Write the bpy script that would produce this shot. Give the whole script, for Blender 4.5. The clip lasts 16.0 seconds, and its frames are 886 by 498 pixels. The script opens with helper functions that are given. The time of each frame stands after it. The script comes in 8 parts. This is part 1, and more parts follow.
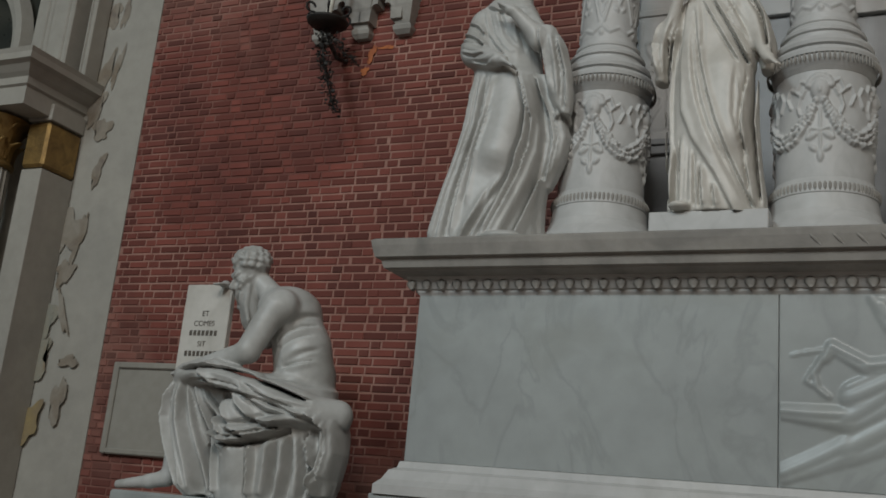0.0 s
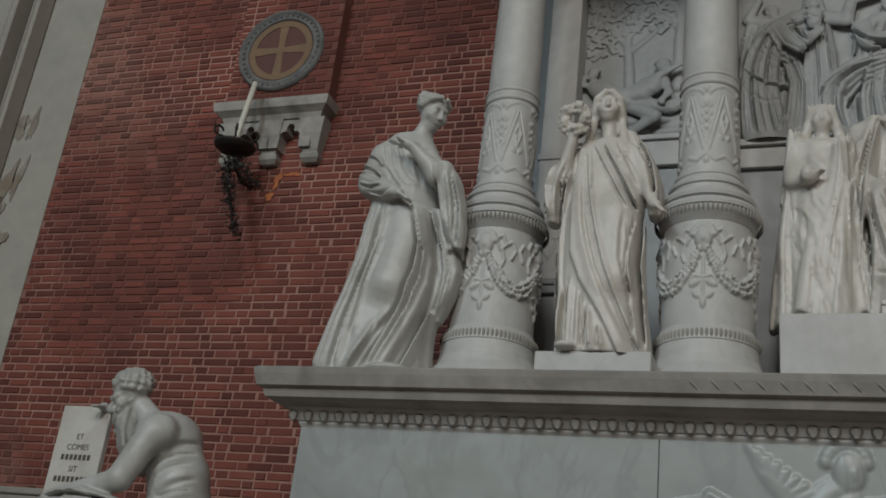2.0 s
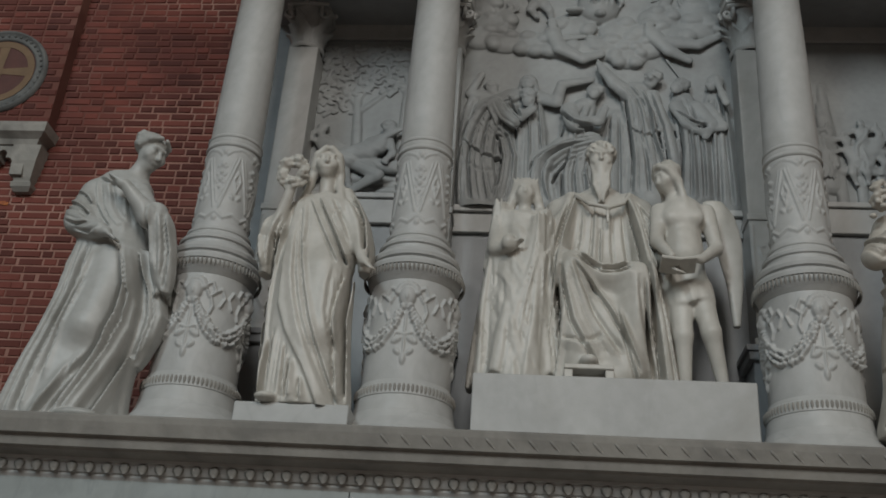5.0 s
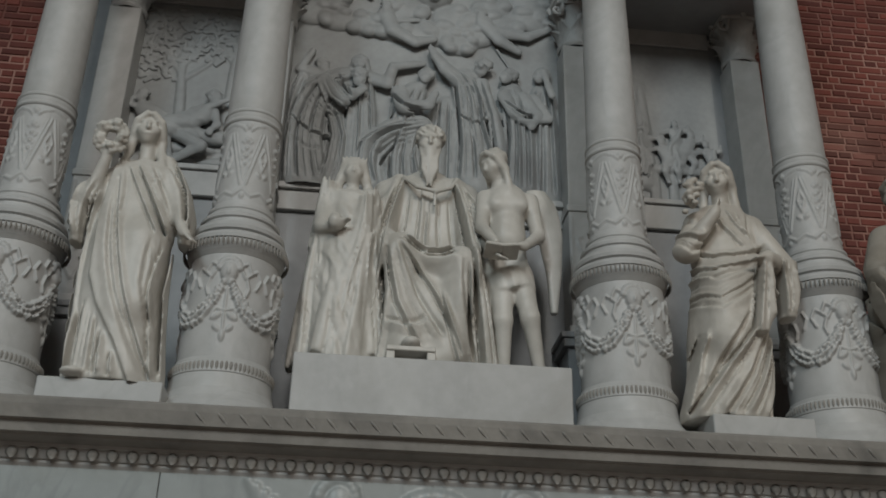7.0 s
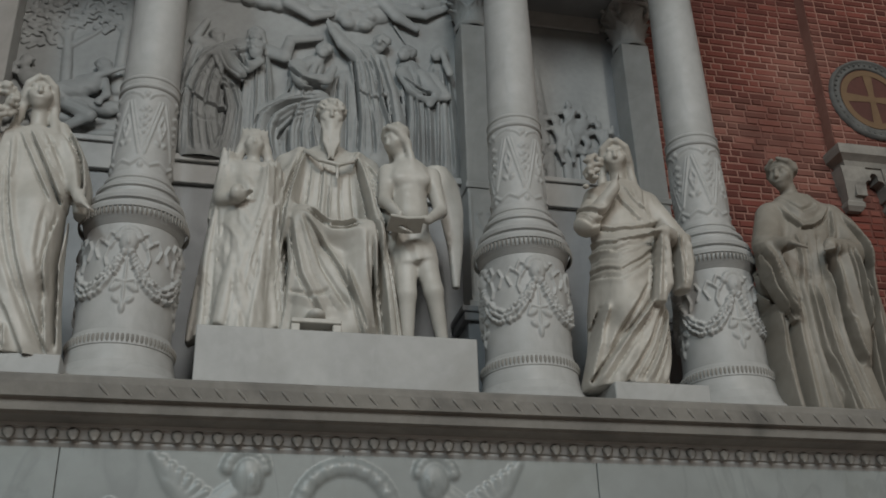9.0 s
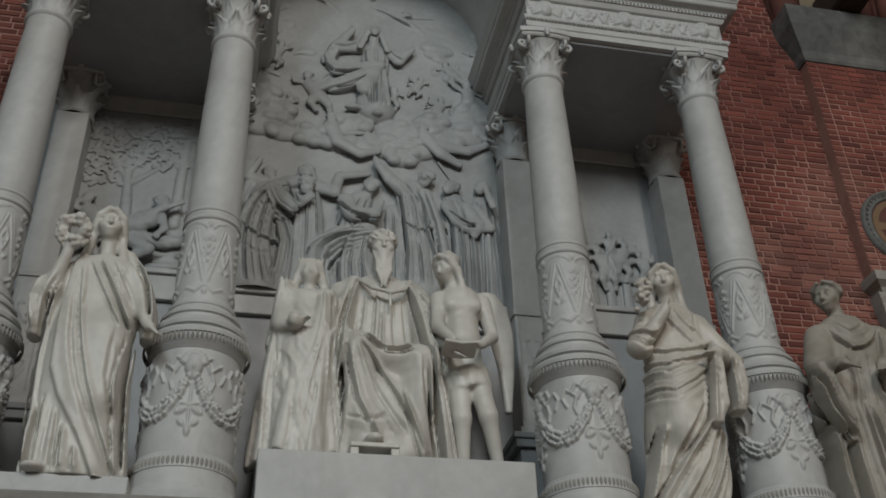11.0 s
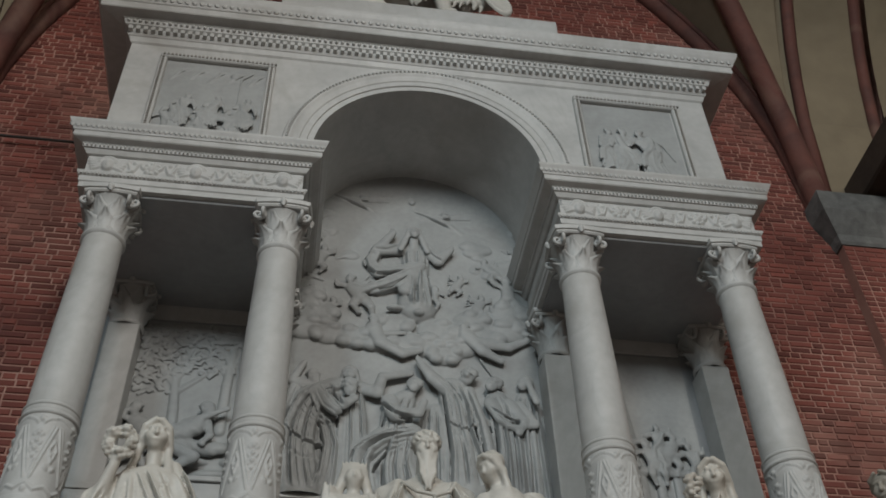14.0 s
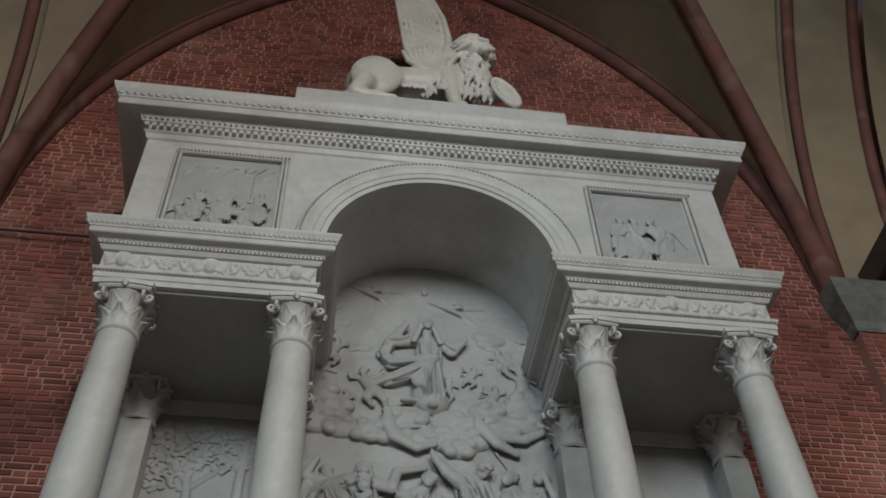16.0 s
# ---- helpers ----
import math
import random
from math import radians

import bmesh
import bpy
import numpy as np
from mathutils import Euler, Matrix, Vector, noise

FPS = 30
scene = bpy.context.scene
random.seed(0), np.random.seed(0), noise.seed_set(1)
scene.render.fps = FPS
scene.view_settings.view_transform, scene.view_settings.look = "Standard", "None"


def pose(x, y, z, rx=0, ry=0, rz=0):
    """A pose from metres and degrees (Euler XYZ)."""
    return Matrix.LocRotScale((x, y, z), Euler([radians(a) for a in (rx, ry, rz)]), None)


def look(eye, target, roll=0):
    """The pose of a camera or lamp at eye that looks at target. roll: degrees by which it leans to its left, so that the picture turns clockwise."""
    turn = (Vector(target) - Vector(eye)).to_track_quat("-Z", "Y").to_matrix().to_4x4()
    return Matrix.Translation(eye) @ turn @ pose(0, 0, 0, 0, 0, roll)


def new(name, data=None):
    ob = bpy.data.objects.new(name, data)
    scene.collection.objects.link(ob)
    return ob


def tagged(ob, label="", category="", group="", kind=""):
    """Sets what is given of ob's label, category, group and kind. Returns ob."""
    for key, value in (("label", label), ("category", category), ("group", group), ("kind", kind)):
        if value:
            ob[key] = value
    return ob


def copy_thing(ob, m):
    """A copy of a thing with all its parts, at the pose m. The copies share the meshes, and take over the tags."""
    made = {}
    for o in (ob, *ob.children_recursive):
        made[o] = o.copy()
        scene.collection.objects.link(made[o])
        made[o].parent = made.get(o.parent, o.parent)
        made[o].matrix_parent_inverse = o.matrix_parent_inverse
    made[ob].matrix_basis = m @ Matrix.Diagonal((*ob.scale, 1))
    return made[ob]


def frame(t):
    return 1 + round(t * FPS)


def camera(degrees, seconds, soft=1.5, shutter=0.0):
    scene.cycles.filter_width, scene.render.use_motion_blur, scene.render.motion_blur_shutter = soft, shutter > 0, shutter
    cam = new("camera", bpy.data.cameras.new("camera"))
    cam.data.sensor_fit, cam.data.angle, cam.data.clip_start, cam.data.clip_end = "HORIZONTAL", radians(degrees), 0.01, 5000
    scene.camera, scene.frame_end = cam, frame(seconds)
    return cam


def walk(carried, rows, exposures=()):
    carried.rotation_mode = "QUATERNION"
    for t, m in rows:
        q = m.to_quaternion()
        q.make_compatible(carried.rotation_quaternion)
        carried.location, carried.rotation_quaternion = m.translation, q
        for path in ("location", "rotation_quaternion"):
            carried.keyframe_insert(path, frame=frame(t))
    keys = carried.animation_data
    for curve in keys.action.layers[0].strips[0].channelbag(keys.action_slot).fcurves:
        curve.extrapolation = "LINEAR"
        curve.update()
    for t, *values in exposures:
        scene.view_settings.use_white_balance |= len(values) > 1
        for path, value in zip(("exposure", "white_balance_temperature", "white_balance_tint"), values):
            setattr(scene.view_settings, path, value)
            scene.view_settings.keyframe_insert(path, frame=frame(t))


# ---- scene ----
cam = camera(47.0, 16.0, soft=1.75)
ROWS = [
    (0, (-0.907, -7.344, 1.395), (-1.728, -5.592, 1.901), 5.4),
    (0.5, (-0.833, -7.284, 1.4), (-1.637, -5.549, 1.989), 5.9),
    (1, (-0.777, -7.246, 1.412), (-1.553, -5.524, 2.07), 6.4),
    (1.5, (-0.749, -7.216, 1.427), (-1.48, -5.498, 2.144), 6.7),
    (2, (-0.735, -7.207, 1.435), (-1.405, -5.485, 2.2), 6.9),
    (2.5, (-0.718, -7.22, 1.433), (-1.309, -5.482, 2.228), 7.0),
    (3, (-0.675, -7.253, 1.431), (-1.158, -5.495, 2.254), 6.6),
    (3.5, (-0.613, -7.261, 1.443), (-1.016, -5.497, 2.296), 6.0),
    (4, (-0.548, -7.261, 1.452), (-0.882, -5.497, 2.333), 5.9),
    (4.5, (-0.511, -7.252, 1.452), (-0.787, -5.489, 2.355), 4.6),
    (5, (-0.476, -7.246, 1.448), (-0.665, -5.467, 2.342), 4.2),
    (5.2, (-0.471, -7.245, 1.446), (-0.614, -5.457, 2.33), 3.9),
    (7.5, (-0.577, -7.145, 1.44), (-0.331, -5.366, 2.32), 1.5),
    (8, (-0.612, -7.131, 1.43), (-0.29, -5.357, 2.295), 1.0),
    (8.2, (-0.637, -7.124, 1.424), (-0.287, -5.351, 2.282), 0.1),
    (10.3, (-0.997, -7.012, 1.157), (-0.547, -5.331, 2.143), -2.4),
    (10.5, (-1.024, -7.016, 1.15), (-0.599, -5.349, 2.172), -2.1),
    (11, (-1.063, -7.061, 1.134), (-0.695, -5.442, 2.249), -2.0),
    (11.5, (-1.073, -7.126, 1.122), (-0.762, -5.545, 2.307), -1.5),
    (12, (-1.069, -7.167, 1.117), (-0.798, -5.62, 2.356), -1.1),
    (12.5, (-1.062, -7.174, 1.122), (-0.817, -5.661, 2.407), -0.9),
    (13, (-1.054, -7.182, 1.126), (-0.812, -5.71, 2.458), -1.1),
    (13.5, (-1.039, -7.188, 1.127), (-0.797, -5.753, 2.499), -1.6),
    (14, (-1.028, -7.183, 1.136), (-0.784, -5.781, 2.541), -2.1),
    (14.5, (-1.034, -7.177, 1.148), (-0.801, -5.804, 2.584), -2.2),
    (15, (-1.043, -7.191, 1.16), (-0.819, -5.85, 2.627), -2.1),
    (15.5, (-1.049, -7.207, 1.172), (-0.831, -5.895, 2.666), -2.1),
    (16, (-1.054, -7.219, 1.183), (-0.845, -5.935, 2.703), -2.2),
]
walk(cam, [(t, look(eye, target, roll)) for t, eye, target, roll in ROWS],
     exposures=[(0.0, -0.23), (5.0, -0.38), (10.5, -0.32), (13.0, -0.17), (16.0, -0.04)])

# ---- light ----
world = bpy.data.worlds.new("world")
scene.world = world
world.use_nodes = True
world.node_tree.nodes["Background"].inputs[0].default_value = (0.75, 0.8, 0.9, 1)
world.node_tree.nodes["Background"].inputs[1].default_value = 0.04


def window_light(x, y, z, w, h, power, target, tint):
    lamp = bpy.data.lights.new("window_light", "AREA")
    lamp.shape, lamp.size, lamp.size_y, lamp.energy, lamp.color = "RECTANGLE", w, h, power, tint
    ob = new("window_light", lamp)
    ob.matrix_world = look((x, y, z), target)
    return ob


DAY = (0.79, 0.94, 1.0)
window_light(-9.0, -21.8, 15.4, 3.0, 7.0, 2000, (-9.0, 0, 9), DAY)
window_light(0.5, -21.8, 15.4, 3.0, 7.0, 2000, (0.5, 0, 9), (1.0, 0.98, 0.94))
window_light(10.0, -21.8, 15.4, 3.0, 7.0, 1150, (10.0, 0, 9), (1.0, 0.93, 0.82))


# ---- materials ----
def mat(name, base, second=None, scale=3.0, rough=0.5, bump=0.1, bump_scale=60.0, metal=0.0, veins=0.0, vary=0.0, island=0.0, dirt=None, dirt_scale=1.3, dirt_at=(0.55, 0.75), spec=0.4):
    m = bpy.data.materials.new(name)
    m.use_nodes = True
    nt = m.node_tree
    n, lk = nt.nodes, nt.links
    p = n["Principled BSDF"]
    co = n.new("ShaderNodeTexCoord").outputs["Object"]
    if island:
        co = n.new("ShaderNodeNewGeometry").outputs["Position"]
    second = second or tuple(c * 0.82 for c in base)

    def noise_tex(sc, detail, distort=0.0):
        t = n.new("ShaderNodeTexNoise")
        t.inputs["Scale"].default_value, t.inputs["Detail"].default_value, t.inputs["Distortion"].default_value = sc, detail, distort
        lk.new(co, t.inputs["Vector"])
        return t.outputs["Fac"]

    def ramp(fac, a, b):
        r = n.new("ShaderNodeMapRange")
        r.inputs["From Min"].default_value, r.inputs["From Max"].default_value = a, b
        lk.new(fac, r.inputs["Value"])
        return r.outputs["Result"]

    def mix(fac, a, b, mode="MIX"):
        x = n.new("ShaderNodeMix")
        x.data_type, x.blend_type = "RGBA", mode
        for s, v in ((x.inputs["Factor"], fac), (x.inputs["A"], a), (x.inputs["B"], b)):
            if isinstance(v, (int, float)):
                s.default_value = v
            elif isinstance(v, tuple):
                s.default_value = (*v, 1)
            else:
                lk.new(v, s)
        return x.outputs["Result"]

    col = mix(ramp(noise_tex(scale, 8, 0.6), 0.3, 0.7), base, second)
    col = mix(ramp(noise_tex(scale * 7, 5), 0.35, 0.75), col, mix(1.0, col, (0.9, 0.9, 0.89), "MULTIPLY"))
    if veins:
        t = n.new("ShaderNodeTexNoise")
        t.inputs["Scale"].default_value, t.inputs["Detail"].default_value, t.inputs["Distortion"].default_value = 1.4, 6, 1.6
        mp = n.new("ShaderNodeMapping")
        mp.inputs["Scale"].default_value, mp.inputs["Rotation"].default_value = (1.0, 1.0, 0.45), (0.2, 0.5, 0.3)
        lk.new(co, mp.inputs["Vector"])
        lk.new(mp.outputs[0], t.inputs["Vector"])
        d = n.new("ShaderNodeMath")
        d.operation = "SUBTRACT"
        d.inputs[1].default_value = 0.5
        lk.new(t.outputs["Fac"], d.inputs[0])
        ab = n.new("ShaderNodeMath")
        ab.operation = "ABSOLUTE"
        lk.new(d.outputs[0], ab.inputs[0])
        v = n.new("ShaderNodeMapRange")
        v.inputs["From Min"].default_value, v.inputs["From Max"].default_value = 0.0, 0.035
        v.inputs["To Min"].default_value, v.inputs["To Max"].default_value = veins, 0.0
        lk.new(ab.outputs[0], v.inputs["Value"])
        col = mix(v.outputs["Result"], col, tuple(c * 0.62 for c in base))
    if dirt:
        col = mix(ramp(noise_tex(dirt_scale, 7, 0.8), *dirt_at), col, dirt)
    if vary or island:
        h = n.new("ShaderNodeHueSaturation")
        rnd = n.new("ShaderNodeNewGeometry").outputs["Random Per Island"] if island else n.new("ShaderNodeObjectInfo").outputs["Random"]
        r = n.new("ShaderNodeMapRange")
        k = island or vary
        r.inputs["To Min"].default_value, r.inputs["To Max"].default_value = 1 - k, 1 + k
        lk.new(rnd, r.inputs["Value"])
        lk.new(r.outputs["Result"], h.inputs["Value"])
        lk.new(col, h.inputs["Color"])
        col = h.outputs["Color"]
    lk.new(col, p.inputs["Base Color"])
    p.inputs["Metallic"].default_value = metal
    p.inputs["Specular IOR Level"].default_value = spec
    rr = n.new("ShaderNodeMapRange")
    rr.inputs["To Min"].default_value, rr.inputs["To Max"].default_value = max(rough - 0.12, 0.05), min(rough + 0.12, 1)
    lk.new(noise_tex(scale * 5, 4), rr.inputs["Value"])
    lk.new(rr.outputs["Result"], p.inputs["Roughness"])
    if bump:
        b = n.new("ShaderNodeBump")
        b.inputs["Strength"].default_value, b.inputs["Distance"].default_value = bump, 0.01
        lk.new(noise_tex(bump_scale, 6), b.inputs["Height"])
        lk.new(b.outputs[0], p.inputs["Normal"])
    return m


MARBLE = mat("architectural_marble", (0.50, 0.50, 0.49), (0.41, 0.41, 0.405), 1.6, 0.5, 0.06, veins=0.2, dirt=(0.32, 0.31, 0.29), dirt_scale=0.9)
SLAB = mat("veined_slab_marble", (0.34, 0.365, 0.36), (0.29, 0.31, 0.31), 1.1, 0.35, 0.03, veins=0.38, dirt=(0.27, 0.285, 0.27), dirt_scale=1.8)
STATUE = mat("statuary_marble", (0.59, 0.57, 0.53), (0.49, 0.47, 0.43), 2.2, 0.42, 0.03, 70, dirt=(0.36, 0.34, 0.30), dirt_scale=2.0, dirt_at=(0.52, 0.8))
WARMSTATUE = mat("warm_statuary_marble", (0.57, 0.54, 0.49), (0.46, 0.43, 0.385), 2.2, 0.42, 0.03, 70, dirt=(0.32, 0.29, 0.25), dirt_scale=2.4, dirt_at=(0.48, 0.75))
COOLSTATUE = mat("cool_statuary_marble", (0.49, 0.49, 0.475), (0.40, 0.40, 0.385), 2.4, 0.42, 0.04, 70, dirt=(0.30, 0.295, 0.275), dirt_scale=2.6, dirt_at=(0.5, 0.76))
DIRTYSTATUE = mat("soiled_statuary_marble", (0.35, 0.32, 0.28), (0.26, 0.24, 0.205), 2.2, 0.5, 0.05, 70, dirt=(0.19, 0.165, 0.135), dirt_scale=2.4, dirt_at=(0.46, 0.75))
RELIEF = mat("relief_marble", (0.36, 0.37, 0.37), (0.30, 0.31, 0.31), 2.5, 0.5, 0.05, dirt=(0.24, 0.24, 0.235), dirt_scale=1.6)
# darker copy of the marble, with the shade of recesses and soffits in its colour
SHADEMARBLE = mat("shaded_recess_marble", (0.30, 0.31, 0.32), (0.25, 0.26, 0.27), 1.5, 0.45, 0.04, veins=0.15)
LEDGE = mat("weathered_ledge_stone", (0.31, 0.295, 0.27), (0.22, 0.21, 0.195), 3.0, 0.7, 0.2, 40, dirt=(0.15, 0.145, 0.135), dirt_scale=2.0)
BRICK = mat("painted_red_brick", (0.185, 0.05, 0.036), (0.115, 0.034, 0.027), 0.9, 0.8, 0.4, 45, island=0.36, dirt=(0.22, 0.105, 0.082), dirt_scale=0.4, dirt_at=(0.5, 0.7))
BRICKPIECE = mat("painted_red_brick_piece", (0.185, 0.05, 0.036), (0.115, 0.034, 0.027), 0.9, 0.8, 0.4, 45, vary=0.3)
MORTAR = mat("pale_red_mortar", (0.40, 0.235, 0.19), (0.25, 0.115, 0.09), 0.9, 0.9, 0.4, 50, dirt=(0.15, 0.06, 0.047), dirt_scale=0.55, dirt_at=(0.45, 0.62))
RIBBRICK = mat("dark_red_rib_brick", (0.125, 0.045, 0.034), (0.07, 0.029, 0.024), 2.0, 0.8, 0.4, 25, dirt=(0.17, 0.10, 0.075), dirt_scale=1.0)
PLASTER = mat("ochre_vault_plaster", (0.21, 0.17, 0.115), (0.155, 0.125, 0.085), 0.6, 0.9, 0.2, 20, dirt=(0.10, 0.078, 0.052), dirt_scale=0.5)
FRESCOGROUND = mat("grey_fresco_plaster", (0.36, 0.34, 0.30), (0.30, 0.285, 0.255), 1.2, 0.9, 0.15, 25)
FRESCO = mat("faded_fresco", (0.19, 0.15, 0.11), (0.30, 0.275, 0.235), 3.5, 0.9, 0.15, 25, dirt=(0.16, 0.13, 0.11), dirt_scale=5)
STONE = mat("grey_istrian_stone", (0.36, 0.34, 0.31), (0.25, 0.24, 0.22), 3.0, 0.75, 0.3, 35, dirt=(0.14, 0.13, 0.12), dirt_scale=2.0)
DARKSTONE = mat("dark_carved_stone", (0.16, 0.16, 0.155), (0.09, 0.09, 0.088), 6.0, 0.7, 0.3, 40)
PLAQUE = mat("dull_plaque_stone", (0.30, 0.285, 0.25), (0.26, 0.245, 0.215), 1.5, 0.7, 0.1, 40)
GOLD = mat("aged_gilding", (0.36, 0.23, 0.08), (0.2, 0.125, 0.05), 8.0, 0.5, 0.4, 40, metal=0.6)
IRON = mat("black_iron", (0.012, 0.011, 0.010), (0.02, 0.016, 0.013), 10, 0.6, 0.2)
WOOD = mat("dark_beam_wood", (0.035, 0.024, 0.018), (0.05, 0.034, 0.024), 4, 0.75, 0.3, 30)
WAX = mat("dull_white_wax", (0.62, 0.60, 0.53), None, 5, 0.5, 0.05)
ROUNDEL = mat("dark_red_painted_disc", (0.12, 0.045, 0.035), (0.085, 0.035, 0.03), 4, 0.6, 0.1)
OCHRE = mat("ochre_paint", (0.2, 0.125, 0.07), None, 6, 0.6, 0.1)
INK = mat("engraved_letter_paint", (0.10, 0.085, 0.07), None, 20, 0.8, 0.05)
PAINTING = mat("dark_altar_painting", (0.018, 0.022, 0.02), (0.05, 0.05, 0.04), 2, 0.3, 0.02)
FLOOR = mat("stone_floor", (0.34, 0.27, 0.23), (0.24, 0.19, 0.165), 0.8, 0.5, 0.1)
NAVE = mat("nave_plaster", (0.30, 0.28, 0.25), None, 0.5, 0.9, 0.1)


# ---- mesh helpers ----
def put(name, me, material, parent=None, label="", smooth=False):
    me.materials.append(material)
    if smooth:
        me.polygons.foreach_set("use_smooth", [True] * len(me.polygons))
    ob = new(name, me)
    ob.parent = parent
    if label:
        ob["label"] = label
    return ob


def part(name, bm, material, parent=None, label="", smooth=False):
    me = bpy.data.meshes.new(name)
    bm.to_mesh(me)
    bm.free()
    return put(name, me, material, parent, label, smooth)


def raw(name, verts, faces):
    me = bpy.data.meshes.new(name)
    me.from_pydata([tuple(v) for v in verts], [], [tuple(f) for f in faces])
    me.validate()
    me.update()
    return me


def holder(name, x, y, z, **tags):
    ob = new(name)
    ob.location = (x, y, z)
    return tagged(ob, **tags)


def boxes(items, bevel=0.006):
    bm = bmesh.new()
    for x0, x1, y0, y1, z0, z1 in items:
        r = bmesh.ops.create_cube(bm, size=1.0, matrix=Matrix.LocRotScale(((x0 + x1) / 2, (y0 + y1) / 2, (z0 + z1) / 2), None, (x1 - x0, y1 - y0, z1 - z0)))
        if bevel:
            es = list({e for v in r["verts"] for e in v.link_edges})
            bmesh.ops.bevel(bm, geom=es, offset=bevel, segments=1, affect="EDGES")
    return bm


def grid_faces(n, m, wrap=False):
    i, j = np.meshgrid(np.arange(n - 1), np.arange(m if wrap else m - 1), indexing="ij")
    k = (j + 1) % m
    return np.stack([i * m + j, i * m + k, (i + 1) * m + k, (i + 1) * m + j], -1).reshape(-1, 4)


def sheet(name, P, wrap=False):
    return raw(name, P.reshape(-1, 3), grid_faces(P.shape[0], P.shape[1], wrap))


def lathe(name, profile, seg=48, sharp=False):
    """A turned shape; sharp keeps the edges of its mouldings crisp."""
    if sharp:
        pr = np.array(profile, float)
        a = np.linspace(0, 2 * np.pi, seg, endpoint=False)
        vs, fs = [], []
        for i in range(len(pr) - 1):
            fs += [tuple(q + len(vs)) for q in grid_faces(2, seg, True)]
            vs += [(r * math.cos(t), r * math.sin(t), z) for r, z in pr[i:i + 2] for t in a]
        return raw(name, vs, fs)
    a = np.linspace(0, 2 * np.pi, seg, endpoint=False)
    pr = np.array(profile, float)
    P = np.stack([pr[:, :1] * np.cos(a), pr[:, :1] * np.sin(a), np.repeat(pr[:, 1:], seg, 1)], -1)
    return sheet(name, P, True)


def sweep(name, pts, radius, sides=8, taper=1.0):
    pts = [Vector(p) for p in pts]
    n = len(pts)
    rings, up = [], Vector((0.3, 0.2, 1)).normalized()
    for i, p in enumerate(pts):
        d = (pts[min(i + 1, n - 1)] - pts[max(i - 1, 0)]).normalized()
        u = d.cross(up)
        u = u.normalized() if u.length > 1e-4 else Vector((1, 0, 0))
        v = d.cross(u)
        r = radius * (1 + (taper - 1) * i / max(n - 1, 1))
        rings.append([p + r * (math.cos(t) * u + math.sin(t) * v) for t in np.linspace(0, 2 * math.pi, sides, endpoint=False)])
    me_v = [c for ring in rings for c in ring]
    f = [tuple(q) for q in grid_faces(n, sides, True)] + [tuple(range(sides)), tuple(range((n - 1) * sides, n * sides))]
    return raw(name, me_v, f)


def moulding(name, profile, X, yf, yb, x_in=None):
    """A profile of (projection, height) run round the front and both ends of a block: half width X, or from x_in to X."""
    a = -X if x_in is None else x_in
    P = np.array([[(a - o, yb, z), (a - o, yf - o, z), (X + o, yf - o, z), (X + o, yb, z)] for o, z in profile], float)
    n = len(profile)
    f = [tuple(q) for q in grid_faces(n, 4)] + [tuple(range(4))[::-1], tuple(range((n - 1) * 4, n * 4))]
    f += [tuple(i * 4 for i in range(n)), tuple(i * 4 + 3 for i in range(n))[::-1]]
    return raw(name, P.reshape(-1, 3), f)


def row_of(name, proto, places):
    """Many small alike ornaments joined into one mesh: proto is (verts, faces), places are (x, y, z, scale)."""
    v0, f0 = np.array(proto[0], float), proto[1]
    vs, fs = [], []
    for k, (x, y, z, s) in enumerate(places):
        vs.append(v0 * s + (x, y, z))
        fs += [tuple(i + k * len(v0) for i in f) for f in f0]
    return raw(name, np.concatenate(vs), fs)


CUBE = ([(x, y, z) for x in (-.5, .5) for y in (-.5, .5) for z in (-.5, .5)], [(0, 1, 3, 2), (4, 6, 7, 5), (0, 4, 5, 1), (2, 3, 7, 6), (0, 2, 6, 4), (1, 5, 7, 3)])


def cube_proto(w, d, h):
    return [(x * w, y * d, z * h) for x, y, z in CUBE[0]], CUBE[1]


def egg_proto(w, d, h):
    v, f = [], []
    for i, (zz, rr) in enumerate(((-0.5, 0.25), (-0.2, 0.9), (0.2, 1.0), (0.5, 0.5))):
        for a in range(6):
            t = a * math.pi / 3
            v.append((w / 2 * rr * math.cos(t), d * rr * math.sin(t), zz * h))
    f = [tuple(q) for q in grid_faces(4, 6, True)] + [(0, 1, 2, 3, 4, 5), (18, 19, 20, 21, 22, 23)]
    return v, f


# ---- the church round the monument ----
WALL_Y, SPRING, BAY, HALF = 0.9, 10.2, 11.9, 5.24


def arch_height(x):
    return SPRING + np.sqrt(np.maximum(9.17 ** 2 - (np.minimum(np.abs(x), HALF) + 3.93) ** 2, 0))


def across(y):
    return arch_height((y + 4.85) / 5.75 * HALF)


floor = tagged(part("floor", boxes([(-26, 26, -22, 1.4, -0.55, -0.35)], 0), FLOOR), "worn stone church floor", "floor", kind="structure")
wall_main = tagged(part("wall_main", boxes([(-8.6, 26, WALL_Y, 1.5, -0.35, 19)], 0), MORTAR), "red painted brick wall with pale joints", "wall", kind="structure")
wall_fresco = tagged(part("wall_fresco", boxes([(-26, -8.602, WALL_Y - 0.012, 1.5, -0.35, 19)], 0), FRESCOGROUND), "grey plaster wall with fresco remnants", "wall", kind="structure")
tagged(part("wall_west", boxes([(-26.4, -26, -22, 1.5, -0.35, 24)], 0), NAVE), "plain plastered church wall", "wall", kind="structure")
tagged(part("wall_east", boxes([(26, 26.4, -22, 1.5, -0.35, 24)], 0), NAVE), "plain plastered church wall", "wall", kind="structure")
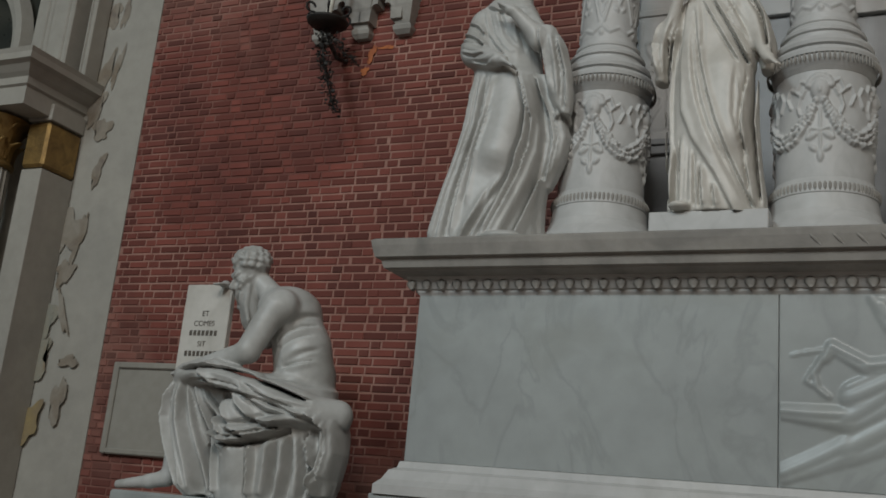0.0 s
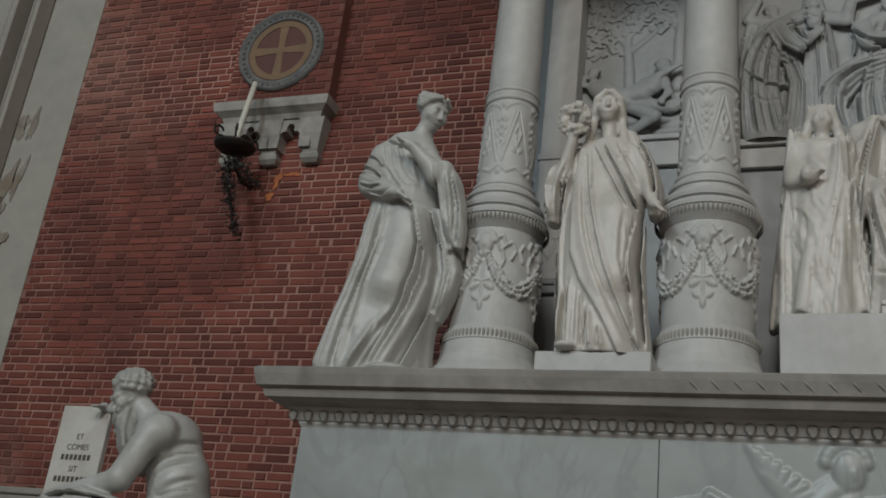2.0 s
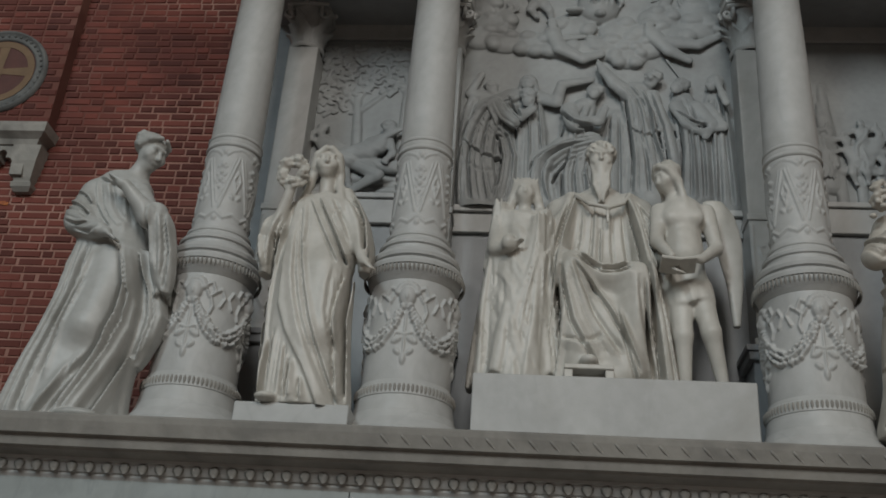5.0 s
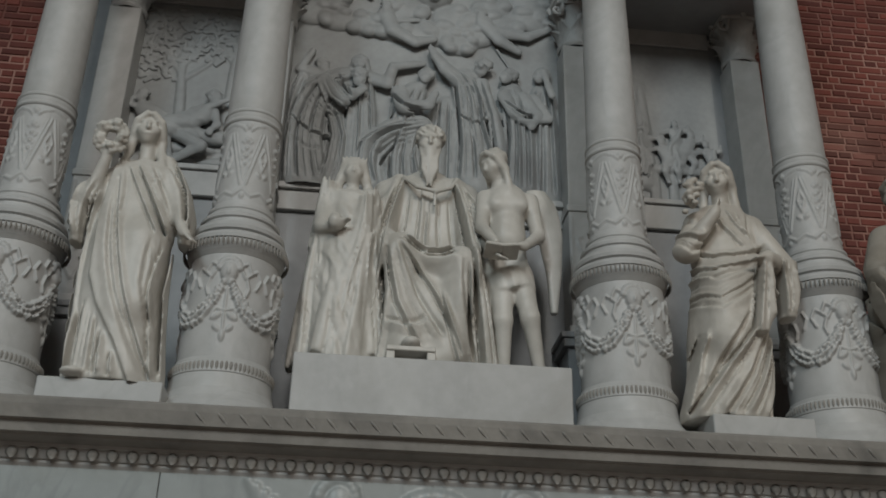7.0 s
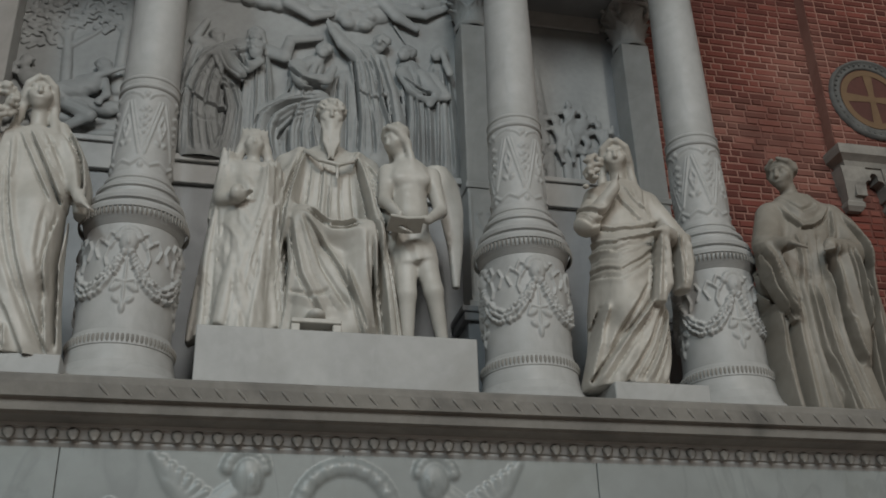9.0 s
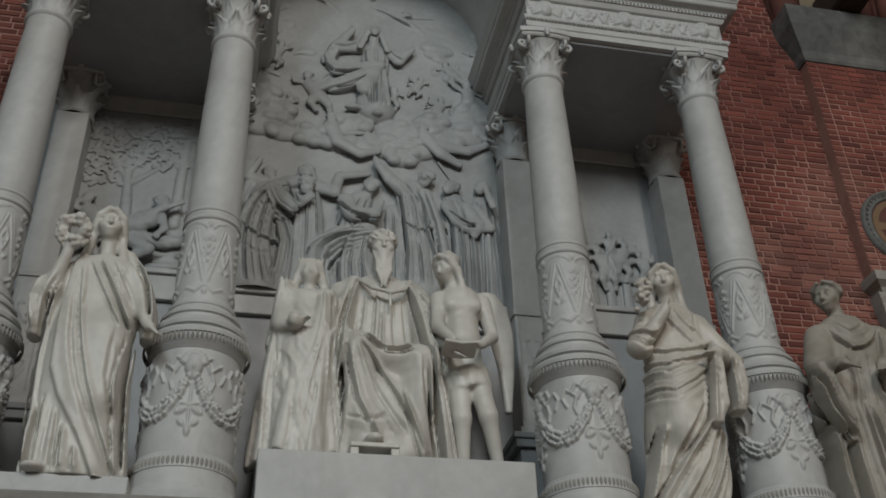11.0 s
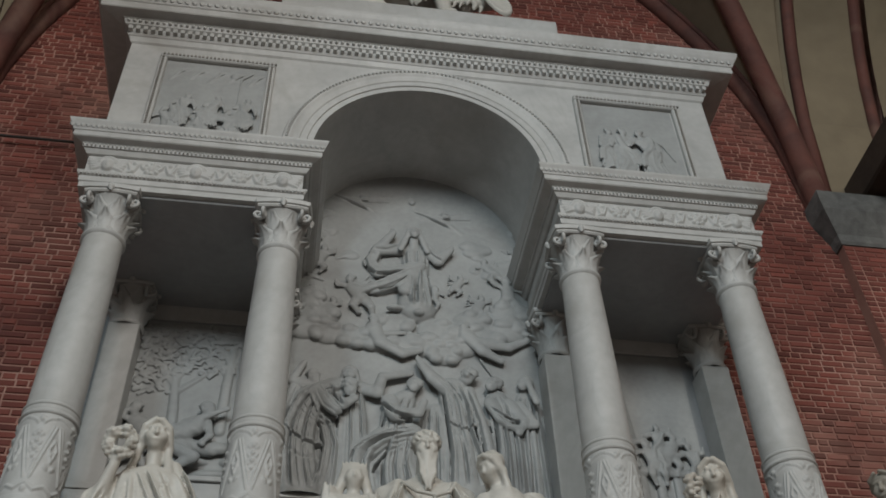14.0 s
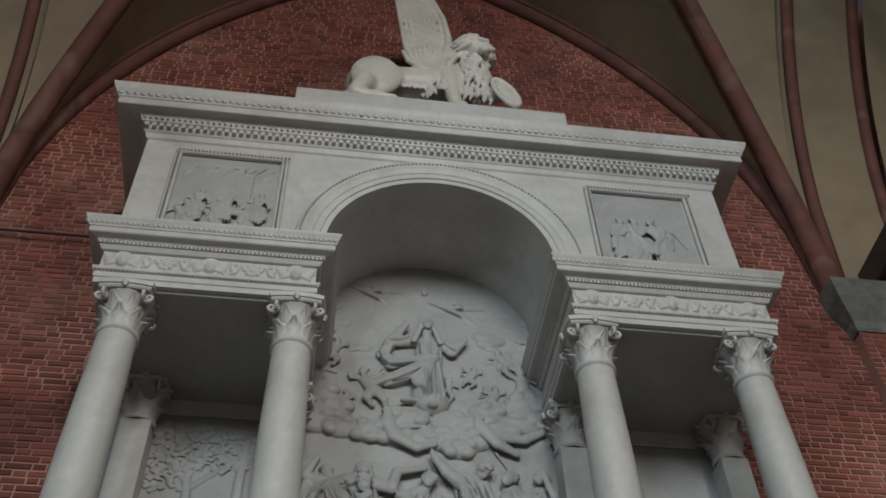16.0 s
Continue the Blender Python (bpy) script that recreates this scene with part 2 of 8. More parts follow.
tagged(part("roof_over_nave", boxes([(-26, 26, -22, 1.5, 24, 24.4)], 0), NAVE), "plain high nave ceiling", "ceiling", kind="structure")
tagged(part("wall_south", boxes([(-26, 26, -22.6, -22, -0.35, 11.7), (-26, 26, -22.6, -22, 19.1, 24), (-26, -10.6, -22.6, -22, 11.7, 19.1), (-7.4, -1.1, -22.6, -22, 11.7, 19.1),
                                 (2.1, 8.4, -22.6, -22, 11.7, 19.1), (11.6, 26, -22.6, -22, 11.7, 19.1)], 0), NAVE), "plain nave wall with tall windows", "wall", kind="structure")

# vault webs and ribs
for k in (-1, 0, 1):
    cx = k * BAY
    xs, ys = np.linspace(-HALF, HALF, 61), np.linspace(-10.6, WALL_Y, 61)
    gx, gy = np.meshgrid(xs, ys, indexing="ij")
    P = np.stack([gx + cx, gy, np.maximum(arch_height(gx), across(gy))], -1)
    P = P[:, ::-1]
    tagged(put("ceiling_vault", sheet("ceiling_vault", P), PLASTER, smooth=False), "ochre plastered rib vault web", "vault", kind="structure")
    for sx in (-1, 1):
        t = np.linspace(0, 1, 40)
        x = sx * HALF * (1 - t)
        rib = tagged(put("trim_wall_rib", sweep("rib", [(cx + a, WALL_Y - 0.05, float(arch_height(a)) - 0.06) for a in x], 0.14, 10), RIBBRICK, smooth=True), "red brick wall rib of the vault", "rib", kind="structure")
        tagged(put("trim_wall_rib_fillet", sweep("rib", [(cx + a, WALL_Y - 0.19, float(arch_height(a)) - 0.02) for a in x], 0.045, 6), RIBBRICK, smooth=True), "slim brick fillet of the wall rib", "rib", kind="structure")
        for r, dz, nm in ((0.15, 0.08, "trim_diagonal_rib"), (0.06, 0.22, "trim_diagonal_rib_roll")):
            pts = [(cx + sx * HALF * (1 - s), WALL_Y - 0.1 - 5.65 * s, float(arch_height(HALF * (1 - s))) - dz) for s in t]
            tagged(put(nm, sweep("rib", pts, r, 10), RIBBRICK, smooth=True), "dark red brick diagonal vault rib", "rib", kind="structure")
for k in (-1, 1):
    cx = k * 5.95
    ys = np.linspace(-10.5, WALL_Y - 0.02, 60)
    band = np.stack([np.stack([np.full(60, cx + dx), ys, across(ys) + dz], -1) for dx, dz in ((-0.66, 0.3), (-0.5, 0.0), (0.5, 0.0), (0.66, 0.3))])
    tagged(put("trim_transverse_arch", sheet("arch", band), PLASTER), "broad plastered transverse arch", "arch", kind="structure")
    for dx in (-0.52, 0.52):
        tagged(put("trim_arch_roll", sweep("roll", [(cx + dx, y, float(across(y)) - 0.02) for y in ys], 0.09, 8), RIBBRICK, smooth=True), "red brick roll moulding of the arch", "rib", kind="structure")


def brick_mesh(w, h, d):
    b = 0.006
    v = [(0, 0, 0), (w, 0, 0), (w, 0, h), (0, 0, h), (b, -d, b), (w - b, -d, b), (w - b, -d, h - b), (b, -d, h - b)]
    return v, [(4, 5, 6, 7), (0, 1, 5, 4), (1, 2, 6, 5), (2, 3, 7, 6), (3, 0, 4, 7)]


def shown(x, z):
    if abs(x) < 2.9 and z < 11.7:
        return False
    if abs(x) < HALF + 0.05:
        return z < float(arch_height(x)) + 0.05
    if abs(x) < 6.66:
        return z < SPRING
    return z < float(arch_height(abs(x) - BAY)) + 0.05


COURSE, LONG, SHORT, JOINT = 0.081, 0.235, 0.115, 0.017
rng = random.Random(5)
near, vs, fs = [], [], []
for row in range(10, 232):
    z = row * COURSE
    x = -8.6 - (0.19 if row % 2 else 0) - rng.uniform(0, 0.02)
    k = row
    while x < 9.2:
        w = (LONG if k % 2 else SHORT) + rng.uniform(-0.02, 0.02)
        k += 1
        x0 = max(x, -8.6)
        if x + w - x0 > 0.04 and shown(x + w / 2, z):
            if -5.9 < x < -3.9 and 2.9 < z < 5.9 and len(near) < 300 and not (x > -4.5 and z < 3.2):
                near.append((x, z, LONG if w > 0.17 else SHORT))
            else:
                v, f = brick_mesh(x + w - x0, COURSE - JOINT, 0.006 + 0.008 * rng.random())
                n0 = len(vs)
                dz = rng.uniform(-0.003, 0.003)
                vs += [(a + x0, b + WALL_Y, c + z + dz) for a, b, c in v]
                fs += [tuple(i + n0 for i in q) for q in f]
        x += w + JOINT
tagged(put("bricks", raw("bricks", vs, fs), BRICK, wall_main), kind="stuff")

# piers carried on corbels, with painted roundels
for s in (-1, 1):
    c = s * 5.87
    face = 0.74
    pier = tagged(part("trim_pier", boxes([(c - 0.6, c + 0.6, face, WALL_Y + 0.05, 6.62, 9.72)], 0), MORTAR), "shallow red brick wall pier", "pier", kind="structure")
    vs, fs = [], []
    for row in range(38):
        z, x = 6.64 + row * COURSE, c - 0.6 - (LONG / 2 if row % 2 else 0)
        k = row
        while x < c + 0.55:
            w = LONG if k % 2 else SHORT
            k += 1
            x0, x1 = max(x, c - 0.598), min(x + w, c + 0.598)
            if x1 - x0 > 0.04:
                v, f = brick_mesh(x1 - x0, COURSE - JOINT, 0.008 + 0.004 * rng.random())
                n0 = len(vs)
                vs += [(a + x0, b + face, d + z) for a, b, d in v]
                fs += [tuple(i + n0 for i in q) for q in f]
            x += w + JOINT
    tagged(put("bricks", raw("bricks", vs, fs), BRICK, pier), kind="stuff")
    cap = tagged(put("trim_springer", moulding("springer", [(0, 9.72), (0.02, 9.76), (0.03, 9.86), (0.06, 9.92), (0.16, 10.12), (0.18, 10.16), (0.2, 10.3), (0.2, 10.45)], c + 0.62, face - 0.02, WALL_Y + 0.05, c - 0.62), DARKSTONE), "grey stone springer ledge of the vault", "ledge", kind="structure")
    # roundel
    ring = holder("roundel", c - 0.05, face - 0.012, 7.31, label="round carved stone frame with painted red disc and cross", category="roundel")
    ring.scale = (1.05, 1, 1.05)
    prof = [(0.36, 0.0), (0.365, 0.03), (0.385, 0.035), (0.4, 0.02), (0.43, 0.02), (0.44, 0.045), (0.46, 0.05), (0.475, 0.0)]
    me = lathe("ring", prof, 56)
    me.transform(Matrix.Rotation(radians(90), 4, "X"))
    put("ring_frame", me, DARKSTONE, ring, smooth=True)
    tagged(put("carved_beads", row_of("beads", egg_proto(0.03, 0.014, 0.03), [(0.415 * math.cos(a), -0.026, 0.415 * math.sin(a), 1) for a in np.linspace(0, 2 * math.pi, 40, endpoint=False)]), DARKSTONE, ring), kind="stuff")
    me = lathe("disc", [(0.0, 0.012), (0.37, 0.012), (0.37, 0.0)], 48)
    me.transform(Matrix.Rotation(radians(90), 4, "X"))
    put("disc", me, ROUNDEL, ring)
    bm = bmesh.new()
    for k in range(4):
        a = k * math.pi / 2
        q = [(0.03, 0.03), (0.05, 0.28), (0.0, 0.31), (-0.05, 0.28), (-0.03, 0.03)]
        vv = [bm.verts.new((x * math.cos(a) - z * math.sin(a), -0.018, x * math.sin(a) + z * math.cos(a))) for x, z in q]
        bm.faces.new(vv)
    bm.faces.new([bm.verts.new((x, -0.019, z)) for x, z in ((-.04, -.04), (.04, -.04), (.04, .04), (-.04, .04))])
    P = np.array([[(r * math.cos(a), y, r * math.sin(a)) for a in np.linspace(0, 2 * math.pi, 48, endpoint=False)] for r, y in ((0.285, -0.016), (0.285, -0.02), (0.35, -0.02), (0.35, -0.016))])
    put("painted_rim", sheet("rim", P, True), OCHRE, ring)
    part("cross", bm, OCHRE, ring, "ochre painted cross")
    # corbel table
    corb = holder("corbel", c, 0.0, 5.94, label="grey stone corbel with trefoil arches on brick wall", category="corbel")
    put("shelf", moulding("shelf", [(-0.04, 0.52), (-0.02, 0.57), (0.02, 0.6), (0.05, 0.62), (0.06, 0.68), (0.06, 0.72), (0.0, 0.725)], 0.6, face - 0.06, WALL_Y + 0.02), STONE, corb)
    for dx in (-0.47, 0.0, 0.47):
        P = []
        for z, w, d in ((0.06, 0.075, 0.07), (0.1, 0.1, 0.11), (0.14, 0.1, 0.12), (0.16, 0.08, 0.11), (0.35, 0.12, 0.17), (0.52, 0.14, 0.18)):
            P.append([(dx - w, WALL_Y, z), (dx - w, WALL_Y - d, z), (dx + w, WALL_Y - d, z), (dx + w, WALL_Y, z)])
        P = np.array(P)
        put("bracket", raw("bracket", P.reshape(-1, 3), [tuple(q) for q in grid_faces(6, 4)] + [(0, 1, 2, 3), (20, 21, 22, 23)]), STONE, corb)
    for dx in (-0.235, 0.235):
        pts = [(dx - 0.24, 0.52), (dx + 0.24, 0.52), (dx + 0.24, 0.2)]
        arc = [(dx + 0.12, 0.2), (dx + 0.115, 0.3)] + [(dx + 0.06 + 0.055 * math.cos(a), 0.33 + 0.055 * math.sin(a)) for a in np.linspace(-0.3, 1.9, 5)]
        arc += [(dx + 0.045 * math.cos(a), 0.42 + 0.05 * math.sin(a)) for a in np.linspace(0.3, math.pi - 0.3, 5)]
        arc += [(2 * dx - x, z) for x, z in arc[:7][::-1]]
        poly = pts + arc + [(dx - 0.24, 0.2)]
        bm = bmesh.new()
        f = bm.faces.new([bm.verts.new((x, WALL_Y - 0.16, z)) for x, z in poly])
        r = bmesh.ops.extrude_face_region(bm, geom=[f])
        bmesh.ops.translate(bm, verts=[g for g in r["geom"] if isinstance(g, bmesh.types.BMVert)], vec=(0, 0.155, 0))
        bmesh.ops.recalc_face_normals(bm, faces=bm.faces)
        part("trefoil_arch", bm, STONE, corb)

# ---- the monument ----
mon = holder("monument", 0, 0, 0, label="tall marble tomb monument with arch, columns and reliefs", category="monument")
BASE_Y, LEDGE_Z = -1.2, 3.18
part("base_block", boxes([(-4.1, 4.1, -1.32, 0.89, -0.35, 1.5)]), SLAB, mon)
put("base_moulding", moulding("bm", [(0.14, 1.5), (0.14, 1.56), (0.1, 1.6), (0.07, 1.66), (0.03, 1.68), (0.02, 1.72), (0, 1.725)], 3.925, BASE_Y, 0.885), MARBLE, mon)
part("die_core", boxes([(-3.895, 3.895, BASE_Y + 0.03, 0.88, 1.7, 2.9)], 0), SLAB, mon)
for x0, x1 in ((-3.925, -1.575), (-1.57, 0.0), (0.003, 1.57), (1.575, 3.925)):
    part("die_slab", boxes([(x0, x1, BASE_Y, BASE_Y + 0.05, 1.725, 2.87)], 0.003), SLAB, mon)
for x in (-3.925, 3.875):
    part("end_slab", boxes([(x, x + 0.05, BASE_Y + 0.052, 0.88, 1.725, 2.87)], 0.003), SLAB, mon)
put("bed_moulding", moulding("bed", [(0.0, 2.84), (0.015, 2.86), (0.015, 2.875), (0.03, 2.88), (0.055, 2.92), (0.06, 2.935), (0.075, 2.94), (0.08, 2.955)], 3.925, BASE_Y, 0.88), MARBLE, mon)
eggs = [(x, BASE_Y - 0.055, 2.905, 1) for x in np.arange(-3.97, 3.98, 0.112)] + [(sx * 3.98, y, 2.905, 1) for sx in (-1, 1) for y in np.arange(-1.2, 0.8, 0.112)]
tagged(put("egg_course", row_of("eggs", egg_proto(0.074, 0.022, 0.066), eggs), LEDGE, mon, smooth=True), kind="stuff")
put("corona", moulding("corona", [(0.08, 2.955), (0.11, 2.96), (0.17, 2.975), (0.18, 2.985), (0.2, 2.99), (0.215, 3.04), (0.22, 3.05), (0.25, 3.055), (0.255, 3.075), (0.27, 3.13), (0.275, 3.165), (0.255, 3.18)], 3.925, BASE_Y, 0.88), LEDGE, mon)
ropes = [(x, BASE_Y - 0.262, 3.098, 1) for x in np.arange(-1.35, 4.13, 0.124)]
v, f = egg_proto(0.03, 0.006, 0.06)
v = [(x - 0.9 * z, y - 0.27 * z, z) for x, y, z in v]
tagged(put("rope_course", row_of("rope", (v, f), ropes), LEDGE, mon, smooth=True), kind="stuff")

# back wall with niches
BACK = 0.62
# recess shade comes partly from the darker marble colour
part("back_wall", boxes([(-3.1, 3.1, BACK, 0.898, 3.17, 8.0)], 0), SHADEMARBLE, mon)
for s in (-1, 1):
    part("niche_sill", boxes([(s * 2.15 - 0.6, s * 2.15 + 0.6, BACK - 0.05, BACK + 0.01, 5.62, 5.86), (s * 2.15 - 0.6, s * 2.15 + 0.6, BACK - 0.08, BACK + 0.01, 5.86, 5.91)]), MARBLE, mon)
    part("niche_head", boxes([(s * 2.15 - 0.6, s * 2.15 + 0.6, BACK - 0.02, BACK + 0.01, 7.66, 7.95)]), MARBLE, mon)
part("relief_sill", boxes([(-1.24, 1.24, BACK - 0.05, BACK + 0.01, 5.55, 5.74), (-1.24, 1.24, BACK - 0.09, BACK + 0.01, 5.74, 5.8)]), MARBLE, mon)


def leaf(h, w, curl, lobes=3):
    """An acanthus leaf that rises h, bends out by curl at its tip."""
    n, m = 9, 7
    P = np.zeros((n, m, 3))
    for i in range(n):
        t = i / (n - 1)
        ww = w * (0.75 + 0.35 * math.sin(t * math.pi * 0.8)) * (1 - 0.75 * max(0, t - 0.75) / 0.25) * (1 + 0.13 * math.cos(t * lobes * 2 * math.pi))
        out, z = curl * t ** 3.2, h * (t - 0.28 * max(0, t - 0.72) ** 1.2)
        for j in range(m):
            u = (j / (m - 1) - 0.5) * 2
            P[i, j] = (u * ww / 2, -out - 0.012 * math.cos(u * 3 * math.pi) * (0.4 + t) + 0.25 * ww * u * u, z)
    me = sheet("leaf", P)
    return me


def volute(r, turns=1.6, thick=0.022):
    pts = []
    for a in np.linspace(0, turns * 2 * math.pi, 34):
        q = r * (1 - a / (turns * 2 * math.pi) * 0.88)
        pts.append((q * math.sin(a), 0, q * math.cos(a)))
    return sweep("volute", pts, thick, 6, 0.55)


LEAF_LOW, LEAF_HIGH, VOLUTE = leaf(0.2, 0.135, 0.075), leaf(0.35, 0.125, 0.09), volute(0.06)
for me in (LEAF_LOW, LEAF_HIGH, VOLUTE):
    me.materials.append(MARBLE)
    me.polygons.foreach_set("use_smooth", [True] * len(me.polygons))


def capital(parent, z, r, square=0.0, top=0.52, half=None):
    """A Corinthian capital of that height on a shaft of radius r, or on a pilaster (half: only its front)."""
    prof = [(r * 1.0, 0), (r * 1.12, 0.02), (r * 1.12, 0.04), (r * 0.98, 0.05), (r * 0.95, 0.25), (r * 1.12, 0.38), (r * 1.35, 0.43)]
    cap = put("capital", lathe("capital", [(a, b * top / 0.52) for a, b in prof], 32), MARBLE, parent, smooth=True)
    cap.location.z = z
    k = top / 0.52
    for i in range(8):
        for me, off, rr, zz in ((LEAF_LOW, 0, r * 1.02, 0.05), (LEAF_HIGH, math.pi / 8, r * 0.97, 0.06)):
            a = i * math.pi / 4 + off
            ob = new("acanthus_leaf", me)
            ob.parent = cap
            ob.matrix_local = Matrix.Rotation(a, 4, "Z") @ pose(0, -rr, zz * k) @ Matrix.Diagonal((1, 1, k, 1))
    for i in range(4):
        a = math.pi / 4 + i * math.pi / 2
        for s in (-1, 1):
            ob = new("volute", VOLUTE)
            ob.parent = cap
            ob.matrix_local = Matrix.Rotation(a, 4, "Z") @ pose(s * 0.03, -r * 1.55, 0.385 * k, 0, 0, 90 + s * 35)
    # concave abacus
    n = 40
    ring = []
    for i in range(n):
        a = 2 * math.pi * i / n
        u = ((a / (math.pi / 2)) % 1 - 0.5) * 2
        ring.append((a + math.pi / 4, r * (1.5 + 0.42 * abs(u) ** 2.2)))
    P = np.array([[(math.cos(a) * q * s, math.sin(a) * q * s, zz * k) for a, q in ring] for zz, s in ((0.435, 0.93), (0.45, 0.98), (0.47, 0.96), (0.475, 1.02), (0.515, 1.05), (0.52, 1.0))])
    put("abacus", raw("abacus", P.reshape(-1, 3), [tuple(q) for q in grid_faces(6, n, True)] + [tuple(range(n))[::-1], tuple(range(5 * n, 6 * n))]), MARBLE, cap)
    for i in range(4):
        me = row_of("flower", egg_proto(0.07, 0.035, 0.08), [(0, -r * 1.5, 0.475 * k, 1)])
        fl = put("fleuron", me, MARBLE, cap, smooth=True)
        fl.rotation_euler.z = i * math.pi / 2
    return cap


# relief carving: heights from soft strokes on a sheet
class Carving:
    def __init__(self, x0, x1, z0, z1, step):
        self.x, self.z = np.meshgrid(np.linspace(x0, x1, int((x1 - x0) / step) + 1), np.linspace(z0, z1, int((z1 - z0) / step) + 1), indexing="ij")
        self.h = np.zeros_like(self.x)
        self.rng = random.Random(3)

    def dome(self, q, depth, base=0.0):
        d = np.where(q < 1, base * np.minimum(1, 3 * (1 - q)) + depth * np.maximum(1 - q, 0) ** 0.65, 0)
        self.h = np.maximum(self.h, d)

    def ball(self, x, z, rx, rz, depth, base=0.0, turn=0.0):
        c, s = math.cos(turn), math.sin(turn)
        u, v = (self.x - x) * c + (self.z - z) * s, -(self.x - x) * s + (self.z - z) * c
        self.dome((u / rx) ** 2 + (v / rz) ** 2, depth, base)

    def stroke(self, pts, r, depth, base=0.0, folds=0, r_end=None, phase=0.0):
        r_end = r if r_end is None else r_end
        n = len(pts) - 1
        for i in range(n):
            (ax, az), (bx, bz) = pts[i], pts[i + 1]
            L2 = (bx - ax) ** 2 + (bz - az) ** 2 + 1e-9
            t = np.clip(((self.x - ax) * (bx - ax) + (self.z - az) * (bz - az)) / L2, 0, 1)
            px, pz = self.x - ax - t * (bx - ax), self.z - az - t * (bz - az)
            rr = r + (r_end - r) * (i + t) / n
            side = ((self.x - ax) * (bz - az) - (self.z - az) * (bx - ax)) / math.sqrt(L2) / rr
            q = (px ** 2 + pz ** 2) / rr ** 2
            dep = depth
            if folds:
                wv = folds * 0.62 * side * (1 + 0.2 * t) + phase + 1.0 * t + 0.35 * np.sin(2.5 * t + 2 * side + phase)
                dep = depth * (0.62 + 0.38 * np.abs(np.sin(wv)) ** 0.8)
            d = np.where(q < 1, base * np.minimum(1, 3 * (1 - q)) + dep * np.maximum(1 - q, 0) ** 0.62, 0)
            self.h = np.maximum(self.h, d)

    def face(self, x, z, s, depth, base=0.0, turn=0.0, curls=True):
        self.ball(x, z, 0.062 * s, 0.085 * s, depth, base)
        self.ball(x + turn * 0.03 * s, z - 0.012 * s, 0.014 * s, 0.032 * s, depth * 0.35, base + depth * 0.9)
        if curls:
            for k in range(9):
                a = math.pi * (0.05 + 0.9 * k / 8)
                self.ball(x + 0.07 * s * math.cos(a) - turn * 0.015 * s, z + 0.02 * s + 0.075 * s * math.sin(a), 0.028 * s, 0.028 * s, depth * 0.55, base)

    def figure(self, x, z, s, lean=0.0, turn=0.0, arms=((-0.25, -0.3), (0.25, -0.3)), depth=0.09, robe=True, legs=((-0.07, -0.5), (0.08, -0.5)), ph=0.0, base=0.0):
        """A draped figure, head at (x, z), s is its height. arms: the hands, from the neck."""
        hx, hz = x, z
        nx, nz = x - lean * 0.1 * s, z - 0.1 * s
        px, pz = nx - lean * 0.38 * s, nz - 0.34 * s
        if robe:
            fx, fz = px - lean * 0.12 * s, z - 0.93 * s
            self.stroke([(px, pz + 0.05 * s), (px - 0.02 * s, (pz + fz) / 2), (fx, fz)], 0.125 * s, depth, base, 8, 0.19 * s, ph)
        else:
            for lx, lz in legs:
                self.stroke([(px + lx * 0.5 * s, pz), (px + lx * 1.4 * s, pz + lz * 0.5 * s), (px + lx * s, pz + lz * s)], 0.06 * s, depth, base, 0, 0.032 * s)
        if robe:
            g = 1 if math.sin(ph * 7 + 1) > 0 else -1
            self.stroke([(nx - g * 0.1 * s, nz - 0.05 * s), (px, pz + 0.02 * s), (px + g * 0.13 * s, pz - 0.12 * s), (fx + g * 0.16 * s, fz + 0.2 * s)], 0.06 * s, depth * 1.2, base, 4, 0.075 * s, ph)
            self.stroke([(px - g * 0.13 * s, pz + 0.02 * s), (px, pz - 0.06 * s), (px + g * 0.12 * s, pz + 0.02 * s)], 0.045 * s, depth * 1.25, base, 3, 0.045 * s, ph)
            self.stroke([(px - g * 0.02 * s, pz - 0.12 * s), (px - g * 0.06 * s, (pz + fz) / 2 + 0.04 * s)], 0.07 * s, depth * 1.3, base, 0, 0.05 * s)
        self.stroke([(nx, nz - 0.05 * s), (px, pz)], 0.115 * s, depth * 1.08, base, 6 if robe else 0, 0.1 * s, ph)
        for k, (ax, az) in enumerate(arms):
            sx = nx + (0.1 if k else -0.1) * s
            ex, ez = nx + ax * s, nz + az * s
            mx, mz = (sx + ex) / 2 + (0.06 if k else -0.06) * s, (nz + ez) / 2 - 0.06 * s
            self.stroke([(sx, nz - 0.05 * s), (mx, mz)], 0.06 * s, depth * 1.25, base, 3 if robe else 0, 0.05 * s, ph)
            self.stroke([(mx, mz), (ex, ez)], 0.038 * s, depth * 1.3, base, 0, 0.024 * s)
            self.ball(ex, ez, 0.03 * s, 0.034 * s, depth * 1.1, base)
        self.stroke([(nx, nz), (hx, hz)], 0.035 * s, depth * 1.1, base)
        self.face(hx, hz, s * 0.95, depth * 1.35, base, turn)

    def noise_up(self, amp, scale):
        n = np.sin(self.x * scale + 1.7 * np.sin(self.z * scale * 0.7)) * np.sin(self.z * scale * 1.1 + 1.3 * np.sin(self.x * scale * 0.8))
        self.h = self.h + amp * n

    def sheet(self, name, y, mask=None):
        P = np.stack([self.x, y - self.h, self.z], -1)
        return sheet(name, P)


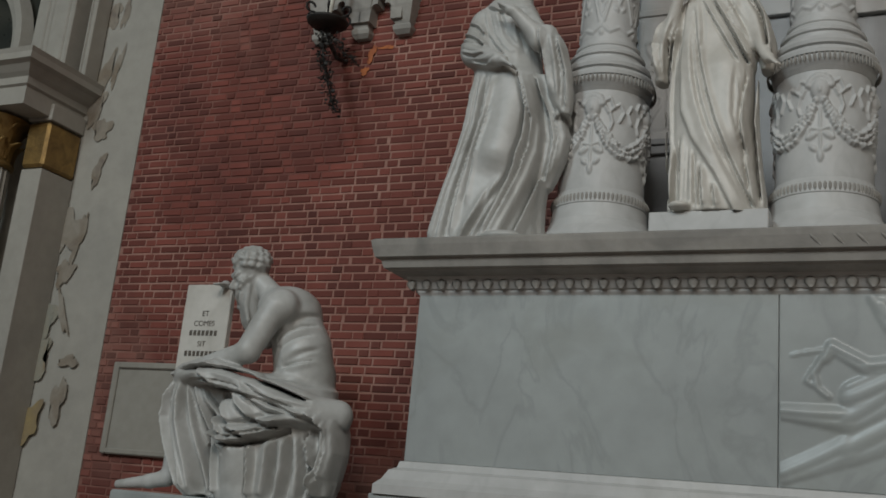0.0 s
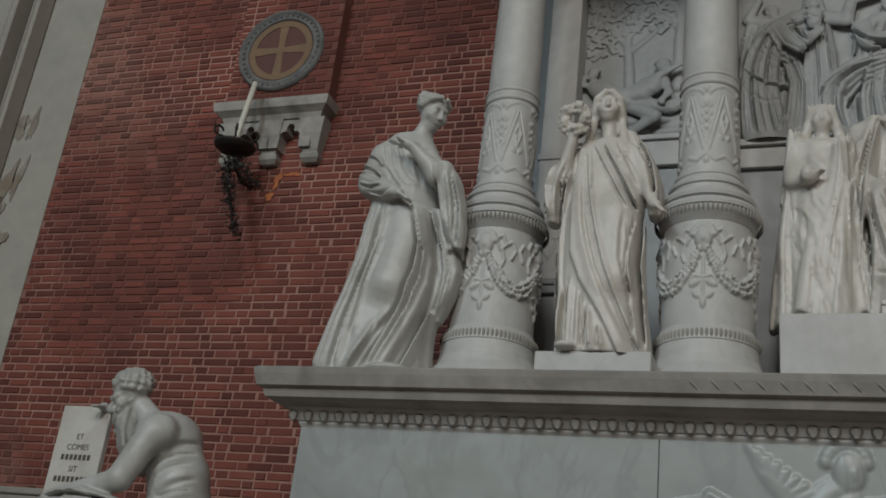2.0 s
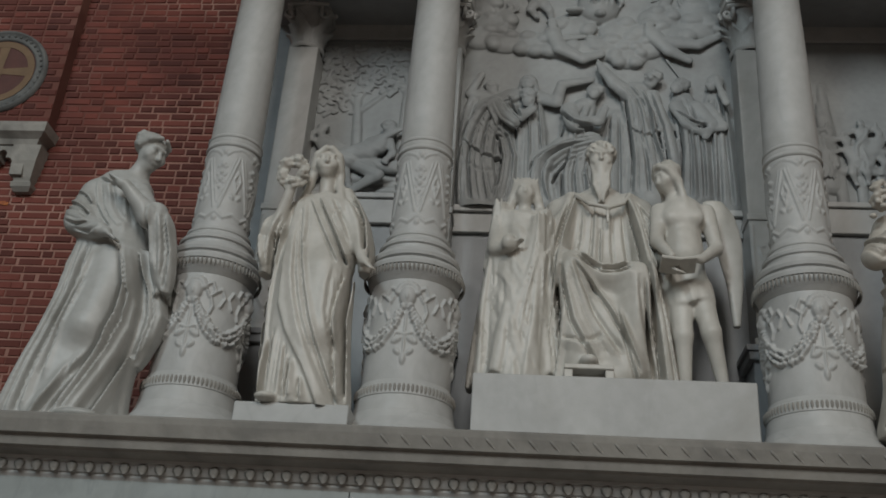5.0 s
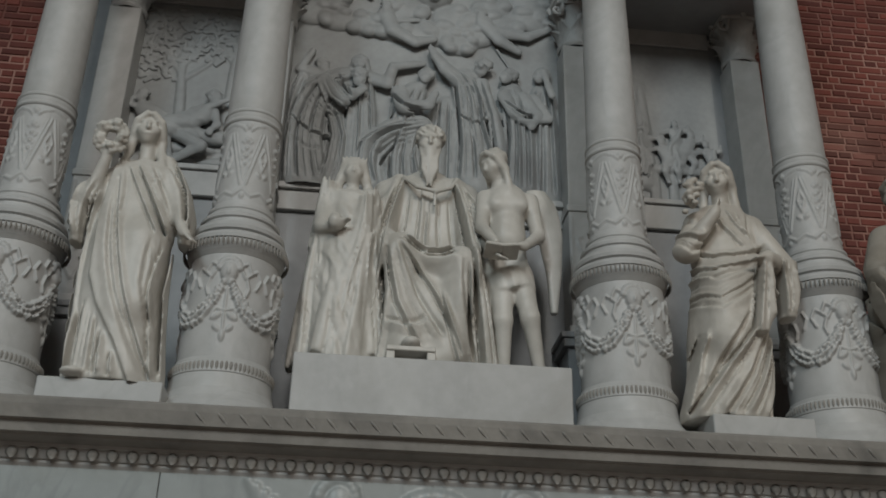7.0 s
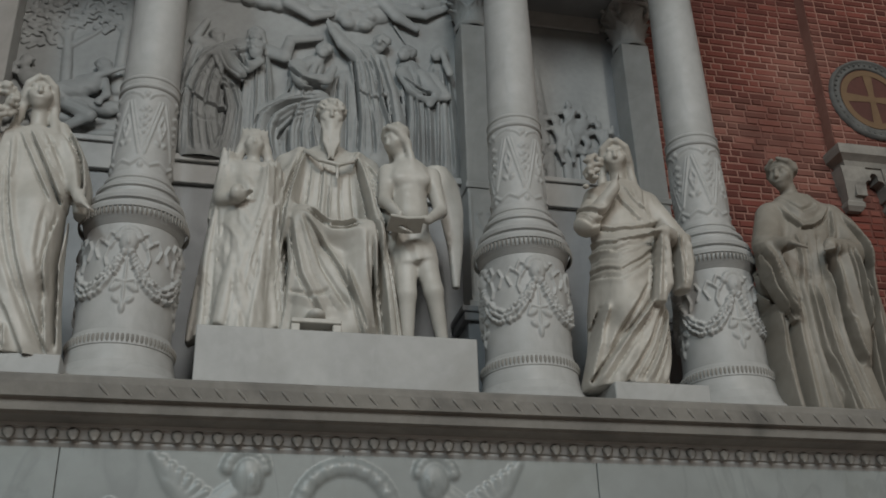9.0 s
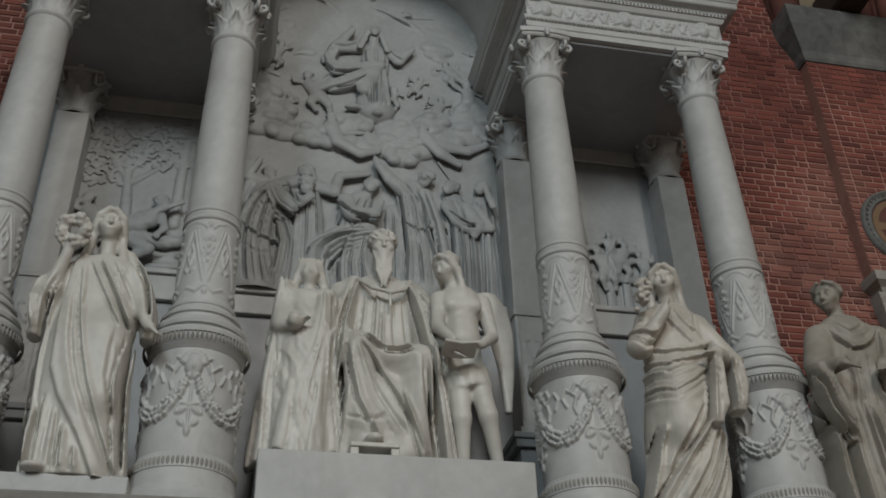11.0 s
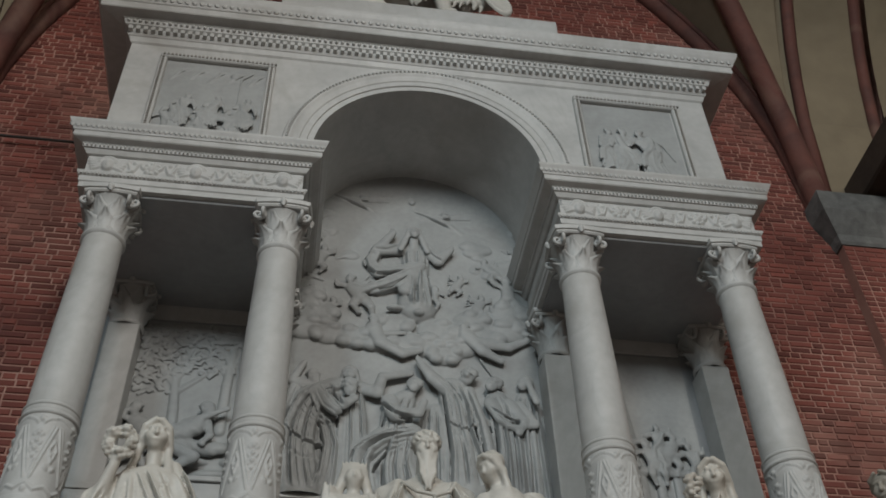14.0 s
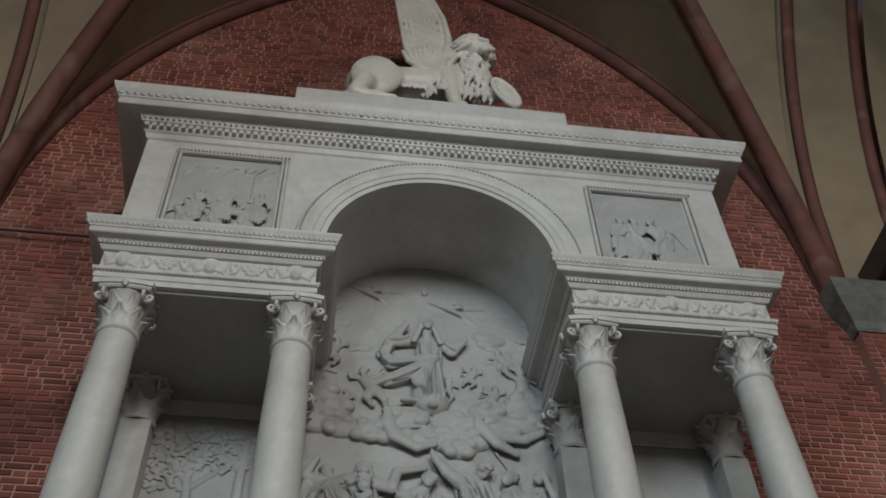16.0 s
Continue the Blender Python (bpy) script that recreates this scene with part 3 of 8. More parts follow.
# ---- columns ----
def cyl_carving(name, r_of, z0, z1, paint, n=220, m=64, faces=4):
    """A turned drum whose skin is carved: paint draws on one of the alike faces, unrolled."""
    c = Carving(-1.0, 1.0, z0, z1, 0.02)
    u = np.linspace(0, 1, n, endpoint=False)
    zz = np.linspace(z0, z1, m)
    uu, zg = np.meshgrid((u * faces) % 1.0 - 0.5, zz, indexing="ij")
    c.x, c.z, c.h = uu, zg, np.zeros_like(uu)
    paint(c)
    rr = np.array([r_of(v) for v in zz])[None] + c.h
    a = 2 * np.pi * (u[:, None] - 0.5 / faces) - math.pi / 2
    P = np.stack([rr * np.cos(a), rr * np.sin(a), zg], -1)
    return sheet(name, P.transpose(1, 0, 2), True)


def garland(c):
    """On one quarter of the drum: a mask, fruit swags that sink towards the seams, bows above them and a leaf pendant."""
    W = 0.47
    c.x = c.x * W
    r2 = random.Random(8)
    c.face(0, 1.06, 0.95, 0.034, 0.008)
    c.ball(0, 1.0, 0.035, 0.03, 0.03)
    for s in (-1, 1):
        for k in range(19):
            t = k / 18
            x, z = s * (0.025 + 0.215 * t), 0.98 - 0.25 * math.sin(t * math.pi / 2) ** 0.85
            rad = 0.016 + 0.026 * min(t * 1.4, 1)
            for q in (-0.75, 0.0, 0.75):
                c.ball(x + q * rad * 0.7 * s + r2.uniform(-0.006, 0.006), z + q * rad + r2.uniform(-0.006, 0.006), 0.017, 0.017, 0.024 + 0.012 * r2.random(), 0.004)
        c.stroke([(s * 0.07, 1.1), (s * 0.12, 1.13), (s * 0.15, 1.06), (s * 0.11, 1.02), (s * 0.09, 1.06)], 0.011, 0.02)
        c.stroke([(s * 0.15, 1.06), (s * 0.19, 1.09), (s * 0.22, 1.03), (s * 0.19, 0.96)], 0.011, 0.02)
        c.stroke([(s * 0.12, 1.02), (s * 0.14, 0.95), (s * 0.125, 0.9)], 0.012, 0.018)
        c.ball(s * 0.045, 0.745, 0.022, 0.042, 0.018, 0, s * 0.9)
        c.ball(s * 0.04, 0.66, 0.02, 0.036, 0.016, 0, -s * 0.8)
        c.stroke([(0, 0.78), (s * 0.06, 0.8), (s * 0.08, 0.73)], 0.009, 0.016)
    c.ball(0, 0.61, 0.02, 0.045, 0.018)
    c.stroke([(0, 0.95), (0, 0.64)], 0.008, 0.013)


def straps(c):
    """V straps, rosettes and scrolls on the lower shaft, a fifth of it."""
    W = 0.25
    c.x = c.x * W
    for s in (-1, 1):
        c.stroke([(s * 0.115, 2.27), (s * 0.02, 1.8)], 0.0085, 0.010)
        c.stroke([(s * 0.092, 2.27), (s * 0.004, 1.84)], 0.005, 0.008)
        c.stroke([(s * 0.125, 1.95), (s * 0.1, 2.06), (s * 0.125, 2.14)], 0.009, 0.012)
        c.ball(s * 0.1, 1.9, 0.018, 0.03, 0.012, 0, s * 0.6)
        c.ball(s * 0.115, 2.02, 0.016, 0.03, 0.012, 0, -s * 0.6)
        c.stroke([(s * 0.12, 2.36), (s * 0.05, 2.33), (s * 0.02, 2.29)], 0.008, 0.012)
    for z, r in ((2.2, 0.024), (2.12, 0.018), (2.05, 0.02), (1.98, 0.014), (2.33, 0.026)):
        c.ball(0, z, r, r * 1.1, 0.014)
        c.ball(-0.026, z - 0.02, 0.012, 0.02, 0.01, 0, 0.7)
        c.ball(0.026, z - 0.02, 0.012, 0.02, 0.01, 0, -0.7)
    c.stroke([(-0.125, 1.74), (-0.06, 1.70), (0, 1.755), (0.06, 1.70), (0.125, 1.74)], 0.012, 0.013)
    c.ball(0, 1.70, 0.02, 0.03, 0.012)


def column():
    col = holder("column", 0, 0, 0, label="marble column with carved garland drum and Corinthian capital", category="column", group="columns of the monument")
    part("plinth", boxes([(-0.42, 0.42, -0.42, 0.42, 0, 0.07)]), MARBLE, col)
    put("base", lathe("base", sharp=True, profile=[(0.42, 0.07), (0.42, 0.13), (0.405, 0.16), (0.37, 0.2), (0.345, 0.26), (0.332, 0.34), (0.33, 0.36), (0.336, 0.365), (0.336, 0.43), (0.322, 0.44), (0.312, 0.47)], seg=56), MARBLE, col, smooth=True)
    a = np.linspace(0, 2 * math.pi, 72, endpoint=False)
    tagged(put("leaf_band", row_of("band", egg_proto(0.023, 0.008, 0.055), [(0.335 * math.cos(t), 0.335 * math.sin(t), 0.4, 1) for t in a]), LEDGE, col), kind="stuff")
    put("garland_drum", cyl_carving("drum", lambda z: 0.305 - 0.01 * (z - 0.45), 0.45, 1.2, garland, n=320, m=96), MARBLE, col, "drum carved with lion masks and fruit garlands", smooth=True)
    put("torus_ledge", lathe("ledge", sharp=True, profile=[(0.274, 1.17), (0.283, 1.19), (0.302, 1.2), (0.321, 1.225), (0.329, 1.25), (0.333, 1.27), (0.333, 1.3), (0.345, 1.305), (0.348, 1.33), (0.340, 1.35), (0.298, 1.36), (0.298, 1.375), (0.317, 1.385), (0.321, 1.41), (0.312, 1.435), (0.269, 1.445), (0.260, 1.47), (0.260, 1.49), (0.274, 1.5), (0.276, 1.52), (0.260, 1.54), (0.235, 1.55), (0.228, 1.575), (0.235, 1.585), (0.235, 1.605), (0.212, 1.615), (0.207, 1.65)], seg=56), MARBLE, col, smooth=True)
    tagged(put("dart_band", row_of("darts", egg_proto(0.017, 0.012, 0.06), [(0.355 * math.cos(t), 0.355 * math.sin(t), 1.265, 1) for t in a]), LEDGE, col), kind="stuff")
    low = put("carved_shaft", cyl_carving("carved", lambda z: 0.205 - 0.006 * (z - 1.65), 1.6, 2.4, straps, n=200, m=70, faces=5), MARBLE, col, "lower shaft carved with straps and scrolls", smooth=True)
    ring = put("shaft_ring", lathe("ring", sharp=True, profile=[(0.198, 2.38), (0.21, 2.39), (0.215, 2.4), (0.21, 2.42), (0.205, 2.43), (0.205, 2.47), (0.212, 2.48), (0.212, 2.495), (0.2, 2.51)], seg=48), MARBLE, col, smooth=True)
    for ob in (low, ring):
        ob.scale.z, ob.location.z = 0.9, 0.16
    shaft = [(0.197 - 0.028 * ((z - 2.4) / 1.79) ** 1.5, z) for z in np.linspace(2.4, 4.19, 9)]
    put("shaft", lathe("shaft", shaft, 56), MARBLE, col, smooth=True)
    capital(col, 4.18, 0.17)
    return col


first_column = column()
first_column.location = (-2.85, -0.66, LEDGE_Z)
for x in (-1.36, 1.36, 2.85):
    copy_thing(first_column, pose(x, -0.66, LEDGE_Z))

# pilasters behind the columns
for x in (-2.74, -1.38, 1.38, 2.98):
    pil = holder("pilaster", x, 0.47, LEDGE_Z, label="flat grey marble pilaster with leafy capital", category="pilaster", group="pilasters of the monument")
    # pedestal behind the column takes the shaded marble, its shaft the plain one
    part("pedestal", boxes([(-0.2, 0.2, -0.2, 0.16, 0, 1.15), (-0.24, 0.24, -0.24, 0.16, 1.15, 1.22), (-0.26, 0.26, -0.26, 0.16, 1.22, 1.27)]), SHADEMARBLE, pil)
    part("shaft", boxes([(-0.14, 0.14, -0.13, 0.16, 1.27, 4.18), (-0.17, 0.17, -0.16, 0.16, 1.27, 1.36), (-0.155, 0.155, -0.145, 0.16, 2.42, 2.48)]), MARBLE, pil)
    c = Carving(-0.14, 0.14, 1.4, 2.4, 0.012)
    for s in (-1, 1):
        c.stroke([(s * 0.12, 1.43), (s * 0.12, 2.37)], 0.01, 0.015)
        for z in (1.6, 1.85, 2.1):
            c.stroke([(0, z - 0.1), (s * 0.06, z), (s * 0.07, z + 0.07), (s * 0.03, z + 0.08)], 0.012, 0.016)
    put("carved_panel", c.sheet("panel", -0.133), MARBLE, pil, smooth=True)
    capital(pil, 4.18, 0.15)

# entablatures over the column pairs
for s in (-1, 1):
    a, b = (1.2, 3.145) if s > 0 else (-3.145, -1.2)
    ent = holder("entablature", 0, 0, 0, label="marble entablature with carved cherub frieze and cornice", category="entablature", group="entablatures of the monument")
    yf, yb = -0.87, 0.62
    put("architrave", moulding("arch", [(0.0, 7.86), (0.0, 7.92), (0.012, 7.93), (0.012, 7.99), (0.02, 7.995), (0.035, 8.02), (0.035, 8.04), (0.0, 8.042)], b, yf, yb, a), MARBLE, ent)
    tagged(put("bead_course", row_of("beads", cube_proto(0.02, 0.02, 0.022), [(x, yf - 0.03, 8.008, 1) for x in np.arange(a, b, 0.034)]), MARBLE, ent), kind="stuff")
    part("frieze_block", boxes([(a + 0.01, b - 0.01, yf + 0.012, yb, 8.03, 8.29)], 0), MARBLE, ent)
    c = Carving(a + 0.02, b - 0.02, 8.045, 8.275, 0.0085)
    L = b - a
    for i, fx in enumerate((0.1, 0.5, 0.9)):
        x = a + L * fx
        c.face(x, 8.165, 0.95, 0.035, 0.012)
        for q in (-1, 1):
            for k in range(5):
                c.stroke([(x + q * 0.06, 8.13 + 0.012 * k), (x + q * (0.13 + 0.012 * k), 8.1 + 0.035 * k)], 0.014, 0.022)
    for fx in (0.3, 0.7):
        x = a + L * fx
        c.ball(x, 8.16, 0.05, 0.05, 0.035)
        for k in range(8):
            t = k * math.pi / 4
            c.ball(x + 0.06 * math.cos(t), 8.16 + 0.06 * math.sin(t), 0.025, 0.025, 0.026)
        for q in (-1, 1):
            pts = [(x + q * (0.08 + 0.02 * k), 8.16 + 0.06 * math.sin(k * 1.1)) for k in range(8)]
            c.stroke(pts, 0.016, 0.026)
            c.ball(x + q * 0.15, 8.22, 0.03, 0.02, 0.022, 0, q * 0.5)
            c.ball(x + q * 0.19, 8.1, 0.03, 0.018, 0.022, 0, -q * 0.5)
    put("carved_frieze", c.sheet("frieze", yf + 0.01), MARBLE, ent, "frieze carved with winged heads and scrolls", smooth=True)
    put("bed_moulding", moulding("bed", [(0.0, 8.278), (0.015, 8.285), (0.035, 8.32), (0.04, 8.33), (0.055, 8.332), (0.055, 8.37), (0.07, 8.38)], b, yf, yb, a), MARBLE, ent)
    tagged(put("dentil_course", row_of("dentils", egg_proto(0.026, 0.03, 0.034), [(x, yf - 0.05, 8.35, 1) for x in np.arange(a - 0.05, b + 0.06, 0.037)]), MARBLE, ent), kind="stuff")
    put("cornice", moulding("cornice", [(0.07, 8.38), (0.135, 8.4), (0.145, 8.41), (0.145, 8.465), (0.155, 8.47), (0.16, 8.485), (0.18, 8.53), (0.195, 8.56), (0.2, 8.58), (0.1, 8.585)], b, yf + 0.02, yb, a), MARBLE, ent)
    tagged(put("cornice_leaves", row_of("leaves", egg_proto(0.05, 0.009, 0.06), [(x, yf - 0.15, 8.52, 1) for x in np.arange(a - 0.17, b + 0.18, 0.046)]), MARBLE, ent, smooth=True), kind="stuff")
    # underside in the shaded marble, its darkness put into the colour
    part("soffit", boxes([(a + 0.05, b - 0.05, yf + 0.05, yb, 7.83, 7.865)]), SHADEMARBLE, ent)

# attic with the great arch
AY, AZ, R_IN, R_OUT = -0.61, 8.9, 1.17, 1.3
attic = holder("attic", 0, 0, 0, label="white marble attic storey pierced by a round arch", category="attic")
arc = [(R_OUT * math.cos(t), AZ + R_OUT * math.sin(t)) for t in np.linspace(0, math.pi, 41)]
bm = bmesh.new()
outer = [(3.17, 8.586), (3.17, 10.5), (-3.17, 10.5), (-3.17, 8.586), (-R_OUT, 8.586)] + arc[::-1] + [(R_OUT, 8.586)]
f = bm.faces.new([bm.verts.new((x, AY, z)) for x, z in outer])
r = bmesh.ops.extrude_face_region(bm, geom=[f])
bmesh.ops.translate(bm, verts=[g for g in r["geom"] if isinstance(g, bmesh.types.BMVert)], vec=(0, 1.48, 0))
bmesh.ops.triangulate(bm, faces=[q for q in bm.faces if len(q.verts) > 4])
bmesh.ops.recalc_face_normals(bm, faces=bm.faces)
# sunk panels are cut into the front by frames that stand proud of it
part("wall_face", bm, MARBLE, attic)
# archivolt
prof = [(1.17, 0.0), (1.17, -0.03), (1.23, -0.03), (1.235, -0.045), (1.30, -0.045), (1.31, -0.055), (1.37, -0.07), (1.4, -0.085), (1.46, -0.085), (1.475, -0.06), (1.475, 0.02)]
t = np.concatenate([np.linspace(0, math.pi, 61)])
P = np.array([[(q * math.cos(a), AY + d, AZ + q * math.sin(a)) for a in t] for q, d in prof])
put("archivolt", sheet("archivolt", P), MARBLE, attic, smooth=False)
P = np.array([[(sx * q, AY + d, z) for q, d in prof] for sx in (1,) for z in (8.586, AZ)])
put("impost", sheet("impost", P), MARBLE, attic)
P = np.array([[(-q, AY + d, z) for q, d in prof] for z in (AZ, 8.586)])
put("impost", sheet("impost", P), MARBLE, attic)
ag = [(1.43 * math.cos(a), AY - 0.088, AZ + 1.43 * math.sin(a), 1) for a in np.linspace(0, math.pi, 100)]
tagged(put("arch_egg_course", row_of("eggs", egg_proto(0.034, 0.02, 0.034), ag), MARBLE, attic), kind="stuff")
ys = np.linspace(AY + 0.0, 0.66, 6)
P = np.array([[(R_IN * math.cos(a), y, AZ + R_IN * math.sin(a)) for a in np.linspace(0, math.pi, 49)] for y in ys])
put("arch_soffit", sheet("soffit", P), MARBLE, attic, smooth=True)
for sx in (-1, 1):
    part("arch_jamb", boxes([(min(sx * R_IN, sx * R_OUT), max(sx * R_IN, sx * R_OUT), AY + 0.003, 0.66, 8.4, AZ)], 0), MARBLE, attic)
# cornice of the attic
put("cornice_bed", moulding("bed", [(0.0, 10.42), (0.02, 10.44), (0.04, 10.5), (0.05, 10.505), (0.06, 10.52), (0.06, 10.62), (0.1, 10.64), (0.12, 10.7), (0.14, 10.71)], 3.17, AY, 0.87), MARBLE, attic)
tagged(put("dentil_course", row_of("dentils", cube_proto(0.042, 0.05, 0.06), [(x, AY - 0.09, 10.57, 1) for x in np.arange(-3.2, 3.22, 0.078)]), MARBLE, attic), kind="stuff")
tagged(put("egg_course", row_of("eggs", egg_proto(0.04, 0.02, 0.036), [(x, AY - 0.12, 10.675, 1) for x in np.arange(-3.24, 3.26, 0.062)]), MARBLE, attic), kind="stuff")
put("cornice", moulding("cornice", [(0.14, 10.71), (0.36, 10.74), (0.37, 10.75), (0.37, 10.84), (0.385, 10.85), (0.39, 10.87), (0.43, 10.94), (0.45, 10.99), (0.455, 11.03), (0.2, 11.04)], 3.17, AY + 0.13, 0.87), MARBLE, attic)
tagged(put("cornice_leaves", row_of("leaves", egg_proto(0.085, 0.014, 0.1), [(x, AY + 0.13 - 0.402, 10.92, 1) for x in np.arange(-3.53, 3.56, 0.08)]), MARBLE, attic, smooth=True), kind="stuff")
part("lion_plinth", boxes([(-1.7, 1.7, -0.4, 0.6, 11.04, 12.13)], 0.01), MARBLE, attic)
# framed relief panels of the attic
for s in (-1, 1):
    x0, x1, z0, z1 = (1.63, 2.83, 8.95, 10.26) if s > 0 else (-2.83, -1.63, 8.95, 10.26)
    pan = holder("relief_panel", (x0 + x1) / 2, AY, z0, label="framed marble relief with small figures" if s > 0 else "framed marble relief of a crowd round a bier", category="relief")
    cx = (x0 + x1) / 2
    w = (x1 - x0) / 2
    items = [(-w, -w + 0.075, -0.055, 0.01, 0.075, 1.235), (w - 0.075, w, -0.055, 0.01, 0.075, 1.235), (-w, w, -0.055, 0.01, 1.235, 1.31), (-w, w, -0.055, 0.01, 0, 0.075)]
    for it in items:
        part("frame_rail", boxes([it], 0.012), MARBLE, pan)
    beads = [(x, -0.058, z, 1) for x in np.arange(-w + 0.04, w, 0.04) for z in (0.04, 1.272)] + [(x, -0.058, z, 1) for z in np.arange(0.06, 1.25, 0.04) for x in (-w + 0.037, w - 0.037)]
    tagged(put("bead_course", row_of("beads", cube_proto(0.022, 0.02, 0.022), beads), LEDGE, pan), kind="stuff")


# ---- reliefs of the monument ----
# ---- soft clay, for statues and reliefs ----
class Clay:
    def __init__(self, lo, hi, step=0.015):
        ax = [np.arange(a, b, step, dtype=np.float32) for a, b in zip(lo, hi)]
        self.X, self.Y, self.Z = np.meshgrid(*ax, indexing="ij")
        self.lo, self.step = lo, step
        self.d = np.full(self.X.shape, 9.0, np.float32)

    def near(self, lo, hi, pad=0.12):
        s = []
        for a, b, o, n in zip(lo, hi, self.lo, self.X.shape):
            i, j = int((a - pad - o) / self.step), int((b + pad - o) / self.step) + 2
            s.append(slice(max(i, 0), max(min(j, n), 1)))
        return tuple(s)

    def add(self, d, k, s=Ellipsis):
        old = self.d[s]
        h = np.clip(0.5 + 0.5 * (old - d) / k, 0, 1)
        self.d[s] = old + (d - old) * h - k * h * (1 - h)

    def cut(self, c, r, k=0.02):
        s = self.near([v - r for v in c], [v + r for v in c], 0.06)
        q = np.sqrt((self.X[s] - c[0]) ** 2 + (self.Y[s] - c[1]) ** 2 + (self.Z[s] - c[2]) ** 2) - r
        old = self.d[s]
        h = np.clip(0.5 - 0.5 * (old + q) / k, 0, 1)
        self.d[s] = old + (-q - old) * h + k * h * (1 - h)

    def limb(self, a, b, r1, r2=None, k=0.03, folds=0, amp=0.0):
        r2 = r1 if r2 is None else r2
        m = max(r1, r2)
        s = self.near([min(p, q) - m for p, q in zip(a, b)], [max(p, q) + m for p, q in zip(a, b)])
        X, Y, Z = self.X[s], self.Y[s], self.Z[s]
        v = np.subtract(b, a)
        px, py, pz = X - a[0], Y - a[1], Z - a[2]
        t = np.clip((px * v[0] + py * v[1] + pz * v[2]) / (v @ v + 1e-9), 0, 1)
        d = np.sqrt((px - t * v[0]) ** 2 + (py - t * v[1]) ** 2 + (pz - t * v[2]) ** 2) - (r1 + (r2 - r1) * t)
        if folds:
            d = d - amp * np.sin(t * folds * math.pi * 2 + 9 * px + 7 * pz)
        self.add(d, k, s)

    def chain(self, pts, r1, r2=None, k=0.03):
        r2 = r1 if r2 is None else r2
        n = len(pts) - 1
        for i in range(n):
            self.limb(pts[i], pts[i + 1], r1 + (r2 - r1) * i / n, r1 + (r2 - r1) * (i + 1) / n, k)

    def blob(self, c, r, k=0.03, rough=0.0, freq=60.0):
        s = self.near([a - b for a, b in zip(c, r)], [a + b for a, b in zip(c, r)])
        X, Y, Z = (self.X[s] - c[0]), (self.Y[s] - c[1]), (self.Z[s] - c[2])
        d = (np.sqrt((X / r[0]) ** 2 + (Y / r[1]) ** 2 + (Z / r[2]) ** 2) - 1) * min(r)
        if rough:
            d = d - rough * np.sin(freq * X + 2 * np.sin(freq * 0.5 * Z)) * np.sin(freq * 0.9 * Z + 2 * np.sin(freq * 0.4 * Y)) 
        self.add(d, k, s)

    def folds(self, cx, cz, rx, rz, angle, freq, amp, bend=0.0, seed=0.0, back=0.05):
        """Creases of cloth in the front of what stands so far, round (cx, cz). angle: degrees by which they lean; bend: how they sag."""
        s = self.near((cx - rx, -9, cz - rz), (cx + rx, 9, cz + rz), 0.0)
        X, Y, Z = self.X[s] - cx, self.Y[s], self.Z[s] - cz
        a = radians(angle)
        u, v = X * math.cos(a) + Z * math.sin(a), -X * math.sin(a) + Z * math.cos(a)
        u = u + bend * v * v + 0.016 * np.sin(3.3 * v + seed) + 0.004 * np.sin(8 * v + 2.1 * seed)
        freq, amp = freq * 1.4, amp * 0.62
        w = math.pi * freq * 0.62 * u + seed
        ridge = np.abs(np.sin(w * 0.8)) ** 0.8 * (0.7 + 0.3 * np.sin(0.57 * w + 2 * seed)) + 0.25 * np.abs(np.sin(1.9 * w + 1.3 * np.sin(2 * v + seed))) + 0.3 * np.abs(np.sin(0.31 * w + 1.3)) - 0.45
        m = np.clip(1.6 * (1 - (X / rx) ** 2 - (Z / rz) ** 2), 0, 1)
        m = m * m * (3 - 2 * m) * np.clip((back - Y) / 0.06, 0, 1)
        self.d[s] -= (0.95 * amp * m * ridge).astype(np.float32)

    def near_line(self, pts, s):
        X, Z = self.X[s][:, 0, :], self.Z[s][:, 0, :]
        best, side, run = np.full(X.shape, 9.0), np.zeros(X.shape), np.zeros(X.shape)
        m = len(pts) - 1
        for i in range(m):
            (ax, az), (bx, bz) = pts[i], pts[i + 1]
            L = math.hypot(bx - ax, bz - az) + 1e-6
            t = np.clip(((X - ax) * (bx - ax) + (Z - az) * (bz - az)) / L ** 2, 0, 1)
            q = np.hypot(X - ax - t * (bx - ax), Z - az - t * (bz - az))
            g = ((X - ax) * (bz - az) - (Z - az) * (bx - ax)) / L
            k = q < best
            best, side, run = np.where(k, q, best), np.where(k, g, side), np.where(k, (i + t) / m, run)
        return best, side, run

    def pleats(self, lines, w=0.035, h=0.03, back=0.06):
        """Ridges of cloth along lines of (x, z) on the front of what stands so far, each with a hollow beside it."""
        between = [([((a[0] + b[0]) / 2, (a[1] + b[1]) / 2) for a, b in zip(p, q)], 0.5, 0.42) for p, q in zip(lines, lines[1:]) if len(p) == len(q) and math.dist(p[0], q[0]) < 0.2 and math.dist(p[-1], q[-1]) < 0.25]
        for number, (pts, thin, flat) in enumerate([(p, 1, 1) for p in lines] + between):
            bent = []
            for i in range(len(pts) - 1):
                for t in (0.0, 0.5):
                    p0, p1, p2, p3 = (pts[max(min(j, len(pts) - 1), 0)] for j in (i - 1, i, i + 1, i + 2))
                    bent.append(tuple(p1[k] + 0.5 * t * (p2[k] - p0[k] + t * (2 * p0[k] - 5 * p1[k] + 4 * p2[k] - p3[k] + t * (3 * (p1[k] - p2[k]) + p3[k] - p0[k]))) for k in (0, 1)))
            bent.append(pts[-1])
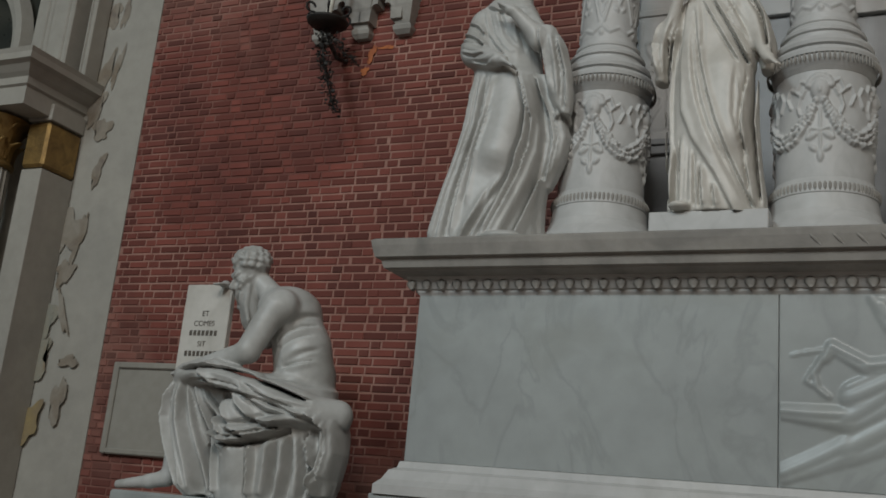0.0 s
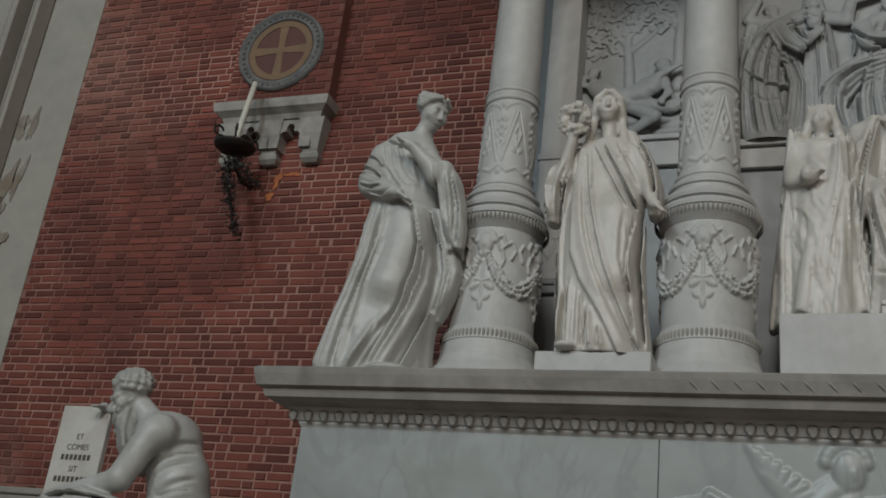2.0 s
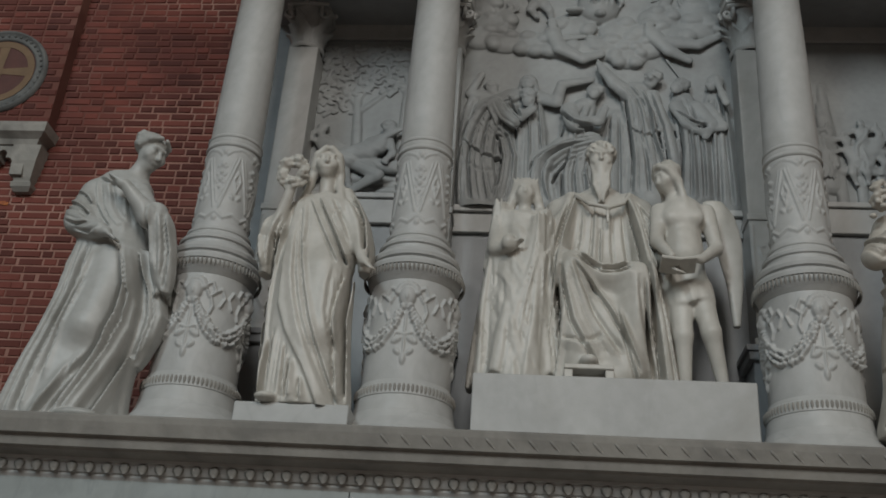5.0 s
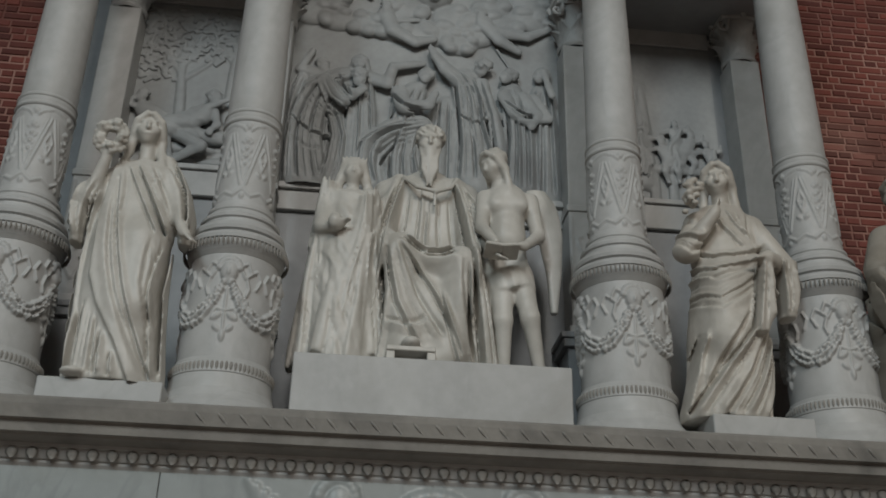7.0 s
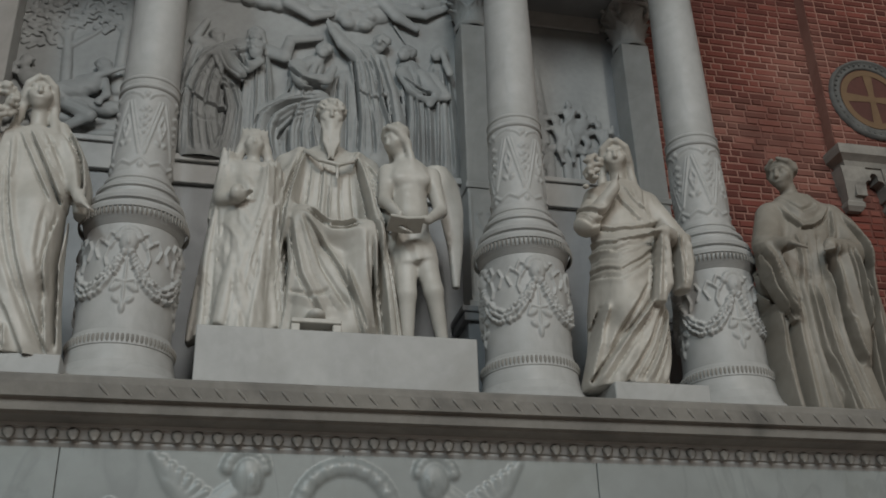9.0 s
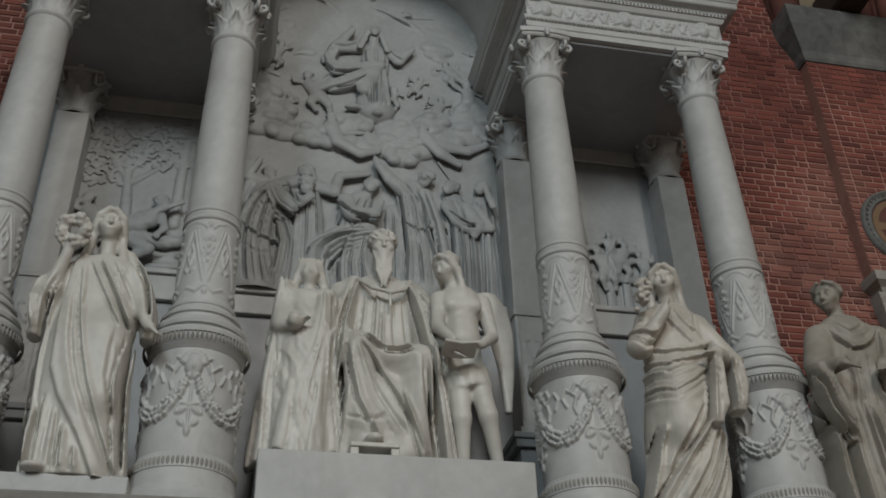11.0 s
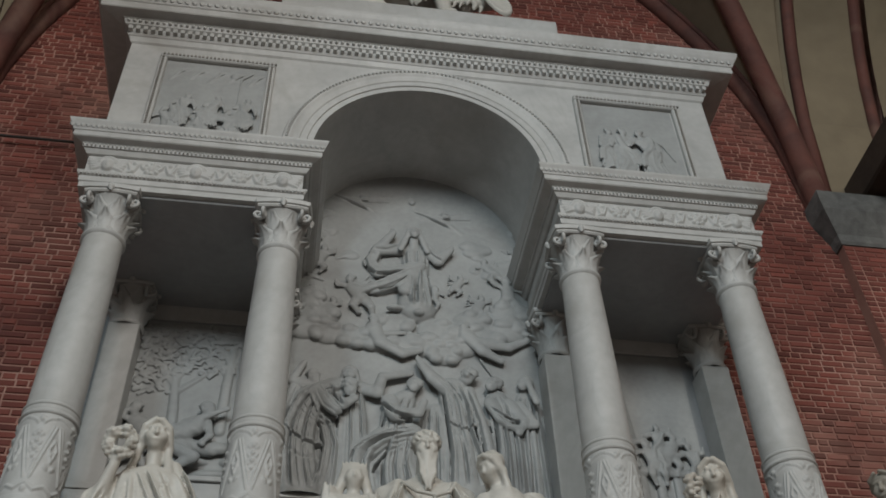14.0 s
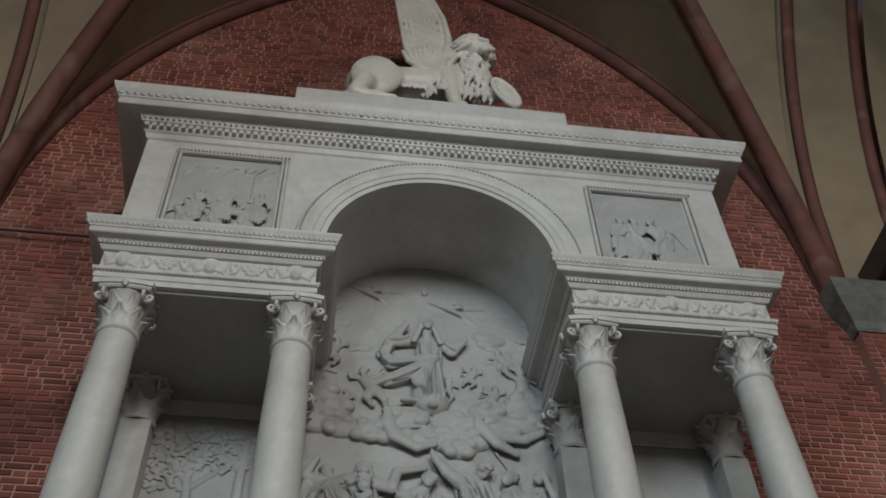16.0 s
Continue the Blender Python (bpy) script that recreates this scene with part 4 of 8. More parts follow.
            xs, zs = [p[0] for p in bent], [p[1] for p in bent]
            s = self.near((min(xs) - 3 * w, -9, min(zs) - 2 * w), (max(xs) + 3 * w, back + 0.02, max(zs) + 2 * w), 0.0)
            q, side, run = self.near_line(bent, s)
            fade = np.clip(run * 5 + 0.25, 0, 1) * np.clip((1 - run) * 8 + 0.45, 0, 1)
            v = thin * w * (0.62, 0.9, 0.5, 0.75)[number % 4] * (0.75 + 0.5 * run)
            k = flat * h * (0.85, 0.55, 0.68, 0.46)[number % 4]
            lean = np.where(side > 0, 1.9, 0.75) if number % 2 else np.where(side > 0, 0.75, 1.9)
            ridge = np.clip(1 - q / (v * lean), 0, 1) ** 1.15 * k
            u = np.clip(1 - np.abs(q - 1.0 * v) / (0.7 * v), 0, 1) * np.where(lean < 1, 1, 0) * np.where(q < np.abs(side) * 1.02 + 1e-4, 1, 0)
            hollow = u * k * 1.05
            m = np.clip((back - self.Y[s]) / 0.05, 0, 1)
            self.d[s] -= (((ridge - hollow) * fade)[:, None, :] * m).astype(np.float32)

    def step_edge(self, pts, h, w):
        """The hem of an upper cloth: what lies to one side of the line stands proud, thinning away from it."""
        xs, zs = [p[0] for p in pts], [p[1] for p in pts]
        s = self.near((min(xs) - w, -9, min(zs) - w), (max(xs) + w, 0.1, max(zs) + w), 0.0)
        q, side, run = self.near_line(pts, s)
        lift = np.clip(1 - np.abs(side) / w, 0, 1) * np.clip(-side / 0.012, 0, 1) * np.where(q < np.abs(side) + 0.02, 1, 0)
        self.d[s] -= (h * lift[:, None, :] * np.clip((0.06 - self.Y[s]) / 0.05, 0, 1)).astype(np.float32)

    def robe(self, keys, folds=11, amp=0.03, twist=1.0, k=0.04, phase=0.0, sharp=0.7, swing=0.5, clip=None, hem=0.0):
        """Cloth round an upright axis. keys: (z, x, y, rx, ry) from the hem up; folds run down it and fade upwards."""
        folds, amp = folds * 1.1, amp * 0.8
        K = np.array(sorted(keys))
        z0, z1 = K[0, 0], K[-1, 0]
        w = max(K[:, 3].max(), K[:, 4].max()) + amp
        s = self.near((K[:, 1].min() - w, K[:, 2].min() - w, z0), (K[:, 1].max() + w, K[:, 2].max() + w, z1))
        X, Y, Z = self.X[s], self.Y[s], self.Z[s]
        zz = np.linspace(z0, z1, 60)
        sm = []
        for i in range(1, 5):
            v = np.interp(zz, K[:, 0], K[:, i])
            v = np.convolve(np.pad(v, 4, "edge"), np.ones(9) / 9, "valid")
            sm.append(np.interp(Z, zz, v))
        cx, cy, rx, ry = sm
        dx, dy = X - cx, Y - cy
        th = np.arctan2(dy, dx)
        t = (Z - z0) / (z1 - z0)
        ph = th * folds / 2 + twist * t * 2 + phase + swing * np.sin(th * 2 + 3 * t + phase)
        f = 0.8 * np.abs(np.sin(ph)) ** sharp + 0.1
        f2 = 1 - np.abs(np.sin(th * folds * 0.9 + 4 + twist * 3 * t + 1.1 * np.sin(3 * th))) ** 0.8
        a = amp * (0.35 + 0.65 * (1 - t))
        d = (np.sqrt((dx / rx) ** 2 + (dy / ry) ** 2) - 1) * np.minimum(rx, ry) * 0.9 - a * (f - 0.4) - 0.4 * a * (f2 - 0.4)
        d = np.maximum(d, np.maximum(z0 + hem * (0.5 + 0.5 * np.sin(17 * dx + 5 * dy + phase)) - Z, Z - z1))
        if clip:
            d = np.maximum(d, clip[0] * X + clip[1] * Z - clip[2])
        self.add(d, k, s)

    def head(self, c, s=1.0, yaw=0.0, nod=0.0, hair="long", beard=False):
        """yaw: degrees to the viewer's right; nod: degrees down. Faces -y."""
        M = Matrix.Rotation(radians(yaw), 3, "Z") @ Matrix.Rotation(radians(nod), 3, "X")

        def at(x, y, z):
            v = M @ Vector((x * s, y * s, z * s))
            return (c[0] + v.x, c[1] + v.y, c[2] + v.z)

        self.limb(at(0, 0.01, 0.035), at(0, -0.012, -0.03), 0.082 * s, 0.068 * s, 0.02)
        self.limb(at(0, -0.03, -0.045), at(0, -0.042, -0.072), 0.056 * s, 0.042 * s, 0.03)
        self.limb(at(0, -0.085, 0.02), at(0, -0.108, -0.03), 0.011 * s, 0.015 * s, 0.012)
        self.limb(at(-0.035, -0.075, 0.028), at(0.035, -0.075, 0.028), 0.016 * s, 0.016 * s, 0.015)
        for q in (-1, 1):
            self.cut(at(q * 0.033, -0.096, 0.006), 0.013 * s, 0.014)
            self.blob(at(q * 0.033, -0.07, 0.003), (0.015 * s,) * 3, 0.004)
            self.limb(at(q * 0.045, -0.06, -0.025), at(q * 0.03, -0.07, -0.04), 0.028 * s, 0.024 * s, 0.03)
        self.limb(at(-0.018, -0.085, -0.062), at(0.018, -0.085, -0.062), 0.011 * s, 0.011 * s, 0.008)
        if hair == "bun":
            self.blob(at(0, 0.035, 0.045), (0.092 * s, 0.1 * s, 0.082 * s), 0.008, 0.005, 75)
            self.blob(at(0, 0.13, 0.09), (0.055 * s, 0.05 * s, 0.05 * s), 0.015, 0.008, 80)
            for q in (-1, 1):
                self.chain([at(q * 0.02, -0.07, 0.1), at(q * 0.07, -0.045, 0.07), at(q * 0.088, 0.01, 0.02), at(q * 0.05, 0.09, 0.03)], 0.014 * s, 0.022 * s, 0.012)
        elif hair == "long":
            self.blob(at(0, 0.035, 0.045), (0.1 * s, 0.098 * s, 0.092 * s), 0.01, 0.007, 70)
            for q in (-1, 1):
                self.chain([at(q * 0.02, -0.07, 0.095), at(q * 0.075, -0.045, 0.05), at(q * 0.088, -0.01, -0.03)], 0.024 * s, 0.028 * s, 0.008)
                self.chain([at(q * 0.075, 0.0, 0.04), at(q * 0.09, 0.02, -0.06), at(q * 0.1, 0.01, -0.16), at(q * 0.12, -0.02, -0.26)], 0.036 * s, 0.024 * s, 0.02)
        elif hair == "veil":
            self.blob(at(0, 0.03, 0.04), (0.105 * s, 0.1 * s, 0.1 * s), 0.015)
            for q in (-1, 1):
                self.chain([at(q * 0.08, 0.0, 0.06), at(q * 0.1, 0.015, -0.05), at(q * 0.15, 0.03, -0.2), at(q * 0.2, 0.05, -0.34)], 0.034 * s, 0.05 * s, 0.025)
        else:
            self.blob(at(0, 0.035, 0.055), (0.1 * s, 0.1 * s, 0.085 * s), 0.01, 0.016, 75)
            for i in range(54):
                h, a = 1 - 1.25 * (i + 0.5) / 54, i * 2.39996
                r = math.sqrt(1 - h * h)
                v = (0.09 * r * math.cos(a), 0.03 + 0.098 * r * math.sin(a), 0.05 + 0.085 * h)
                if v[1] < -0.035 and v[2] < 0.085 or v[2] < 0.03 and v[1] < 0.02:
                    continue
                self.blob(at(*v), (0.021 * s, 0.021 * s, 0.017 * s), 0.006)
        if beard:
            self.limb(at(0, -0.05, -0.09), at(0, -0.085, -0.26), 0.062 * s, 0.042 * s, 0.02)
            for q in (-0.05, -0.03, -0.01, 0.012, 0.032, 0.05):
                w = 0.012 * math.sin(q * 200)
                self.chain([at(q * 1.15, -0.05, -0.075 + 0.4 * abs(q)), at(q * 1.0 + w, -0.095, -0.14), at(q * 0.8 - w, -0.115, -0.22), at(q * 0.45 + w, -0.12, -0.35 + abs(q))], 0.018 * s, 0.01 * s, 0.006)
            self.limb(at(-0.04, -0.085, -0.045), at(0.04, -0.085, -0.045), 0.014 * s, 0.014 * s, 0.01)

    def hand(self, c, toward, s=1.0):
        v = Vector(toward).normalized()
        u = v.cross(Vector((0, 0, 1)))
        u = u.normalized() if u.length > 0.1 else Vector((1, 0, 0))
        c = Vector(c)
        self.blob(tuple(c + v * 0.03 * s), (0.04 * s, 0.04 * s, 0.035 * s), 0.015)
        for i in (-1.2, -0.4, 0.4, 1.2):
            self.limb(tuple(c + v * 0.05 * s + u * 0.02 * i * s), tuple(c + v * 0.13 * s + u * 0.024 * i * s - Vector((0, 0, 0.015 * s))), 0.014 * s, 0.01 * s, 0.01)

    def fall(self, top, bottom, width, n=7, flare=1.4, thick=0.05, amp=0.035, phase=0.0):
        """A hanging fall of cloth, pleated, with a wavy hem."""
        e, x = 0.03 + 0.8 * thick, [top[i] * 0.5 + bottom[i] * 0.5 for i in range(3)]
        self.drape([(top[0], top[2], width / 2, e), (x[0] + 0.012 * math.sin(5 * phase), x[2], width * 0.25 * (1 + flare), e), (bottom[0], bottom[2], width / 2 * flare, e * 1.1)], x[1], n * 0.8, amp * 0.9, phase + 0.4, 0.5, 0.03)

    def drape(self, rows, y, n=6, amp=0.03, seed=0.0, twist=0.5, k=0.012):
        """Pleated cloth along a bent line. rows: (x, z, half width, depth) from its gathered end to its hem."""
        R = np.array(rows, float)
        t0 = np.linspace(0, 1, len(R))
        tt = np.linspace(0, 1, 6 * len(R))
        P = []
        for i in range(4):
            v = np.interp(tt, t0, R[:, i])
            P.append(np.convolve(np.pad(v, 3, "edge"), np.ones(7) / 7, "valid"))
        px, pz, pw, pd = P
        px[0], pz[0], px[-1], pz[-1] = R[0, 0], R[0, 1], R[-1, 0], R[-1, 1]
        w = R[:, 2].max() + 0.03
        s = self.near((R[:, 0].min() - w, y - R[:, 3].max() - 2 * amp, R[:, 1].min() - w), (R[:, 0].max() + w, y + 0.1, R[:, 1].max() + w), 0.05)
        X, Y, Z = self.X[s][:, 0, :], self.Y[s], self.Z[s][:, 0, :]
        best = np.full(X.shape, 9.0)
        U, W, D, T, over = (np.zeros(X.shape) for _ in range(5))
        tx, tz = np.gradient(px), np.gradient(pz)
        ln = np.sqrt(tx ** 2 + tz ** 2) + 1e-6
        tx, tz = tx / ln, tz / ln
        for i in range(len(tt)):
            dx, dz = X - px[i], Z - pz[i]
            q = np.sqrt(dx * dx + dz * dz)
            m = q < best
            best = np.where(m, q, best)
            al = dx * tx[i] + dz * tz[i]
            U = np.where(m, dx * tz[i] - dz * tx[i], U)
            W = np.where(m, pw[i], W)
            D = np.where(m, pd[i], D)
            T = np.where(m, tt[i], T)
            end = al if i == len(tt) - 1 else (-al if i == 0 else al * 0 - 1)
            over = np.where(m, end, over)
        u = U / W
        bend = u + 0.22 * np.sin(2.6 * u + 2 * seed + 1.5 * T) + 0.12 * np.sin(7 * T + 3 * seed) + 0.03 * np.sin(15 * T + 4 * u)
        n, amp = n * 1.45, amp * 0.75
        ph = (bend * n * 0.36 + twist * T) * math.pi + seed
        f = np.abs(np.sin(ph)) ** 0.7 * (0.8 + 0.35 * np.sin(0.9 * ph + 2 * seed + 4 * T)) + 0.2 * np.abs(np.sin(1.63 * ph + 1.0 + 3 * T)) * np.sin(5 * T + seed) - 0.5
        a = 1.2 * amp * (0.45 + 0.55 * T)
        e = W + 0.3 * a * np.sin(9 * T + seed)
        hem = over - 0.018 * np.sin(ph * 1.1)
        yy = (Y - y)
        d = (np.sqrt((U / e)[:, None, :] ** 2 + (yy / D[:, None, :]) ** 2) - 1) * np.minimum(e, D)[:, None, :] * 0.85
        d = d - (a * f)[:, None, :] * np.where(yy < 0.02, 1, 0)
        d = np.maximum(d, hem[:, None, :])
        self.add(d.astype(np.float32), k, s)

    def person(self, x, z, s, lean=0.0, turn=0.0, arms=((-0.25, -0.3), (0.25, -0.3)), robe=True, y=-0.08, ph=0.0, hair="curly", legs=((-0.08, -0.48), (0.12, -0.46))):
        """A small figure for a relief, head at (x, z), s its height. arms: the hands, from the neck. turn: -1 to 1, where it looks."""
        n = (x - lean * 0.1 * s, y, z - 0.1 * s)
        p = (n[0] - lean * 0.36 * s, y, n[2] - 0.33 * s)
        g = 1 if math.sin(ph * 7 + 1) > 0 else -1
        self.limb((n[0], y, n[2] - 0.03 * s), (x, y - 0.02 * s, z - 0.03 * s), 0.04 * s, 0.036 * s, 0.02)
        self.blob((n[0], y, n[2] - 0.05 * s), (0.125 * s, 0.075 * s, 0.06 * s), 0.02)
        self.limb((n[0], y, n[2] - 0.08 * s), p, 0.098 * s, 0.09 * s, 0.015)
        if not robe:
            self.limb((n[0], y - 0.02 * s, n[2] - 0.1 * s), (p[0], y - 0.04 * s, p[2] + 0.04 * s), 0.105 * s, 0.125 * s, 0.03)
        if robe:
            f = (p[0] - lean * 0.1 * s, y, z - 0.94 * s)
            self.drape([(n[0], n[2] - 0.04 * s, 0.115 * s, 0.1 * s), (p[0], p[2] + 0.08 * s, 0.1 * s, 0.1 * s)], y - 0.02 * s, 5, 0.03 * s, ph, 0.6)
            self.drape([(p[0], p[2] + 0.08 * s, 0.11 * s, 0.11 * s), ((p[0] + f[0]) / 2 + g * 0.03 * s, (p[2] + f[2]) / 2, 0.145 * s, 0.14 * s), (f[0], f[2], 0.18 * s, 0.14 * s)], y - 0.02 * s, 6, 0.045 * s, ph + 1, 0.3 * g)
            self.drape([(n[0] - g * 0.1 * s, n[2] - 0.02 * s, 0.04 * s, 0.07 * s), (p[0], p[2] + 0.06 * s, 0.05 * s, 0.08 * s), (p[0] + g * 0.14 * s, p[2] - 0.06 * s, 0.05 * s, 0.08 * s), (p[0] + g * 0.17 * s, p[2] - 0.32 * s, 0.06 * s, 0.07 * s)], y - 0.1 * s, 3, 0.025 * s, ph, 0.2)
        else:
            for lx, lz in legs:
                knee = (p[0] + lx * 1.25 * s, y - 0.1 * s, p[2] + lz * 0.45 * s)
                self.limb((p[0] + lx * 0.5 * s, y, p[2]), knee, 0.1 * s, 0.07 * s, 0.015)
                self.limb(knee, (p[0] + (lx - lean * 0.2) * s, y, p[2] + lz * 0.9 * s), 0.066 * s, 0.04 * s, 0.015)
                self.blob((p[0] + (lx - lean * 0.2) * s, y - 0.04 * s, p[2] + lz * 0.93 * s), (0.045 * s, 0.07 * s, 0.03 * s), 0.01)
        for k, (ax, az) in enumerate(arms):
            sx = n[0] + (0.115 if k else -0.115) * s
            e = (n[0] + ax * s, y - 0.1 * s, n[2] + az * s)
            m = ((sx + e[0]) / 2 + (0.05 if k else -0.05) * s, y - 0.07 * s, (n[2] + e[2]) / 2 - 0.07 * s)
            self.limb((sx, y - 0.02 * s, n[2] - 0.05 * s), m, 0.056 * s if robe else 0.045 * s, 0.05 * s if robe else 0.038 * s, 0.015)
            self.limb(m, e, 0.042 * s, 0.026 * s, 0.012)
            self.blob(e, (0.032 * s, 0.03 * s, 0.036 * s), 0.01)
        self.head((x, y - 0.04 * s, z), s / (1.65 if robe else 1.25), turn * 60, 5, hair)

    def robed(self, spine, seed=0, n=4, y=-0.03, h=0.05):
        """A clothed body for a relief along a bent spine of (x, z, half width), with folds that run down it."""
        for (x0, z0, r0), (x1, z1, r1) in zip(spine, spine[1:]):
            self.limb((x0, y, z0), (x1, y, z1), r0, r1, 0.03)
        rnd = random.Random(seed)
        lines = []
        for i in range(n):
            u = -0.78 + 1.56 * (i + 0.5) / n + rnd.uniform(-0.12, 0.12)
            drift = rnd.uniform(-0.35, 0.35)
            lines.append([(x + r * (u + drift * k / len(spine)) + rnd.uniform(-0.012, 0.012), z) for k, (x, z, r) in enumerate(spine)])
        self.pleats(lines, 0.034, h, 0.3)

    def mesh(self, name):
        d, h = self.d, self.step
        s = d < 0
        n0, n1, n2 = d.shape
        cnt = np.zeros((n0 - 1, n1 - 1, n2 - 1), np.int16)
        acc = np.zeros((n0 - 1, n1 - 1, n2 - 1, 3), np.float32)
        hits = np.zeros((n0 - 1, n1 - 1, n2 - 1), np.int16)
        for axis in range(3):
            for a in (0, 1):
                for b in (0, 1):
                    o = [0, 0, 0]
                    others = [i for i in range(3) if i != axis]
                    o[others[0]], o[others[1]] = a, b
                    p = list(o)
                    p[axis] = 1
                    sl = tuple(slice(o[i], o[i] + d.shape[i] - 1) for i in range(3))
                    sr = tuple(slice(p[i], p[i] + d.shape[i] - 1) for i in range(3))
                    da, db = d[sl], d[sr]
                    x = (da < 0) != (db < 0)
                    t = np.where(x, da / np.where(x, da - db, 1), 0)
                    for i in range(3):
                        acc[..., i] += np.where(x, (o[i] + (t if i == axis else 0)), 0)
                    hits += x
        on = hits > 0
        ids = np.full(on.shape, -1, np.int64)
        ids[on] = np.arange(on.sum())
        cell = np.argwhere(on)
        verts = (cell + acc[on] / hits[on][:, None]) * h + np.array(self.lo)
        quads = []
        for axis in range(3):
            lo = [slice(1, -1)] * 3
            lo[axis] = slice(0, -1)
            hi = list(lo)
            hi[axis] = slice(1, None)
            sa, sb = s[tuple(lo)], s[tuple(hi)]
            for sign, idx in ((1, np.argwhere(sa & ~sb)), (-1, np.argwhere(~sa & sb))):
                if not len(idx):
                    continue
                base = idx + np.array([1 if i != axis else 0 for i in range(3)])
                u, v = [(1, 2), (2, 0), (0, 1)][axis]
                e, g = np.zeros(3, int), np.zeros(3, int)
                e[u], g[v] = 1, 1
                q = [ids[tuple((base - e - g).T)], ids[tuple((base - g).T)], ids[tuple(base.T)], ids[tuple((base - e).T)]]
                q = np.stack(q if sign > 0 else q[::-1], 1)
                quads.append(q[(q >= 0).all(1)])
        quads = np.concatenate(quads)
        ends = np.concatenate([quads[:, [i, (i + 1) % 4]] for i in range(4)])
        share = np.bincount(ends[:, 0], minlength=len(verts)) + np.bincount(ends[:, 1], minlength=len(verts))
        for _ in range(2):
            mean = np.stack([np.bincount(ends[:, 0], verts[ends[:, 1], i], len(verts)) + np.bincount(ends[:, 1], verts[ends[:, 0], i], len(verts)) for i in range(3)], 1) / np.maximum(share, 1)[:, None]
            verts = verts + 0.42 * (mean - verts) * (share > 0)[:, None]
        return raw(name, verts, quads)


FLAT = 0.5


def relief_clay(x0, x1, h, step):
    c = Clay((x0, -0.56, -0.03), (x1, 0.05, h), step)
    c.add(-c.Y, 0.01)
    return c


def central_relief():
    c = relief_clay(-1.25, 1.25, 4.3, 0.0095)
    Z0 = 5.8
    rnd = random.Random(11)
    # bank of clouds
    for x, z, r in ((-1.1, 7.68, 0.2), (-0.85, 7.62, 0.18), (-0.6, 7.6, 0.2), (-0.95, 7.85, 0.2), (-0.35, 7.58, 0.2), (-0.1, 7.55, 0.2), (0.12, 7.55, 0.2), (0.3, 7.45, 0.18), (0.48, 7.55, 0.16), (0.72, 7.7, 0.2), (0.95, 7.8, 0.2), (1.15, 7.85, 0.16), (0.25, 7.75, 0.22), (-0.2, 7.8, 0.2), (0.6, 7.9, 0.2), (1.0, 8.05, 0.22), (-1.1, 8.05, 0.2)):
        c.blob((x, -0.01, z - Z0), (r, 0.1, r * 0.72), 0.02)
        for k in range(4):
            a = rnd.uniform(0, 6.28)
            c.blob((x + 0.7 * r * math.cos(a), -0.06, z - Z0 + 0.45 * r * math.sin(a)), (r * 0.42, 0.08, r * 0.34), 0.015)
    # soft far heads and wings round the sides
    for k in range(18):
        x, z = rnd.choice((-1, 1)) * rnd.uniform(0.6, 1.2), rnd.uniform(8.05, 9.45)
        c.blob((x, 0.0, z - Z0), (rnd.uniform(0.05, 0.12), 0.045, rnd.uniform(0.04, 0.08)), 0.012)
        c.limb((x, -0.02, z - Z0), (x + rnd.uniform(-0.16, 0.16), -0.02, z - Z0 + rnd.uniform(-0.1, 0.1)), 0.03, 0.018, 0.012)
    kids = [(-0.95, 8.78, 0.5, 0.3), (-0.66, 8.36, 0.62, -0.4), (-1.04, 8.2, 0.5, 0.2), (-1.08, 9.02, 0.42, 0.3), (0.71, 8.24, 0.42, 0.3), (1.0, 8.5, 0.6, 0.0), (0.77, 8.76, 0.42, -0.5), (1.14, 9.0, 0.4, -0.2), (0.5, 8.5, 0.36, 0.4), (0.23, 8.32, 0.36, 0.2), (-0.82, 8.05, 0.4, 0.6), (0.88, 8.1, 0.4, -0.6)]
    for k, (x, z, s, lean) in enumerate(kids):
        c.blob((x, 0.01, z - Z0 - 0.2 * s), (0.34 * s, 0.035, 0.3 * s), 0.02)
        c.person(x, z - Z0, s, lean, lean, ((-0.28, -0.14 + 0.16 * (k % 3)), (0.26, 0.08 - 0.22 * (k % 2))), False, -0.04, k, legs=((-0.1, -0.4 + 0.07 * (k % 3)), (0.13, -0.3 - 0.08 * (k % 2))))
        for j in range(5):
            g = 1 if lean > 0 else -1
            c.limb((x - g * 0.1 * s, -0.02, z - Z0 - 0.16 * s), (x - g * (0.3 + 0.03 * j) * s, -0.03, z - Z0 + (0.12 - 0.1 * j) * s), 0.04 * s, 0.024 * s, 0.006)
    # two children flying under the clouds
    c.chain([(-0.41, -0.1, 7.7 - Z0), (-0.34, -0.13, 7.52 - Z0), (-0.12, -0.12, 7.4 - Z0), (0.05, -0.1, 7.46 - Z0)], 0.085, 0.04, 0.02)
    c.head((-0.41, -0.13, 7.8 - Z0), 0.5, 20, 10, "curly")
    c.limb((-0.36, -0.13, 7.62 - Z0), (-0.1, -0.12, 7.66 - Z0), 0.035, 0.024, 0.015)
    c.chain([(0.52, -0.1, 7.7 - Z0), (0.68, -0.13, 7.5 - Z0), (0.86, -0.1, 7.4 - Z0)], 0.085, 0.04, 0.02)
    c.chain([(0.66, -0.1, 7.6 - Z0), (0.95, -0.1, 7.58 - Z0), (1.16, -0.06, 7.7 - Z0)], 0.07, 0.035, 0.02)
    c.head((0.5, -0.13, 7.77 - Z0), 0.5, -20, 10, "curly")
    c.limb((0.66, -0.05, 7.42 - Z0), (0.78, -0.03, 7.22 - Z0), 0.015, 0.012, 0.01)
